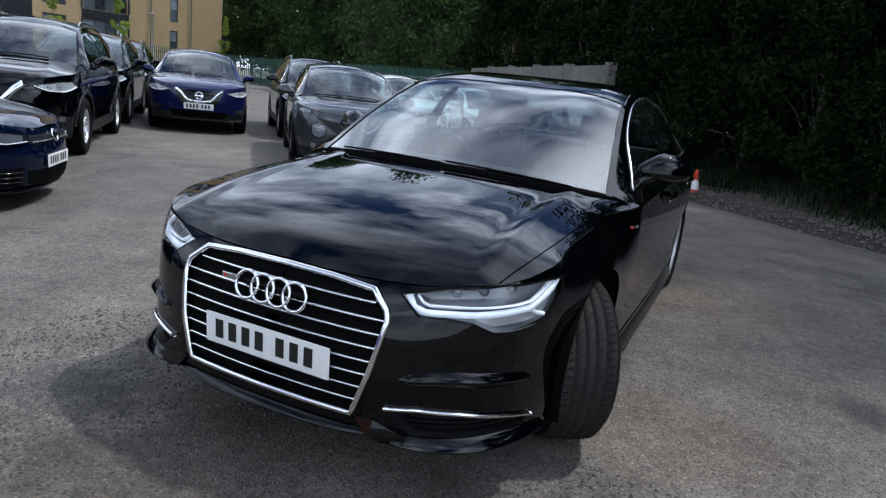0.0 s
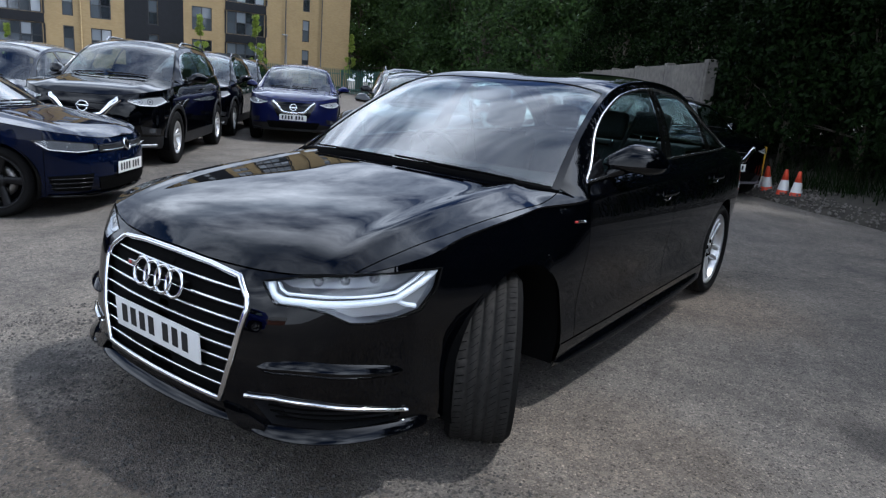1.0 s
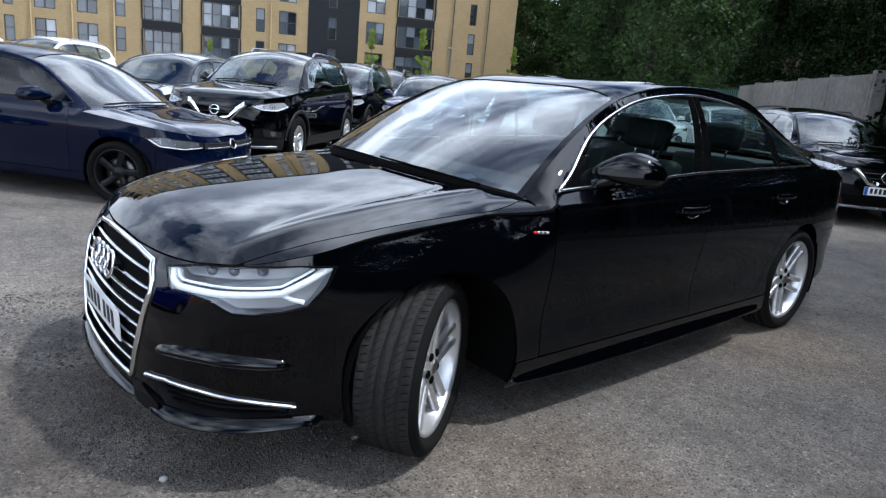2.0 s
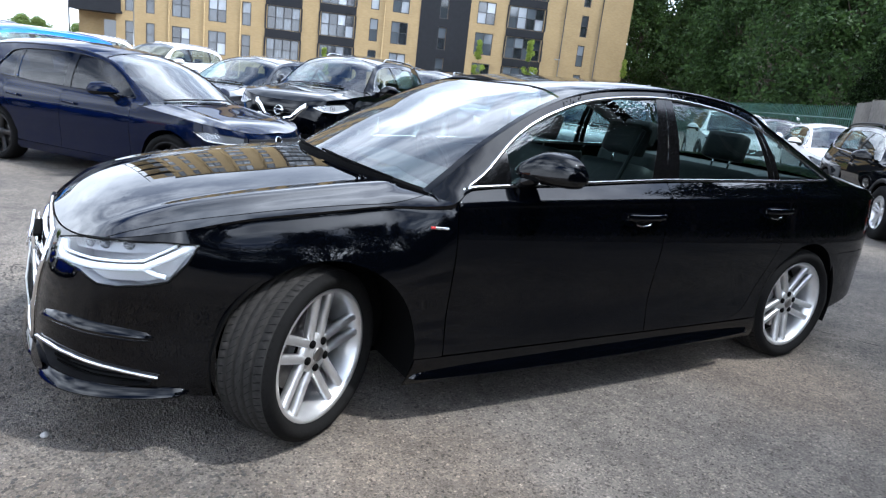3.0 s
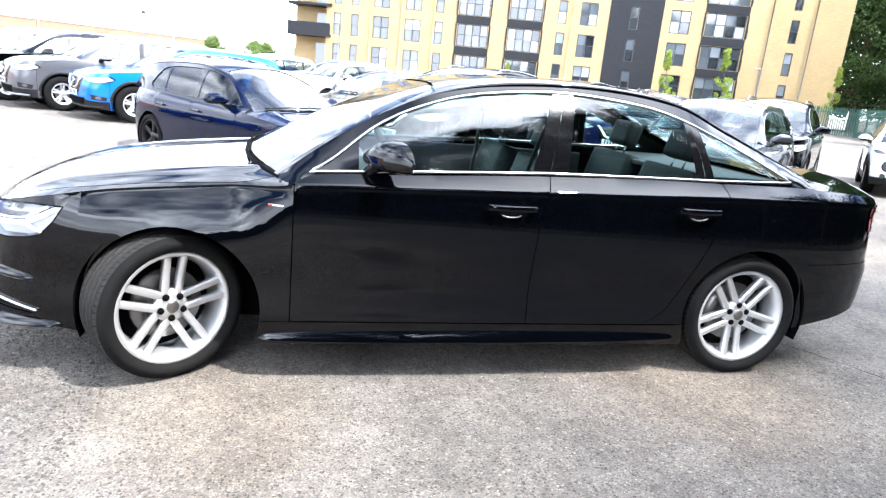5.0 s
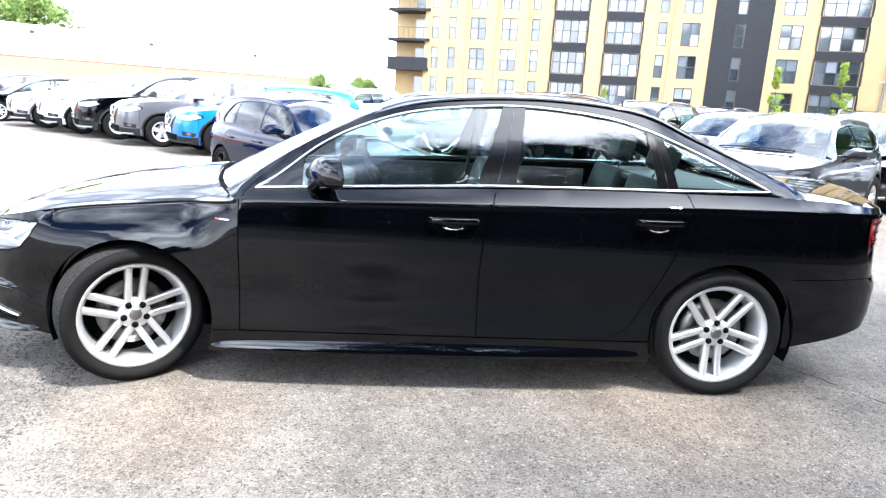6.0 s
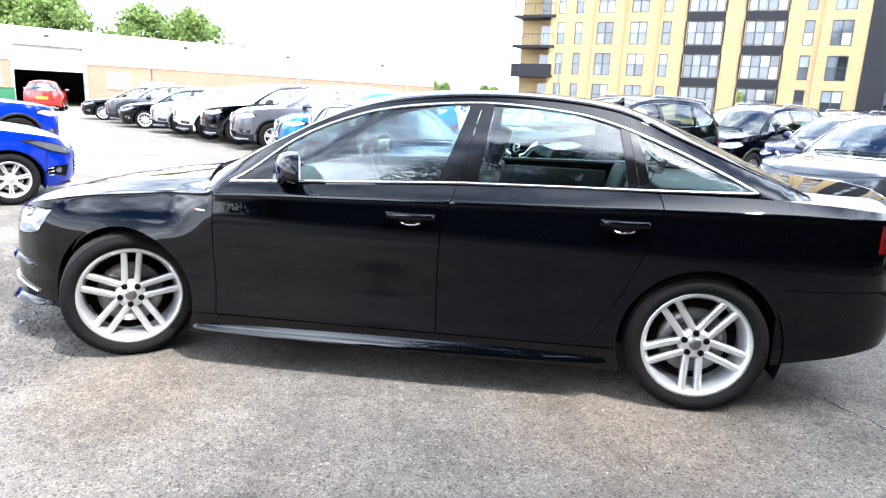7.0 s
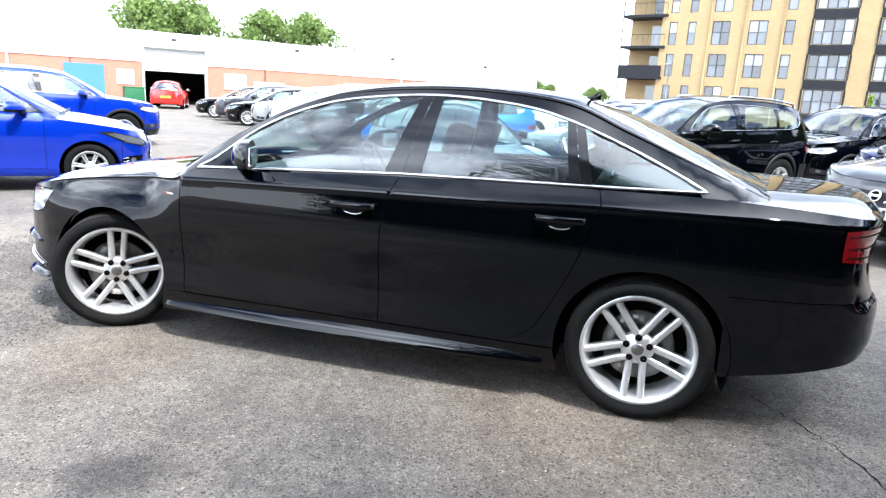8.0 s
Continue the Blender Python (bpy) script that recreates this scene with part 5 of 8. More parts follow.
HATCH = dict(
    paint="navy_paint", step=0.07, axle=1.31, hub=0.312, tyre=0.316, rim=0.235, tyre_w=0.225, track=0.775, arch=0.36, wheel="swirl",
    outline=[(2.10, 0), (2.09, 0.25), (2.04, 0.48), (1.95, 0.65), (1.78, 0.79), (1.6, 0.85), (1.31, 0.885), (0.8, 0.895), (-0.6, 0.895), (-1.31, 0.885), (-1.75, 0.84), (-2.0, 0.74), (-2.1, 0.55), (-2.14, 0.3), (-2.15, 0)],
    side=[(0.15, 0.07), (0.25, 0.02), (0.4, 0.02), (0.6, 0), (0.72, 0), (0.8, 0.01), (0.88, 0.035), (0.93, 0.07), (1.0, 0.1)],
    front=[(0.15, 0.12), (0.25, 0.02), (0.4, 0), (0.55, 0.01), (0.68, 0.05), (0.75, 0.11)],
    rear=[(0.2, 0.1), (0.35, 0.02), (0.5, 0), (0.75, 0.02), (0.95, 0.05)],
    top=[(2.1, 0.70), (2.0, 0.73), (1.8, 0.77), (1.4, 0.83), (0.95, 0.88), (0.85, 0.90), (0, 0.93), (-1.2, 0.955), (-1.9, 0.97), (-2.15, 0.95)],
    bottom=[(2.1, 0.17), (1.7, 0.19), (0, 0.19), (-1.7, 0.2), (-2.15, 0.28)],
    hood=[(2.02, 0.715), (1.8, 0.80), (1.4, 0.87), (1.1, 0.92), (0.9, 0.94)], hood_back=0.95, crease=((1.95, 0.42), (1.0, 0.58), 0.012),
    centre=[(1.10, 0.93), (0.65, 1.15), (0.2, 1.375), (-0.3, 1.45), (-0.8, 1.462), (-1.4, 1.445), (-1.88, 1.385), (-2.05, 1.16), (-2.12, 0.96)],
    rail=[(0.94, 0.75, 0.885), (0.58, 0.67, 1.11), (0.2, 0.60, 1.29), (-0.3, 0.56, 1.37), (-0.8, 0.56, 1.375), (-1.4, 0.57, 1.33), (-1.72, 0.60, 1.22), (-1.88, 0.66, 1.08), (-2.0, 0.70, 0.965)],
    roof=(0.27, 0.77),
    windows=[(0.80, 0.945), (0.45, 1.165), (0.15, 1.280), (-0.3, 1.328), (-0.8, 1.328), (-1.2, 1.295), (-1.40, 1.235), (-1.56, 1.03), (-1.47, 0.985), (-0.8, 0.972), (0, 0.962)], dlo_straight=7,
    posts=[(-0.22, 0.09, -0.1), (-1.12, 0.06, -0.3)], waist_z=0.97, trim="gloss_black",
    door_front=0.80, door_mid=-0.24, sill_top=0.28, door_rear=[(-0.84, 0.28), (-0.95, 0.38), (-1.05, 0.58), (-1.15, 0.78), (-1.2, 0.955)],
    nose_x=1.72, tail_x=-1.74, tail_line=0.58, mirror=(0.55, 0.87, 0.98), seats=[(-0.1, 0.35, False), (-0.1, -0.35, False), (-0.9, 0.34, True), (-0.9, -0.34, True)], dash=0.72,
)


FIVE_DOOR = dict(HATCH)
FIVE_DOOR.update(
    centre=[(1.10, 0.93), (0.65, 1.155), (0.2, 1.385), (-0.3, 1.462), (-0.8, 1.476), (-1.4, 1.460), (-1.90, 1.400), (-2.06, 1.18), (-2.13, 0.96)],
    rail=[(0.94, 0.75, 0.885), (0.58, 0.67, 1.12), (0.2, 0.60, 1.305), (-0.3, 0.575, 1.385), (-0.8, 0.57, 1.395), (-1.4, 0.58, 1.370), (-1.80, 0.60, 1.300), (-1.98, 0.66, 1.10), (-2.06, 0.70, 0.965)],
    windows=[(0.80, 0.945), (0.45, 1.170), (0.15, 1.288), (-0.3, 1.338), (-0.8, 1.338), (-1.12, 1.318), (-1.27, 1.285), (-1.46, 1.06), (-1.40, 1.005), (-0.8, 0.975), (0, 0.962)],
    posts=[(-0.22, 0.10, -0.1), (-1.06, 0.05, -0.1)],
)


def resized(base, kx, ky, kz, **more):
    """The same kind of car, longer, wider or higher."""
    c = dict(base)
    for k in ("outline",):
        c[k] = [(x * kx, y * ky) for x, y in base[k]]
    for k in ("side", "front", "rear"):
        c[k] = [(z * kz, d) for z, d in base[k]]
    for k in ("top", "bottom", "hood", "deck", "centre", "windows", "door_rear"):
        if k in base:
            c[k] = [(x * kx, z * kz) for x, z in base[k]]
    c["rail"] = [(x * kx, y * ky, z * kz) for x, y, z in base["rail"]]
    c["posts"] = [(x * kx, w, l) for x, w, l in base["posts"]]
    for k in ("axle", "hood_back", "door_front", "door_mid", "nose_x", "tail_x", "dash"):
        c[k] = base[k] * kx
    for k in ("waist_z", "sill_top", "tail_line"):
        c[k] = base[k] * kz
    if "nose_line" in base:
        c["nose_line"] = [(s, z * kz) for s, z in base["nose_line"]]
    c["track"] = base["track"] * ky
    a, b = base["crease"][:2]
    c["crease"] = ((a[0] * kx, a[1] * ky), (b[0] * kx, b[1] * ky), base["crease"][2])
    c["mirror"] = (base["mirror"][0] * kx, base["mirror"][1] * ky, base["mirror"][2] * kz)
    c["seats"] = [(x * kx, y, r) for x, y, r in base["seats"]]
    c.update(more)
    return c


def spot(x, y, heading):
    return Matrix.Translation((x, y, 0)) @ Matrix.Rotation(radians(heading), 4, "Z")


GRILLE = [(-0.345, 0.292), (0.345, 0.292), (0.392, 0.44), (0.430, 0.612), (0.424, 0.640), (0.362, 0.694), (0.2, 0.706), (0, 0.709), (-0.2, 0.706), (-0.362, 0.694), (-0.424, 0.640), (-0.430, 0.612), (-0.392, 0.44)]
LAMP = [(0.455, 0.697), (0.60, 0.726), (0.84, 0.757), (1.0, 0.766), (1.125, 0.762), (1.09, 0.70), (1.03, 0.636), (0.95, 0.616), (0.86, 0.606), (0.79, 0.607), (0.71, 0.638), (0.62, 0.646), (0.53, 0.642)]
INTAKE = [(0.47, 0.330), (0.69, 0.338), (0.86, 0.312), (0.985, 0.292), (0.97, 0.264), (0.80, 0.258), (0.55, 0.258)]
mirrored = lambda poly: [(-s, z) for s, z in reversed(poly)]
SALOON["core_holes"] = [LAMP, INTAKE]
SALOON["nose_holes"] = [GRILLE, LAMP, mirrored(LAMP), INTAKE, mirrored(INTAKE)]

saloon, SA, both_sa = build_car(SALOON, "saloon_car", "glossy black saloon car with silver twin-spoke alloy wheels", Matrix.Identity(4))


def on_ring(S, line, out=0.0, step=0.02, closed=False):
    p = spread(line, step, closed)
    return S.ring(p[:, 0], p[:, 1], out), S.normal(p[:, 0], p[:, 1])


def ring_band(S, line, w, h, out=0.0, closed=False, step=0.02):
    P, N = on_ring(S, line, out, step, closed)
    return band(P, N, w, h, closed)


def ledge(S, line, up, down, out, step=0.03):
    """A wedge along the skin: its upper face looks upwards, its lower face tucks under."""
    p = spread(line, step)
    n = len(p)
    end = np.sin(np.linspace(0, np.pi, n)) ** 0.25
    a, b, c2 = S.ring(p[:, 0], p[:, 1] + up * end), S.ring(p[:, 0], p[:, 1]) + S.normal(p[:, 0], p[:, 1]) * (out * end)[:, None], S.ring(p[:, 0], p[:, 1] - down * end)
    v = np.vstack([a, b, b - (0, 0, 0.004), c2])
    return v, [(k * n + i, (k + 1) * n + i, (k + 1) * n + i + 1, k * n + i + 1) for k in range(3) for i in range(n - 1)]


def raised(S, poly, out, step=0.02):
    """A solid piece that stands proud of the skin by out(z), with its side walls."""
    loop = spread(poly, step, True)
    q, f = fill(poly, [], step)
    n = len(loop)
    wall = np.vstack([S.ring(loop[:, 0], loop[:, 1], -0.004), S.ring(loop[:, 0], loop[:, 1], out(loop[:, 1]))])
    return join((S.ring(q[:, 0], q[:, 1], out(q[:, 1])), f), (wall, [(i, (i + 1) % n, n + (i + 1) % n, n + i) for i in range(n)]))


def frontal(S, poly, depth, step):
    """A panel that fills an opening in the nose, set back along x, and the walls of the opening."""
    loop = spread(poly, step, True)
    P = S.ring(loop[:, 0], loop[:, 1])
    q, f = fill(poly, [], step)
    face = S.ring(q[:, 0], q[:, 1]) - (depth, 0, 0)
    n = len(loop)
    wall = np.vstack([P, P - (depth, 0, 0)])
    return (face, f), (wall, [(i, n + i, n + (i + 1) % n, (i + 1) % n) for i in range(n)])


def dress_saloon():
    S, car = SA, saloon
    # radiator grille
    gr = new("grille")
    gr.parent = car
    face, wall = frontal(S, GRILLE, 0.055, 0.04)
    part("grille_backing", join(face, wall), "gap", gr)
    part("grille_frame", ring_band(S, GRILLE, 0.020, 0.010, 0.0, True), "chrome", gr, "polished chrome grille frame")
    for z, h in ((0.656, 0.378), (0.608, 0.424), (0.563, 0.414), (0.518, 0.404), (0.473, 0.394), (0.429, 0.382), (0.384, 0.368), (0.338, 0.352)):
        s = np.linspace(-h, h, 30)
        P = S.ring(s, np.full(30, z), -0.012)
        # a blade: bright lip above a dark flat bar
        v = np.vstack([P + (0.006, 0, 0.0035), P + (0.009, 0, 0.0), P + (0.006, 0, -0.0035), P + (-0.02, 0, -0.006), P + (-0.02, 0, 0.006)])
        part("grille_slat", (v, [(a * 30 + i, a * 30 + i + 1, ((a + 1) % 5) * 30 + i + 1, ((a + 1) % 5) * 30 + i) for a in range(5) for i in range(29)]), "chrome", gr)
        P2 = P - (0.012, 0, 0.012)
        v = np.vstack([P2 + (0.012, 0, 0.008), P2 + (0.010, 0, -0.008), P2 + (-0.02, 0, -0.008), P2 + (-0.02, 0, 0.008)])
        part("grille_blade", (v, [(a * 30 + i, a * 30 + i + 1, ((a + 1) % 4) * 30 + i + 1, ((a + 1) % 4) * 30 + i) for a in range(4) for i in range(29)]), "gap", gr)
    bd = new("badge")
    bd.parent = gr
    a = np.linspace(0, 2 * np.pi, 36, endpoint=False)
    for k in range(4):
        c0 = S.ring(0.0, 0.625)
        y = (k - 1.5) * 0.066
        ring_pts = np.stack([c0[0] + 0.022 + 0.10 * 0 * a - 0.22 * 0.047 * np.sin(a), y + 0.046 * np.cos(a), 0.625 + 0.046 * np.sin(a)], 1)
        part("badge_ring", tube(ring_pts, 0.0062, 8, True), "chrome", bd)
    part("badge_base", box(0.03, 0.26, 0.012, (float(S.ring(0.0, 0.625)[0]) - 0.002, 0, 0.625), 0.004), "gap", bd)
    tb = part("trim_badge", box(0.006, 0.062, 0.020, (float(S.ring(-0.2, 0.626)[0]) + 0.006, -0.198, 0.628), 0.003), "satin_chrome", gr)
    part("trim_badge_red", box(0.004, 0.012, 0.012, (float(S.ring(-0.2, 0.626)[0]) + 0.009, -0.214, 0.628), 0.002), "badge_red", tb)
    plate(car, Matrix.Translation((2.396, 0, 0.440)) @ Matrix.Rotation(radians(3), 4, "Y"))
    # headlamps
    for sd in (1, -1):
        lamp = new("headlamp")
        lamp.parent = car
        lamp.matrix_basis = Matrix.Diagonal((1, sd, 1, 1))
        face, wall = frontal(S, LAMP, 0.12, 0.03)
        part("lamp_housing", face, "lamp_shell", lamp)
        part("lamp_surround", wall, "lamp_shell", lamp)
        q, f = fill(LAMP, [], 0.03)
        part("lamp_lens", (S.ring(q[:, 0], q[:, 1], 0.001), f), "lamp_glass", lamp, "clear polycarbonate lens")
        part("lamp_seal", ring_band(S, LAMP, 0.009, 0.002, -0.002, True), "gap", lamp)
        # silver floor of the lamp, the bent double light strip over it, dark projectors above
        q, f = fill([(0.55, 0.650), (0.64, 0.652), (0.72, 0.646), (0.79, 0.617), (0.95, 0.626), (1.03, 0.645), (1.10, 0.735), (1.00, 0.700), (0.86, 0.682), (0.56, 0.664)], [], 0.03)
        part("reflector_bowl", (S.ring(q[:, 0], q[:, 1], -0.034), f), "lamp_reflector", lamp)
        q, f = fill([(0.50, 0.695), (0.60, 0.722), (0.84, 0.752), (1.0, 0.761), (1.10, 0.757), (1.0, 0.722), (0.86, 0.710), (0.56, 0.684)], [], 0.03)
        part("lamp_deck", (S.ring(q[:, 0], q[:, 1], -0.046), f), "lamp_shell", lamp)
        for line, w in (([(0.480, 0.694), (0.507, 0.660), (0.548, 0.650), (0.72, 0.657), (0.86, 0.668), (0.945, 0.676), (1.03, 0.716), (1.105, 0.755)], 0.022),
                        ([(0.515, 0.694), (0.535, 0.678), (0.56, 0.671), (0.72, 0.679), (0.88, 0.690), (0.945, 0.698), (1.05, 0.752)], 0.008)):
            P, N = on_ring(S, line, -0.022)
            part("light_guide", band(P, N, w, 0.012), "drl", lamp, "white daytime light strip")
        P, N = on_ring(S, [(0.945, 0.672), (0.982, 0.655), (1.018, 0.647)], -0.022)
        part("light_guide", band(P, N, 0.014, 0.010), "drl", lamp)
        P, N = on_ring(S, [(0.55, 0.661), (0.72, 0.668), (0.88, 0.680), (0.945, 0.687), (1.06, 0.750)], -0.030)
        part("strip_gap", band(P, N, 0.006, 0.006), "lamp_dark", lamp)
        for s0, z0 in ((0.66, 0.717), (0.77, 0.730), (0.88, 0.740)):
            P, N = S.ring(s0, z0, -0.035), S.normal(np.array([s0]), np.array([z0]))[0]
            m = Matrix.Translation(Vector(P)) @ Vector(N).to_track_quat("Z", "Y").to_matrix().to_4x4()
            part("projector", moved(revolve([(0.0005, 0.012), (0.012, 0.009), (0.016, 0.0), (0.018, -0.012)], 20, "z"), m), "lamp_inner", lamp)
        # lower intakes, chrome blade, lip
        face, wall = frontal(S, INTAKE, 0.07, 0.04)
        it = part("air_intake", join(face, wall), "plastic", car)
        it.matrix_basis = Matrix.Diagonal((1, sd, 1, 1))
        for k in range(4):
            z = 0.268 + 0.017 * k
            P, N = on_ring(S, [(0.52, z), (0.70, z + 0.004), (0.95, z - 0.004)], -0.03)
            part("intake_bar", band(P, N, 0.006, 0.004), "gap", it)
        bl = part("chrome_blade", ring_band(S, [(0.455, 0.336), (0.56, 0.349), (0.69, 0.345), (0.86, 0.320), (1.0, 0.296)], 0.014, 0.010, 0.004), "chrome", car, "bright chrome blade over the air intake")
        bl.matrix_basis = Matrix.Diagonal((1, sd, 1, 1))
        lp = part("lower_lip", ledge(S, [(0.47, 0.236), (0.60, 0.234), (0.85, 0.236), (1.10, 0.242)], 0.020, 0.012, 0.044), "black_paint", car)
        lp.matrix_basis = Matrix.Diagonal((1, sd, 1, 1))
        fg = part("lip_fang", raised(S, [(0.365, 0.288), (0.42, 0.290), (0.535, 0.254), (0.535, 0.226), (0.46, 0.222), (0.40, 0.242)], lambda z: 0.006 + 0.020 * np.clip((0.29 - z) / 0.07, 0, 1)), "black_paint", car)
        fg.matrix_basis = Matrix.Diagonal((1, sd, 1, 1))
        lg = part("bumper_ledge", ledge(S, [(0.49, 0.440), (0.60, 0.456), (0.68, 0.460), (0.85, 0.448), (0.985, 0.436)], 0.022, 0.03, 0.026), "black_paint", car)
        lg.matrix_basis = Matrix.Diagonal((1, sd, 1, 1))
        # tail lamp
        tl = [(5.262, 0.950), (5.45, 0.962), (5.66, 0.955), (5.88, 0.945), (5.88, 0.850), (5.62, 0.815), (5.45, 0.808), (5.256, 0.822)]
        q, f = fill(tl, [], 0.03)
        t = part("tail_lamp", (S.ring(q[:, 0], q[:, 1], 0.006), f), "lamp_red", car, "red tail lamp lens")
        t.matrix_basis = Matrix.Diagonal((1, sd, 1, 1))
        for line in ([(5.28, 0.925), (5.5, 0.938), (5.86, 0.925)], [(5.28, 0.875), (5.5, 0.882), (5.86, 0.880)], [(5.28, 0.84), (5.5, 0.835), (5.8, 0.86)]):
            part("lamp_rib", ring_band(S, line, 0.005, 0.002, 0.007), "gap", t)
        # door handles: grip over a scooped cup
        for x0, x1, z in ((0.062, -0.175, 0.876), (-0.945, -1.170, 0.905)):
            h = new("door_handle")
            h.parent = car
            h.matrix_basis = Matrix.Diagonal((1, sd, 1, 1))
            xs = np.linspace(x0, x1, 14)
            s = S.s_at(xs)
            bow = 0.018 + 0.020 * np.sin(np.linspace(0, np.pi, 14)) ** 0.6
            P = S.ring(s, np.full(14, z)) + np.stack([0 * bow, bow, 0 * bow], 1)
            N = S.normal(s, np.full(14, z))
            part("grip", band(P, N, 0.030, 0.010), "black_paint", h)
            xm = (x0 + x1) / 2
            cup = []
            for t2 in np.linspace(0, 2 * np.pi, 24, endpoint=False):
                cup.append((float(S.s_at(xm + 0.062 * math.cos(t2))), z - 0.020 + 0.028 * math.sin(t2)))
            q, f = fill(cup, [], 0.015)
            part("handle_cup", (S.ring(q[:, 0], q[:, 1], 0.002), f), "gloss_black", h)
            part("cup_rim", ring_band(S, [(float(S.s_at(xm + 0.058 * math.cos(t2))), z - 0.020 + 0.027 * math.sin(t2)) for t2 in np.linspace(math.pi * 1.2, math.pi * 1.8, 12)], 0.006, 0.005), "satin_chrome", h)
        bg = part("wing_badge", ring_band(S, [(float(S.s_at(1.05)), 0.829), (float(S.s_at(0.985)), 0.828)], 0.011, 0.003), "satin_chrome", car)
        bg.matrix_basis = Matrix.Diagonal((1, sd, 1, 1))
        part("wing_badge_red", ring_band(S, [(float(S.s_at(1.052)), 0.829), (float(S.s_at(1.036)), 0.829)], 0.010, 0.0045), "badge_red", bg)
        sk = part("sill_blade", ledge(S, [(float(S.s_at(1.09)), 0.210), (float(S.s_at(0.5)), 0.210), (float(S.s_at(-1.05)), 0.222)], 0.044, 0.03, 0.046), "black_paint", car)
        sk.matrix_basis = Matrix.Diagonal((1, sd, 1, 1))
        # rear shelf pillar corner, seat belt
        part("seat_belt", tube([(-0.30, sd * 0.60, 1.25), (-0.26, sd * 0.52, 1.0), (-0.2, sd * 0.42, 0.75)], 0.012), "plastic", car)
    part("chin", ledge(S, [(-0.44, 0.242), (-0.3, 0.238), (0, 0.236), (0.3, 0.238), (0.44, 0.242)], 0.014, 0.012, 0.032), "black_paint", car)
    # wipers, aerial, shelf, mirror, exhaust
    for y0, y1 in ((0.62, 0.02), (0.0, -0.62)):
        w = new("wiper")
        w.parent = car
        t = np.linspace(0, 1, 12)
        v = (y0 + (y1 - y0) * t) / 0.80
        P = S.cabin(0.002 + 0.004 * t, v, 0.005)
        part("wiper_blade", tube(P, 0.0045, 6), "gap", w)
        part("wiper_arm", tube(P[4:] + (0.012, 0, 0.002), 0.005, 6), "gap", w)
    fin = [(-1.02, 0, 0), (-1.09, 0, 0.026), (-1.118, 0, 0.052), (-1.125, 0, 0.0)]
    zr = float(np.interp(-1.08, S.cen[::-1, 0], S.cen[::-1, 1]))
    v = []
    for x, _, z in fin:
        w = 0.014 * (1 - z / 0.064)
        v += [(x, w, zr + z + 0.02 * (x + 1.08)), (x, -w, zr + z + 0.02 * (x + 1.08))]
    part("aerial_fin", (np.array(v), [(0, 2, 3, 1), (2, 4, 5, 3), (4, 6, 7, 5), (0, 1, 7, 6), (0, 6, 4, 2), (1, 3, 5, 7)]), "black_paint", car)
    part("parcel_shelf", box(0.62, 1.20, 0.03, (-1.50, 0, 1.03), 0.01), "dash", car)
    part("rear_view_mirror", box(0.03, 0.22, 0.07, (0.36, 0, 1.315), 0.012), "plastic", car)
    part("centre_console", box(1.1, 0.24, 0.30, (0.15, 0, 0.52), 0.05), "dash", car)
    part("headlining", box(1.0, 1.0, 0.02, (-0.45, 0, 1.405), 0.01), "seat_light", car)
    for sd in (1, -1):
        part("exhaust_tip", tube([(-2.40, sd * 0.52, 0.335), (-2.26, sd * 0.52, 0.335)], 0.036, 16), "chrome", car)
        part("door_card", box(1.9, 0.03, 0.34, (-0.2, sd * 0.80, 0.82), 0.012), "dash", car)


dress_saloon()


# ---- faces, lamps and fittings of the parked cars ----
def lamp_on(S, car, poly, side_list=(1, -1), mat="lamp_inner", name="headlamp", lens=True, dots=(), kz=1.0):
    poly = [(s, z * kz) for s, z in poly]
    for sd in side_list:
        hold = new(name)
        hold.parent, hold.matrix_basis = car, Matrix.Diagonal((1, sd, 1, 1))
        q, f = fill(poly, [], 0.05)
        part("lamp_housing", (S.ring(q[:, 0], q[:, 1], 0.004), f), "lamp_dark" if lens else mat, hold)
        if lens:
            c = np.mean(np.array(poly), 0)
            inner = [tuple(c + (np.array(p) - c) * 0.80) for p in poly]
            q, f = fill(inner, [], 0.05)
            part("reflector", (S.ring(q[:, 0], q[:, 1], 0.007), f), mat, hold)
            q, f = fill(poly, [], 0.05)
            part("lamp_lens", (S.ring(q[:, 0], q[:, 1], 0.013), f), "lamp_glass", hold)
            for s0, z0, r in dots:
                P, N = S.ring(s0, z0 * kz, 0.004), S.normal(np.array([s0]), np.array([z0 * kz]))[0]
                m = Matrix.Translation(Vector(P)) @ Vector(N).to_track_quat("Z", "Y").to_matrix().to_4x4()
                part("projector", moved(revolve([(0.0005, 0.004), (r * 0.28, 0.002), (r * 0.42, -0.005), (r * 0.58, -0.005), (r * 0.70, 0.004), (r * 0.78, 0.002), (r * 0.86, -0.006)], 18, "z"), m), "lamp_inner", hold)


def patch_on(S, car, poly, mat, name, out=0.005, kz=1.0, sides=(1,), label=""):
    poly = [(s, z * kz) for s, z in poly]
    q, f = fill(poly, [], 0.06)
    for sd in sides:
        ob = part(name, (S.ring(q[:, 0], q[:, 1], out), f), mat, car, label)
        ob.matrix_basis = Matrix.Diagonal((1, sd, 1, 1))


def line_on(S, car, line, w, h, mat, name, kz=1.0, sides=(1,), out=0.004):
    line = [(s, z * kz) for s, z in line]
    for sd in sides:
        ob = part(name, ring_band(S, line, w, h, out, False, 0.05), mat, car)
        ob.matrix_basis = Matrix.Diagonal((1, sd, 1, 1))


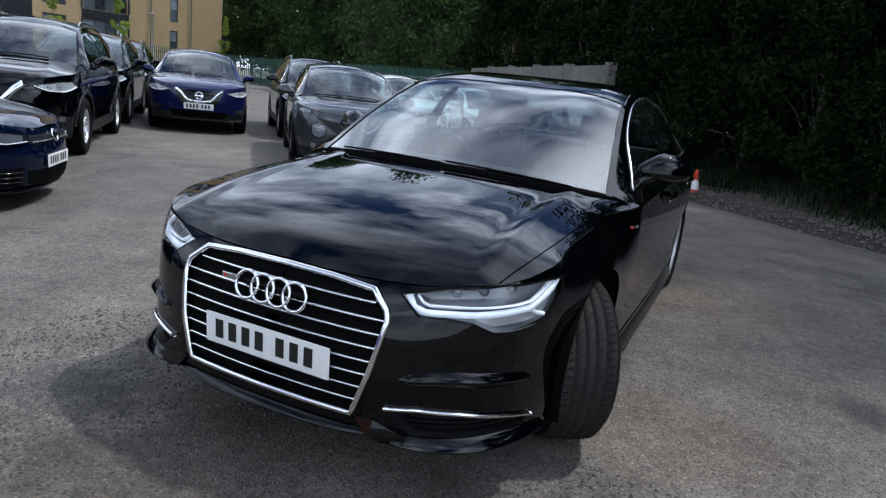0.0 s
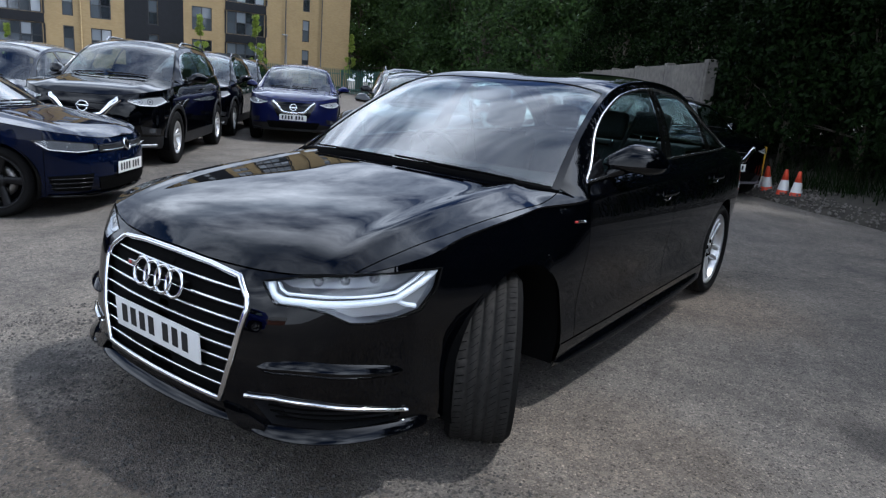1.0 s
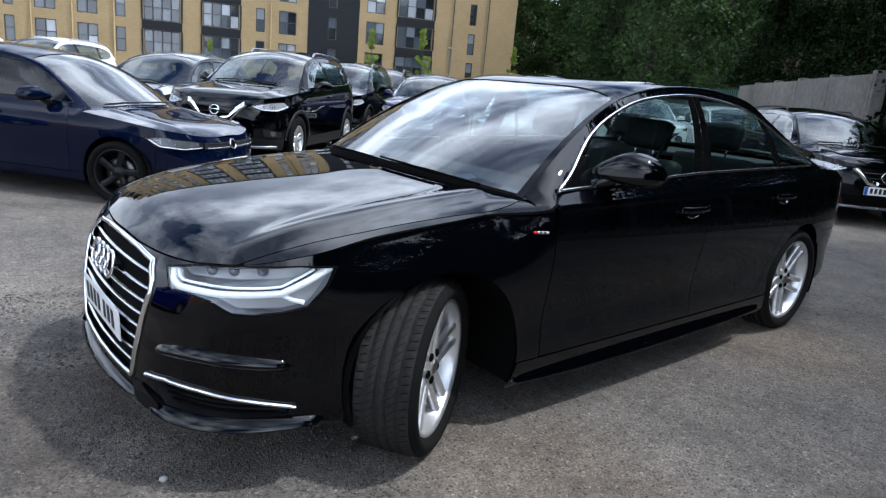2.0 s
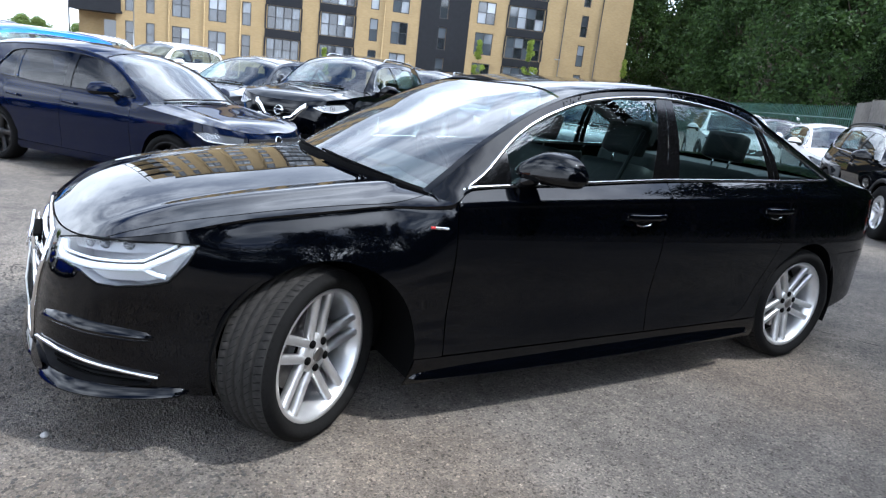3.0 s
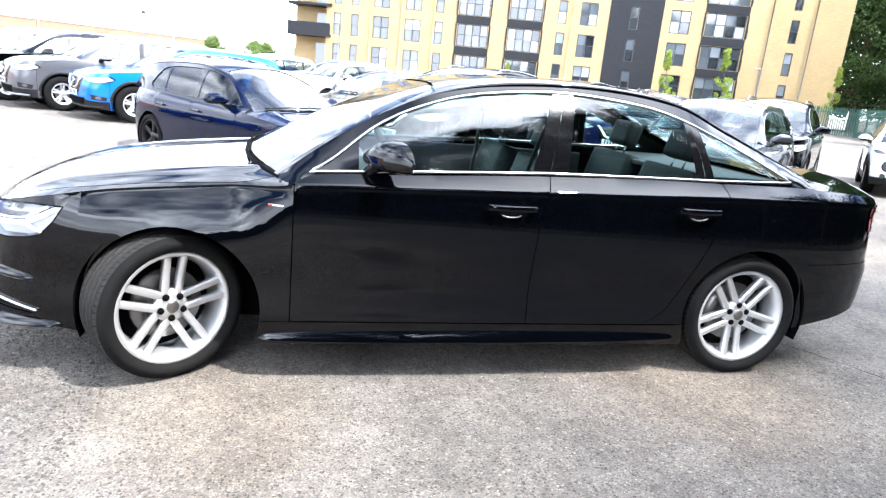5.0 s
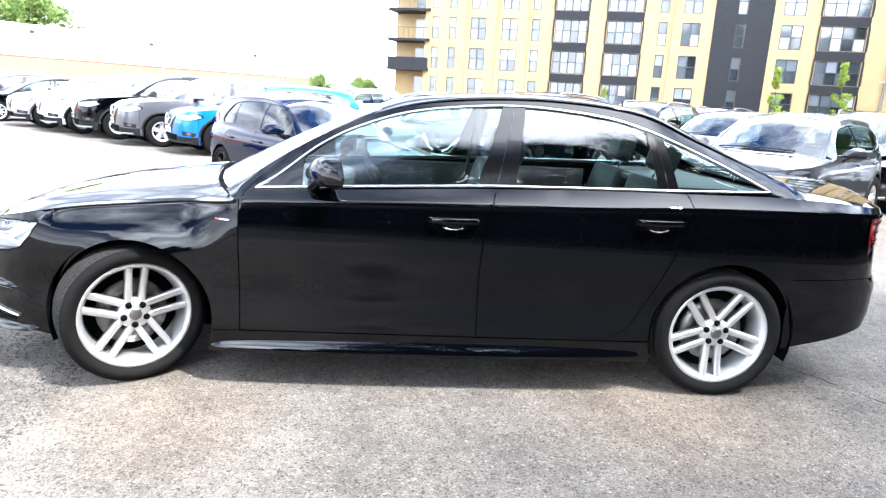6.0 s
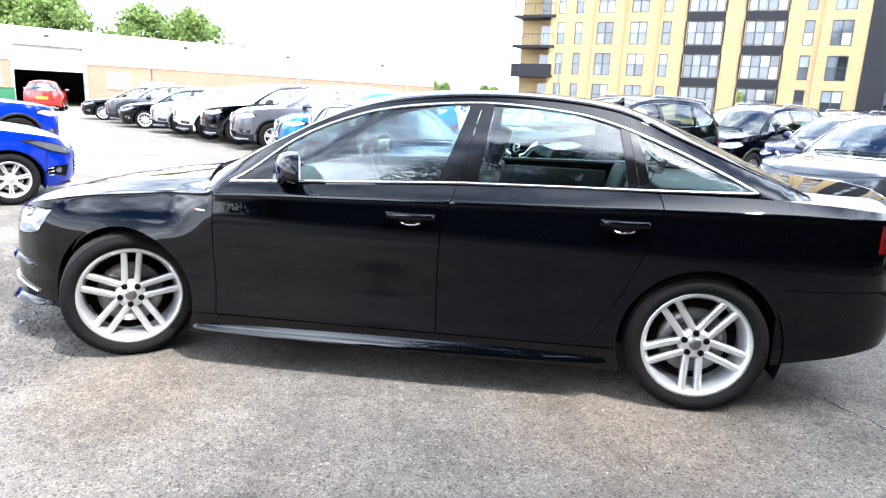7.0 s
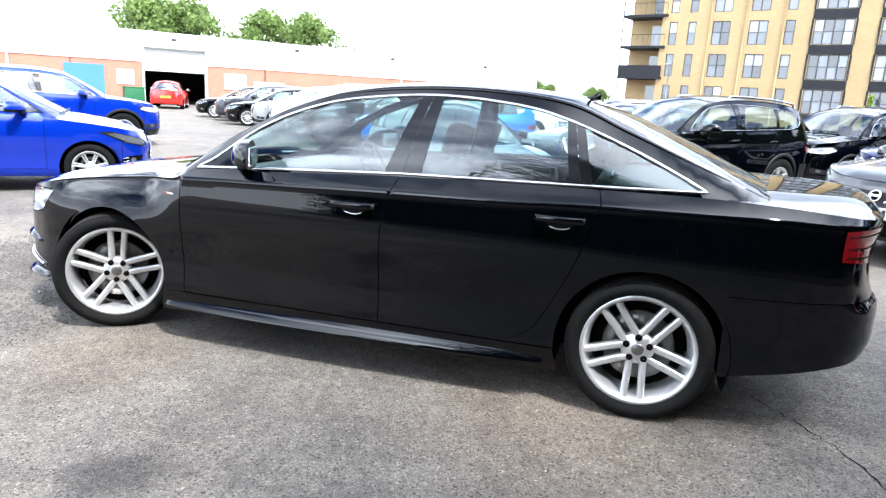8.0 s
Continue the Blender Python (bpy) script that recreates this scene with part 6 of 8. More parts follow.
def round_badge(S, car, s0, z0, r, mat="chrome", bar=True):
    P, N = S.ring(s0, z0, 0.012), S.normal(np.array([s0]), np.array([z0]))[0]
    m = Matrix.Translation(Vector(P)) @ Vector(N).to_track_quat("Z", "Y").to_matrix().to_4x4()
    part("round_badge", moved(revolve([(r * 0.72, 0.002), (r * 0.80, 0.010), (r * 0.95, 0.010), (r, 0.0)], 24, "z"), m), mat, car)
    part("badge_disc", moved(revolve([(0.0005, 0.005), (r * 0.74, 0.004)], 20, "z"), m), "gap", car)
    if bar:
        part("badge_bar", moved(box(r * 2.1, r * 0.42, 0.012, (0, 0, 0.007), 0.003), m), mat, car)


def face_of(kind, car, S, c):
    k = c.get("kz", 1.0)
    L = S.length
    if kind in ("wing", "vee"):
        patch_on(S, car, [(-0.44, 0.86), (-0.30, 0.56), (0.30, 0.56), (0.44, 0.86)], "gloss_black", "grille", 0.006, k)
        for q in range(3):
            line_on(S, car, [(-0.33 + 0.03 * q, 0.80 - 0.07 * q), (0.33 - 0.03 * q, 0.80 - 0.07 * q)], 0.012, 0.008, "plastic", "grille_bar", k, out=0.008)
        w = 0.075 if kind == "wing" else 0.050
        line_on(S, car, [(0.42, 0.868), (0.33, 0.80), (0.215, 0.665), (0.10, 0.64)], w, 0.022, "chrome", "grille_wing", k, (1, -1))
        if kind == "vee":
            line_on(S, car, [(-0.11, 0.64), (0.11, 0.64)], w, 0.022, "chrome", "grille_wing", k)
        round_badge(S, car, 0.0, 0.755 * k, 0.072)
        lamp_on(S, car, [(0.50, 0.850), (0.60, 0.800), (0.80, 0.785), (1.00, 0.800), (1.14, 0.868), (1.04, 0.925), (0.78, 0.905)], mat="lamp_reflector", dots=((0.66, 0.84, 0.045), (0.80, 0.845, 0.05)), kz=k)
        line_on(S, car, [(0.52, 0.842), (0.66, 0.800), (0.86, 0.796), (1.08, 0.855)], 0.014, 0.01, "lamp_white", "light_guide", k, (1, -1), 0.012)
        patch_on(S, car, [(-0.52, 0.46), (-0.46, 0.32), (0.46, 0.32), (0.52, 0.46)], "gap", "lower_grille", 0.005, k)
        patch_on(S, car, [(0.66, 0.54), (0.98, 0.50), (0.95, 0.42), (0.68, 0.44)], "plastic", "fog_lamp_surround", 0.006, k, (1, -1))
        lamp_on(S, car, [(0.76, 0.51), (0.82, 0.52), (0.88, 0.50), (0.88, 0.455), (0.82, 0.44), (0.76, 0.455)], name="fog_lamp", kz=k)
        line_on(S, car, [(0.0, 0.285), (0.5, 0.285), (0.9, 0.29)], 0.04, 0.014, "silver_paint" if kind == "wing" else "plastic", "skid_strip", k, (1, -1))
        pz = 0.545 * k
        tail = [(L - 1.05, 0.92), (L - 0.62, 0.98), (L - 0.42, 0.96), (L - 0.46, 0.86), (L - 1.0, 0.82)]
    elif kind == "round":
        patch_on(S, car, [(-0.62, 0.85), (-0.34, 0.66), (0.34, 0.66), (0.62, 0.85), (0.3, 0.80), (-0.3, 0.80)], "plastic", "grille", 0.006, k)
        line_on(S, car, [(0.25, 0.80), (0.17, 0.72), (0.10, 0.69)], 0.03, 0.018, "chrome", "grille_wing", k, (1, -1))
        round_badge(S, car, 0.0, 0.755 * k, 0.06)
        c0 = [(0.56 + 0.115 * math.cos(t), 0.655 + 0.115 * math.sin(t)) for t in np.linspace(0, 2 * math.pi, 22, endpoint=False)]
        lamp_on(S, car, c0, dots=((0.56, 0.655 , 0.05),), kz=k)
        lamp_on(S, car, [(0.66, 0.90), (0.86, 0.895), (1.06, 0.95), (0.90, 0.965), (0.74, 0.945)], name="side_lamp", kz=k)
        lamp_on(S, car, [(0.62 + 0.055 * math.cos(t), 0.44 + 0.055 * math.sin(t)) for t in np.linspace(0, 2 * math.pi, 14, endpoint=False)], name="fog_lamp", kz=k)
        patch_on(S, car, [(-0.52, 0.50), (-0.40, 0.33), (0.40, 0.33), (0.52, 0.50)], "gap", "lower_grille", 0.005, k)
        pz = 0.575 * k
        tail = [(L - 0.95, 0.95), (L - 0.70, 1.10), (L - 0.58, 1.08), (L - 0.60, 0.86), (L - 0.85, 0.84)]
    elif kind == "slim":
        patch_on(S, car, [(-0.46, 0.655), (-0.47, 0.59), (0.47, 0.59), (0.46, 0.655)], "plastic", "grille", 0.006, k)
        line_on(S, car, [(-0.46, 0.598), (0.46, 0.598)], 0.014, 0.010, "chrome", "grille_bar", k)
        line_on(S, car, [(-0.46, 0.640), (0.46, 0.640)], 0.008, 0.006, "gloss_black", "grille_bar", k)
        round_badge(S, car, 0.0, 0.628 * k, 0.058, bar=False)
        lamp_on(S, car, [(0.47, 0.660), (0.48, 0.604), (0.70, 0.588), (0.94, 0.612), (1.08, 0.700), (0.88, 0.702), (0.66, 0.682)], dots=((0.60, 0.625, 0.04), (0.78, 0.635, 0.045)), kz=k)
        line_on(S, car, [(0.50, 0.610), (0.70, 0.596), (0.92, 0.618), (1.02, 0.68)], 0.008, 0.01, "lamp_white", "light_guide", k, (1, -1), 0.012)
        patch_on(S, car, [(-0.50, 0.36), (-0.46, 0.23), (0.46, 0.23), (0.50, 0.36)], "gap", "lower_grille", 0.005, k)
        patch_on(S, car, [(0.55, 0.40), (0.95, 0.38), (0.90, 0.25), (0.58, 0.24)], "gap", "side_intake", 0.005, k, (1, -1))
        for z in (0.28, 0.32, 0.36):
            line_on(S, car, [(0.57, z), (0.92, z - 0.005)], 0.012, 0.012, "gloss_black", "intake_fin", k, (1, -1))
        line_on(S, car, [(0.0, 0.195), (0.5, 0.195), (0.95, 0.205)], 0.02, 0.02, "gloss_black", "front_lip", k, (1, -1))
        pz = 0.425 * k
        tail = [(L - 0.95, 0.80), (L - 0.45, 0.83), (L - 0.40, 0.72), (L - 0.95, 0.68)]
    else:
        patch_on(S, car, [(-0.40, 0.47), (-0.34, 0.27), (0.34, 0.27), (0.40, 0.47)], "gap", "grille", 0.006, k)
        for z in (0.31, 0.355, 0.40, 0.445):
            line_on(S, car, [(-0.36, z), (0.36, z)], 0.014, 0.010, "satin_chrome", "grille_bar", k)
        patch_on(S, car, [(-0.30, 0.635), (-0.28, 0.60), (0.28, 0.60), (0.30, 0.635)], "gap", "upper_slot", 0.005, k)
        lamp_on(S, car, [(0.44, 0.56), (0.60, 0.55), (0.86, 0.60), (1.20, 0.735), (1.06, 0.745), (0.78, 0.69), (0.52, 0.63)], dots=((0.62, 0.60, 0.04), (0.80, 0.64, 0.045)), kz=k)
        patch_on(S, car, [(0.60, 0.44), (0.86, 0.43), (0.96, 0.36), (0.66, 0.30)], "gap", "fog_lamp_surround", 0.005, k, (1, -1))
        lamp_on(S, car, [(0.72, 0.41), (0.78, 0.42), (0.83, 0.39), (0.80, 0.345), (0.73, 0.35)], name="fog_lamp", kz=k)
        for z in (0.33, 0.37, 0.41):
            line_on(S, car, [(0.84, z), (0.92, z - 0.005)], 0.01, 0.01, "satin_chrome", "intake_fin", k, (1, -1))
        round_badge(S, car, 0.0, 0.60 * k, 0.05, bar=False)
        pz = 0.515 * k
        tail = [(L - 0.95, 0.82), (L - 0.60, 0.92), (L - 0.50, 0.90), (L - 0.52, 0.72), (L - 0.92, 0.68)]
    if c.get("plate", True):
        plate(car, Matrix.Translation((float(S.ring(0.0, pz)[0]) + 0.012, 0, pz)), blue=c.get("plate_blue", False))
    lamp_on(S, car, tail, mat="lamp_red", name="tail_lamp", lens=False, kz=k)
    zr = 0.62 * k
    plate(car, Matrix.Translation((float(S.ring(L, zr)[0]) - 0.014, 0, zr)) @ Matrix.Rotation(math.pi, 4, "Z"), "plate_yellow")
    # handles, rails, wipers, cladding
    zt = c["handle_z"]
    for x0 in (c["door_mid"] + 0.16, c["door_rear"][-1][0] + 0.22):
        for sd in (1, -1):
            P, N = on_ring(S, [(float(S.s_at(x0 + 0.09)), zt), (float(S.s_at(x0 - 0.09)), zt + 0.012)], 0.022)
            ob = part("door_handle", band(P, N, 0.03, 0.012), c.get("handle_mat", c["paint"]), car)
            ob.matrix_basis = Matrix.Diagonal((1, sd, 1, 1))
    if c.get("rails"):
        t = np.linspace(0.36, 0.72, 20)
        for sd in (1, -1):
            P = S.cabin(t, np.full(20, 0.93 * sd), 0.045)
            P[0, 2] -= 0.05
            P[-1, 2] -= 0.05
            part("roof_rail", tube(P, 0.016, 8), c["rails"], car)
    if c.get("low"):
        for xc in (c["axle"], -c["axle"]):
            a = np.linspace(radians(4), radians(176), 26)
            line = [(float(S.s_at(xc + (c["arch"] + 0.02) * math.cos(q))), c["hub"] + (c["arch"] + 0.02) * math.sin(q)) for q in a]
            line_on(S, car, line, 0.055, 0.012, "plastic", "arch_cladding", 1.0, (1, -1), 0.002)
    for y0, y1 in ((0.45, -0.10), (-0.15, -0.62)):
        t = np.linspace(0, 1, 8)
        P = S.cabin(0.012 + 0.0 * t, (y0 + (y1 - y0) * t) / 0.8, 0.018)
        part("wiper", tube(P, 0.010, 6), "plastic", car)


def parked(base, kind, name, label, x, y, heading, **more):
    kx, ky, kz = more.pop("size", (1, 1, 1))
    c = resized(base, kx, ky, kz, **more)
    c["kz"] = kz
    c.setdefault("handle_z", {"wing": 0.98, "vee": 0.98, "round": 0.98, "slim": 0.80, "swept": 0.82}[kind] * kz)
    if "steer" not in c:
        c["steer"] = 0
    car, S, _ = build_car(c, name, label, spot(x, y, heading), "parked cars")
    face_of(kind, car, S, c)
    return car

# ---- ground ----
DIP = (1.44, -5.99, 128.4, 0.09)


def ground_z(x, y):
    """The tarmac lies level but for a shallow hollow under the dark blue hatchback."""
    e = Vector((math.cos(radians(DIP[2])), math.sin(radians(DIP[2]))))
    d = Vector((x - DIP[0], y - DIP[1]))
    a, b = abs(d.dot(e)), abs(d.x * -e.y + d.y * e.x)
    out = math.hypot(max(a - 1.5, 0), max(b - 0.95, 0))
    t = min(out / 1.15, 1.0)
    return -DIP[3] * (1 - t * t * (3 - 2 * t))


def ground_sheet():
    xs = np.unique(np.r_[np.linspace(-400, -40, 10), np.linspace(-40, 60, 51), np.linspace(60, 400, 10), np.linspace(-2.0, 5.0, 29)])
    ys = np.unique(np.r_[np.linspace(-400, -70, 10), np.linspace(-70, 30, 51), np.linspace(30, 400, 10), np.linspace(-10.0, -2.0, 33)])
    v = [(x, y, ground_z(x, y)) for x in xs for y in ys]
    return v, grid_faces(len(xs), len(ys))


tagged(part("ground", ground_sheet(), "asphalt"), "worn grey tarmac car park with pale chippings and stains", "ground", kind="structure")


def crack(points, width):
    """A ragged open joint in the tarmac."""
    rng = random.Random(3)
    line = spread(spline(points, 8), 0.05)
    v = []
    for i, p in enumerate(line):
        d = line[min(i + 1, len(line) - 1)] - line[max(i - 1, 0)]
        d = d / (np.linalg.norm(d) + 1e-9)
        c = p + np.array((-d[1], d[0])) * rng.uniform(-0.018, 0.018)
        w = width * rng.uniform(0.25, 1.0) * min(1, 8 * i / len(line), 8 * (len(line) - 1 - i) / len(line))
        v += [(c[0] - d[1] * w, c[1] + d[0] * w, 0.003), (c[0] + d[1] * w, c[1] - d[0] * w, 0.003)]
    return np.array(v), grid_faces(len(line), 2)


tagged(part("crack", crack([(-1.9, 0.2), (-2.25, 0.70), (-2.38, 0.95), (-2.44, 1.2), (-2.53, 1.42), (-2.63, 1.78), (-2.85, 2.5), (-2.9, 3.3)], 0.005), "gap"), "thin dark crack across the tarmac", "crack", kind="structure")

tagged(part("crack", crack([(-0.4, -7.6), (-0.86, -6.85), (-1.26, -6.18), (-1.89, -5.66), (-2.5, -4.82), (-3.0, -4.2)], 0.010), "gap"), "long dark seam across the tarmac before the parked cars", "crack", kind="structure")


def pebbles(count, xs, ys, sizes, seed):
    """Loose grit and small stones scattered over the tarmac."""
    rng = np.random.default_rng(seed)
    shapes = []
    for _ in range(count):
        x, y, r = rng.uniform(*xs), rng.uniform(*ys), rng.uniform(*sizes) * rng.uniform(0.6, 1.0)
        q = np.array([(1, 0, 0), (-1, 0, 0), (0, 1, 0), (0, -1, 0), (0, 0, 0.7)]) * rng.uniform(0.6, 1.3, (5, 3)) * r
        shapes.append((q + (x, y, 0.001), [(0, 2, 4), (2, 1, 4), (1, 3, 4), (3, 0, 4)]))
    return join(*shapes)


tagged(part("loose_grit", pebbles(2200, (-3.2, 4.2), (0.2, 3.4), (0.0035, 0.0075), 12), "gravel", smooth=False), "loose grit and small stones on the tarmac", "grit", kind="stuff")
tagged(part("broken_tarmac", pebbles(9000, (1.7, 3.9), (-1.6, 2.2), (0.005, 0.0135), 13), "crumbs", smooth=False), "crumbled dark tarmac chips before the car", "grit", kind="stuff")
stone = thing("stone", "single pale stone lying on the tarmac", "stone", Matrix.Translation((2.35, 0.58, 0.0)))
part("stone_body", revolve([(0.0005, 0.015), (0.009, 0.013), (0.015, 0.007), (0.014, 0.001), (0.0005, 0.0)], 9, "z"), "plaster", stone)

# ---- parked cars ----
QQ, SMALL, SUPERMINI = (0.944, 0.992, 0.93), (0.891, 0.97, 0.915), (0.933, 0.96, 1.02)
five_door = parked(FIVE_DOOR, "slim", "hatchback_car", "dark blue hatchback with black alloy wheels and tinted rear windows", 1.44, -5.99, 128.4,
       paint="navy_paint", rim_mat="dark_alloy", side_pane="dark_glass", rear_glass="dark_glass", rim=0.24, steer=6)
five_door.matrix_basis = Matrix.Translation((0, 0, -DIP[3])) @ five_door.matrix_basis
black_suv = parked(SUV, "wing", "suv_car", "black family SUV with chrome grille wings and silver alloys", -2.05, -8.0, 43.9, rails="satin_chrome")
copy_thing(black_suv, spot(-5.35, -11.25, 44.5))
copy_thing(black_suv, spot(-8.6, -14.5, 44.5))
copy_thing(black_suv, spot(6.49, -14.74, 30))
copy_thing(black_suv, spot(-8.45, -7.9, 44))
parked(SUV, "vee", "crossover_car", "dark blue crossover with a chrome V grille and white plate", -6.72, -9.65, 45.7, size=QQ, paint="midnight_paint", wheel="ten")
grey_crossover = parked(SUV, "round", "compact_crossover", "metallic steel grey compact crossover with round headlamps", -5.15, -4.87, 41, size=SMALL, paint="steel_paint", wheel="five")
parked(SUV, "round", "compact_crossover", "white compact crossover with round headlamps and dark plastic sills", -11.87, -7.62, 47.5, size=SMALL, paint="white_paint", wheel="five")
parked(SUV, "wing", "compact_crossover", "black compact crossover parked by the traffic cones", -8.5, -1.83, 47.1, size=(0.87, 0.95, 0.90), paint="black_paint", plate_blue=True, rails="plastic")
parked(HATCH, "swept", "hatchback_car", "dark steel grey hatchback beside a black family SUV", -0.95, -9.95, 44.4, paint="steel_paint", wheel="ten", size=(1.02, 1, 1.04))
white_suv = parked(SUV, "wing", "suv_car", "white family SUV with roof rails parked behind the hatchback", -0.5, -19.5, 44, paint="white_paint", rails="satin_chrome")
copy_thing(white_suv, spot(2.0, -21.8, 44))
parked(HATCH, "swept", "hatchback_car", "white small hatchback parked by the concrete wall", -13.3, -5.9, 46, paint="white_paint", wheel="ten")
parked(SUV, "vee", "estate_car", "dark grey estate car with red tail lamps", -16.0, -9.6, 226, size=(1.0, 0.98, 0.88), paint="grey_paint")
parked(SUV, "vee", "crossover_car", "bright blue crossover with a chrome V grille", 3.26, -11.68, 30, size=QQ, paint="azure_paint", wheel="five")
parked(SUV, "wing", "suv_car", "grey family SUV parked in the row by the warehouse", 4.9, -13.2, 30, paint="grey_paint", rails="satin_chrome")
parked(SUV, "wing", "crossover_car", "pale silver crossover in the row by the warehouse", 9.7, -17.4, 35, size=QQ, paint="silver_paint", wheel="seven")
dark_hatch = parked(HATCH, "swept", "hatchback_car", "black hatchback in the row by the warehouse", 12.0, -19.3, 32, paint="black_paint", wheel="ten", size=(1.04, 1, 1.0))
copy_thing(dark_hatch, spot(16.2, -23.2, 32))
copy_thing(white_suv, spot(8.0, -16.0, 33))
copy_thing(grey_crossover, spot(14.0, -21.2, 33))
parked(HATCH, "swept", "hatchback_car", "red hatchback standing at the open workshop door", 24.9, -28.8, 303, paint="red_paint", wheel="ten", size=(1.0, 1, 1.05))
parked(HATCH, "swept", "small_hatchback", "bright cobalt blue small hatchback with silver alloys", 6.77, -2.68, 223, size=SUPERMINI, paint="cobalt_paint", wheel="seven", rim=0.215, hub=0.298, tyre=0.300, arch=0.345)
parked(SUV, "vee", "small_suv", "bright blue small SUV behind the cobalt hatchback", 10.92, -7.67, 230, size=(0.93, 0.97, 0.95), paint="cobalt_paint", wheel="ten")

# ---- apartment block ----
FAC = Matrix.Translation((-7.9, -59.4, 0)) @ Matrix.Rotation(math.atan2(0.327, -0.945), 4, "Z")
STOREY, SILL0, WIN_H, FLOORS = 2.72, 1.68, 1.95, 6
TOP = FLOORS * STOREY + 1.2
# u from, u to, kind
COLUMNS = [(-5.6, -4.9, "narrow"), (-3.95, -3.25, "narrow"), (-1.88, -0.40, "wide"), (1.08, 2.56, "wide"), (3.85, 4.6, "narrow"), (5.95, 8.75, "bay"), (10.55, 13.45, "bay"),
           (14.85, 15.6, "narrow"), (16.8, 18.3, "wide"), (21.1, 21.85, "narrow"), (24.6, 26.3, "wide"), (27.6, 31.0, "bay"), (34.7, 35.4, "narrow")]


def window_unit(parent, w, h, kind, lit):
    """Frame, transom, mullions and panes, set back in the wall; seen along -y."""
    n = {"narrow": 1, "wide": 2, "bay": 4}[kind]
    bars = [box(w, 0.07, 0.07, (w / 2, 0, 0.035)), box(w, 0.07, 0.07, (w / 2, 0, h - 0.035)), box(0.07, 0.07, h, (0.035, 0, h / 2)), box(0.07, 0.07, h, (w - 0.035, 0, h / 2))]
    for k in range(1, n):
        bars.append(box(0.08, 0.07, h - 0.1, (w * k / n, 0, h / 2)))
    bars.append(box(w - 0.1, 0.06, 0.06, (w / 2, 0, h * 0.52)))
    part("frame", join(*bars), "frame_grey", parent, smooth=False)
    for k in range(n):
        for z0, z1 in ((0.07, h * 0.52 - 0.03), (h * 0.52 + 0.03, h - 0.07)):
            a, b = w * k / n + 0.05, w * (k + 1) / n - 0.05
            part("pane", box(b - a, 0.012, z1 - z0, ((a + b) / 2, 0.012, (z0 + z1) / 2)), "window_pane", parent, smooth=False)


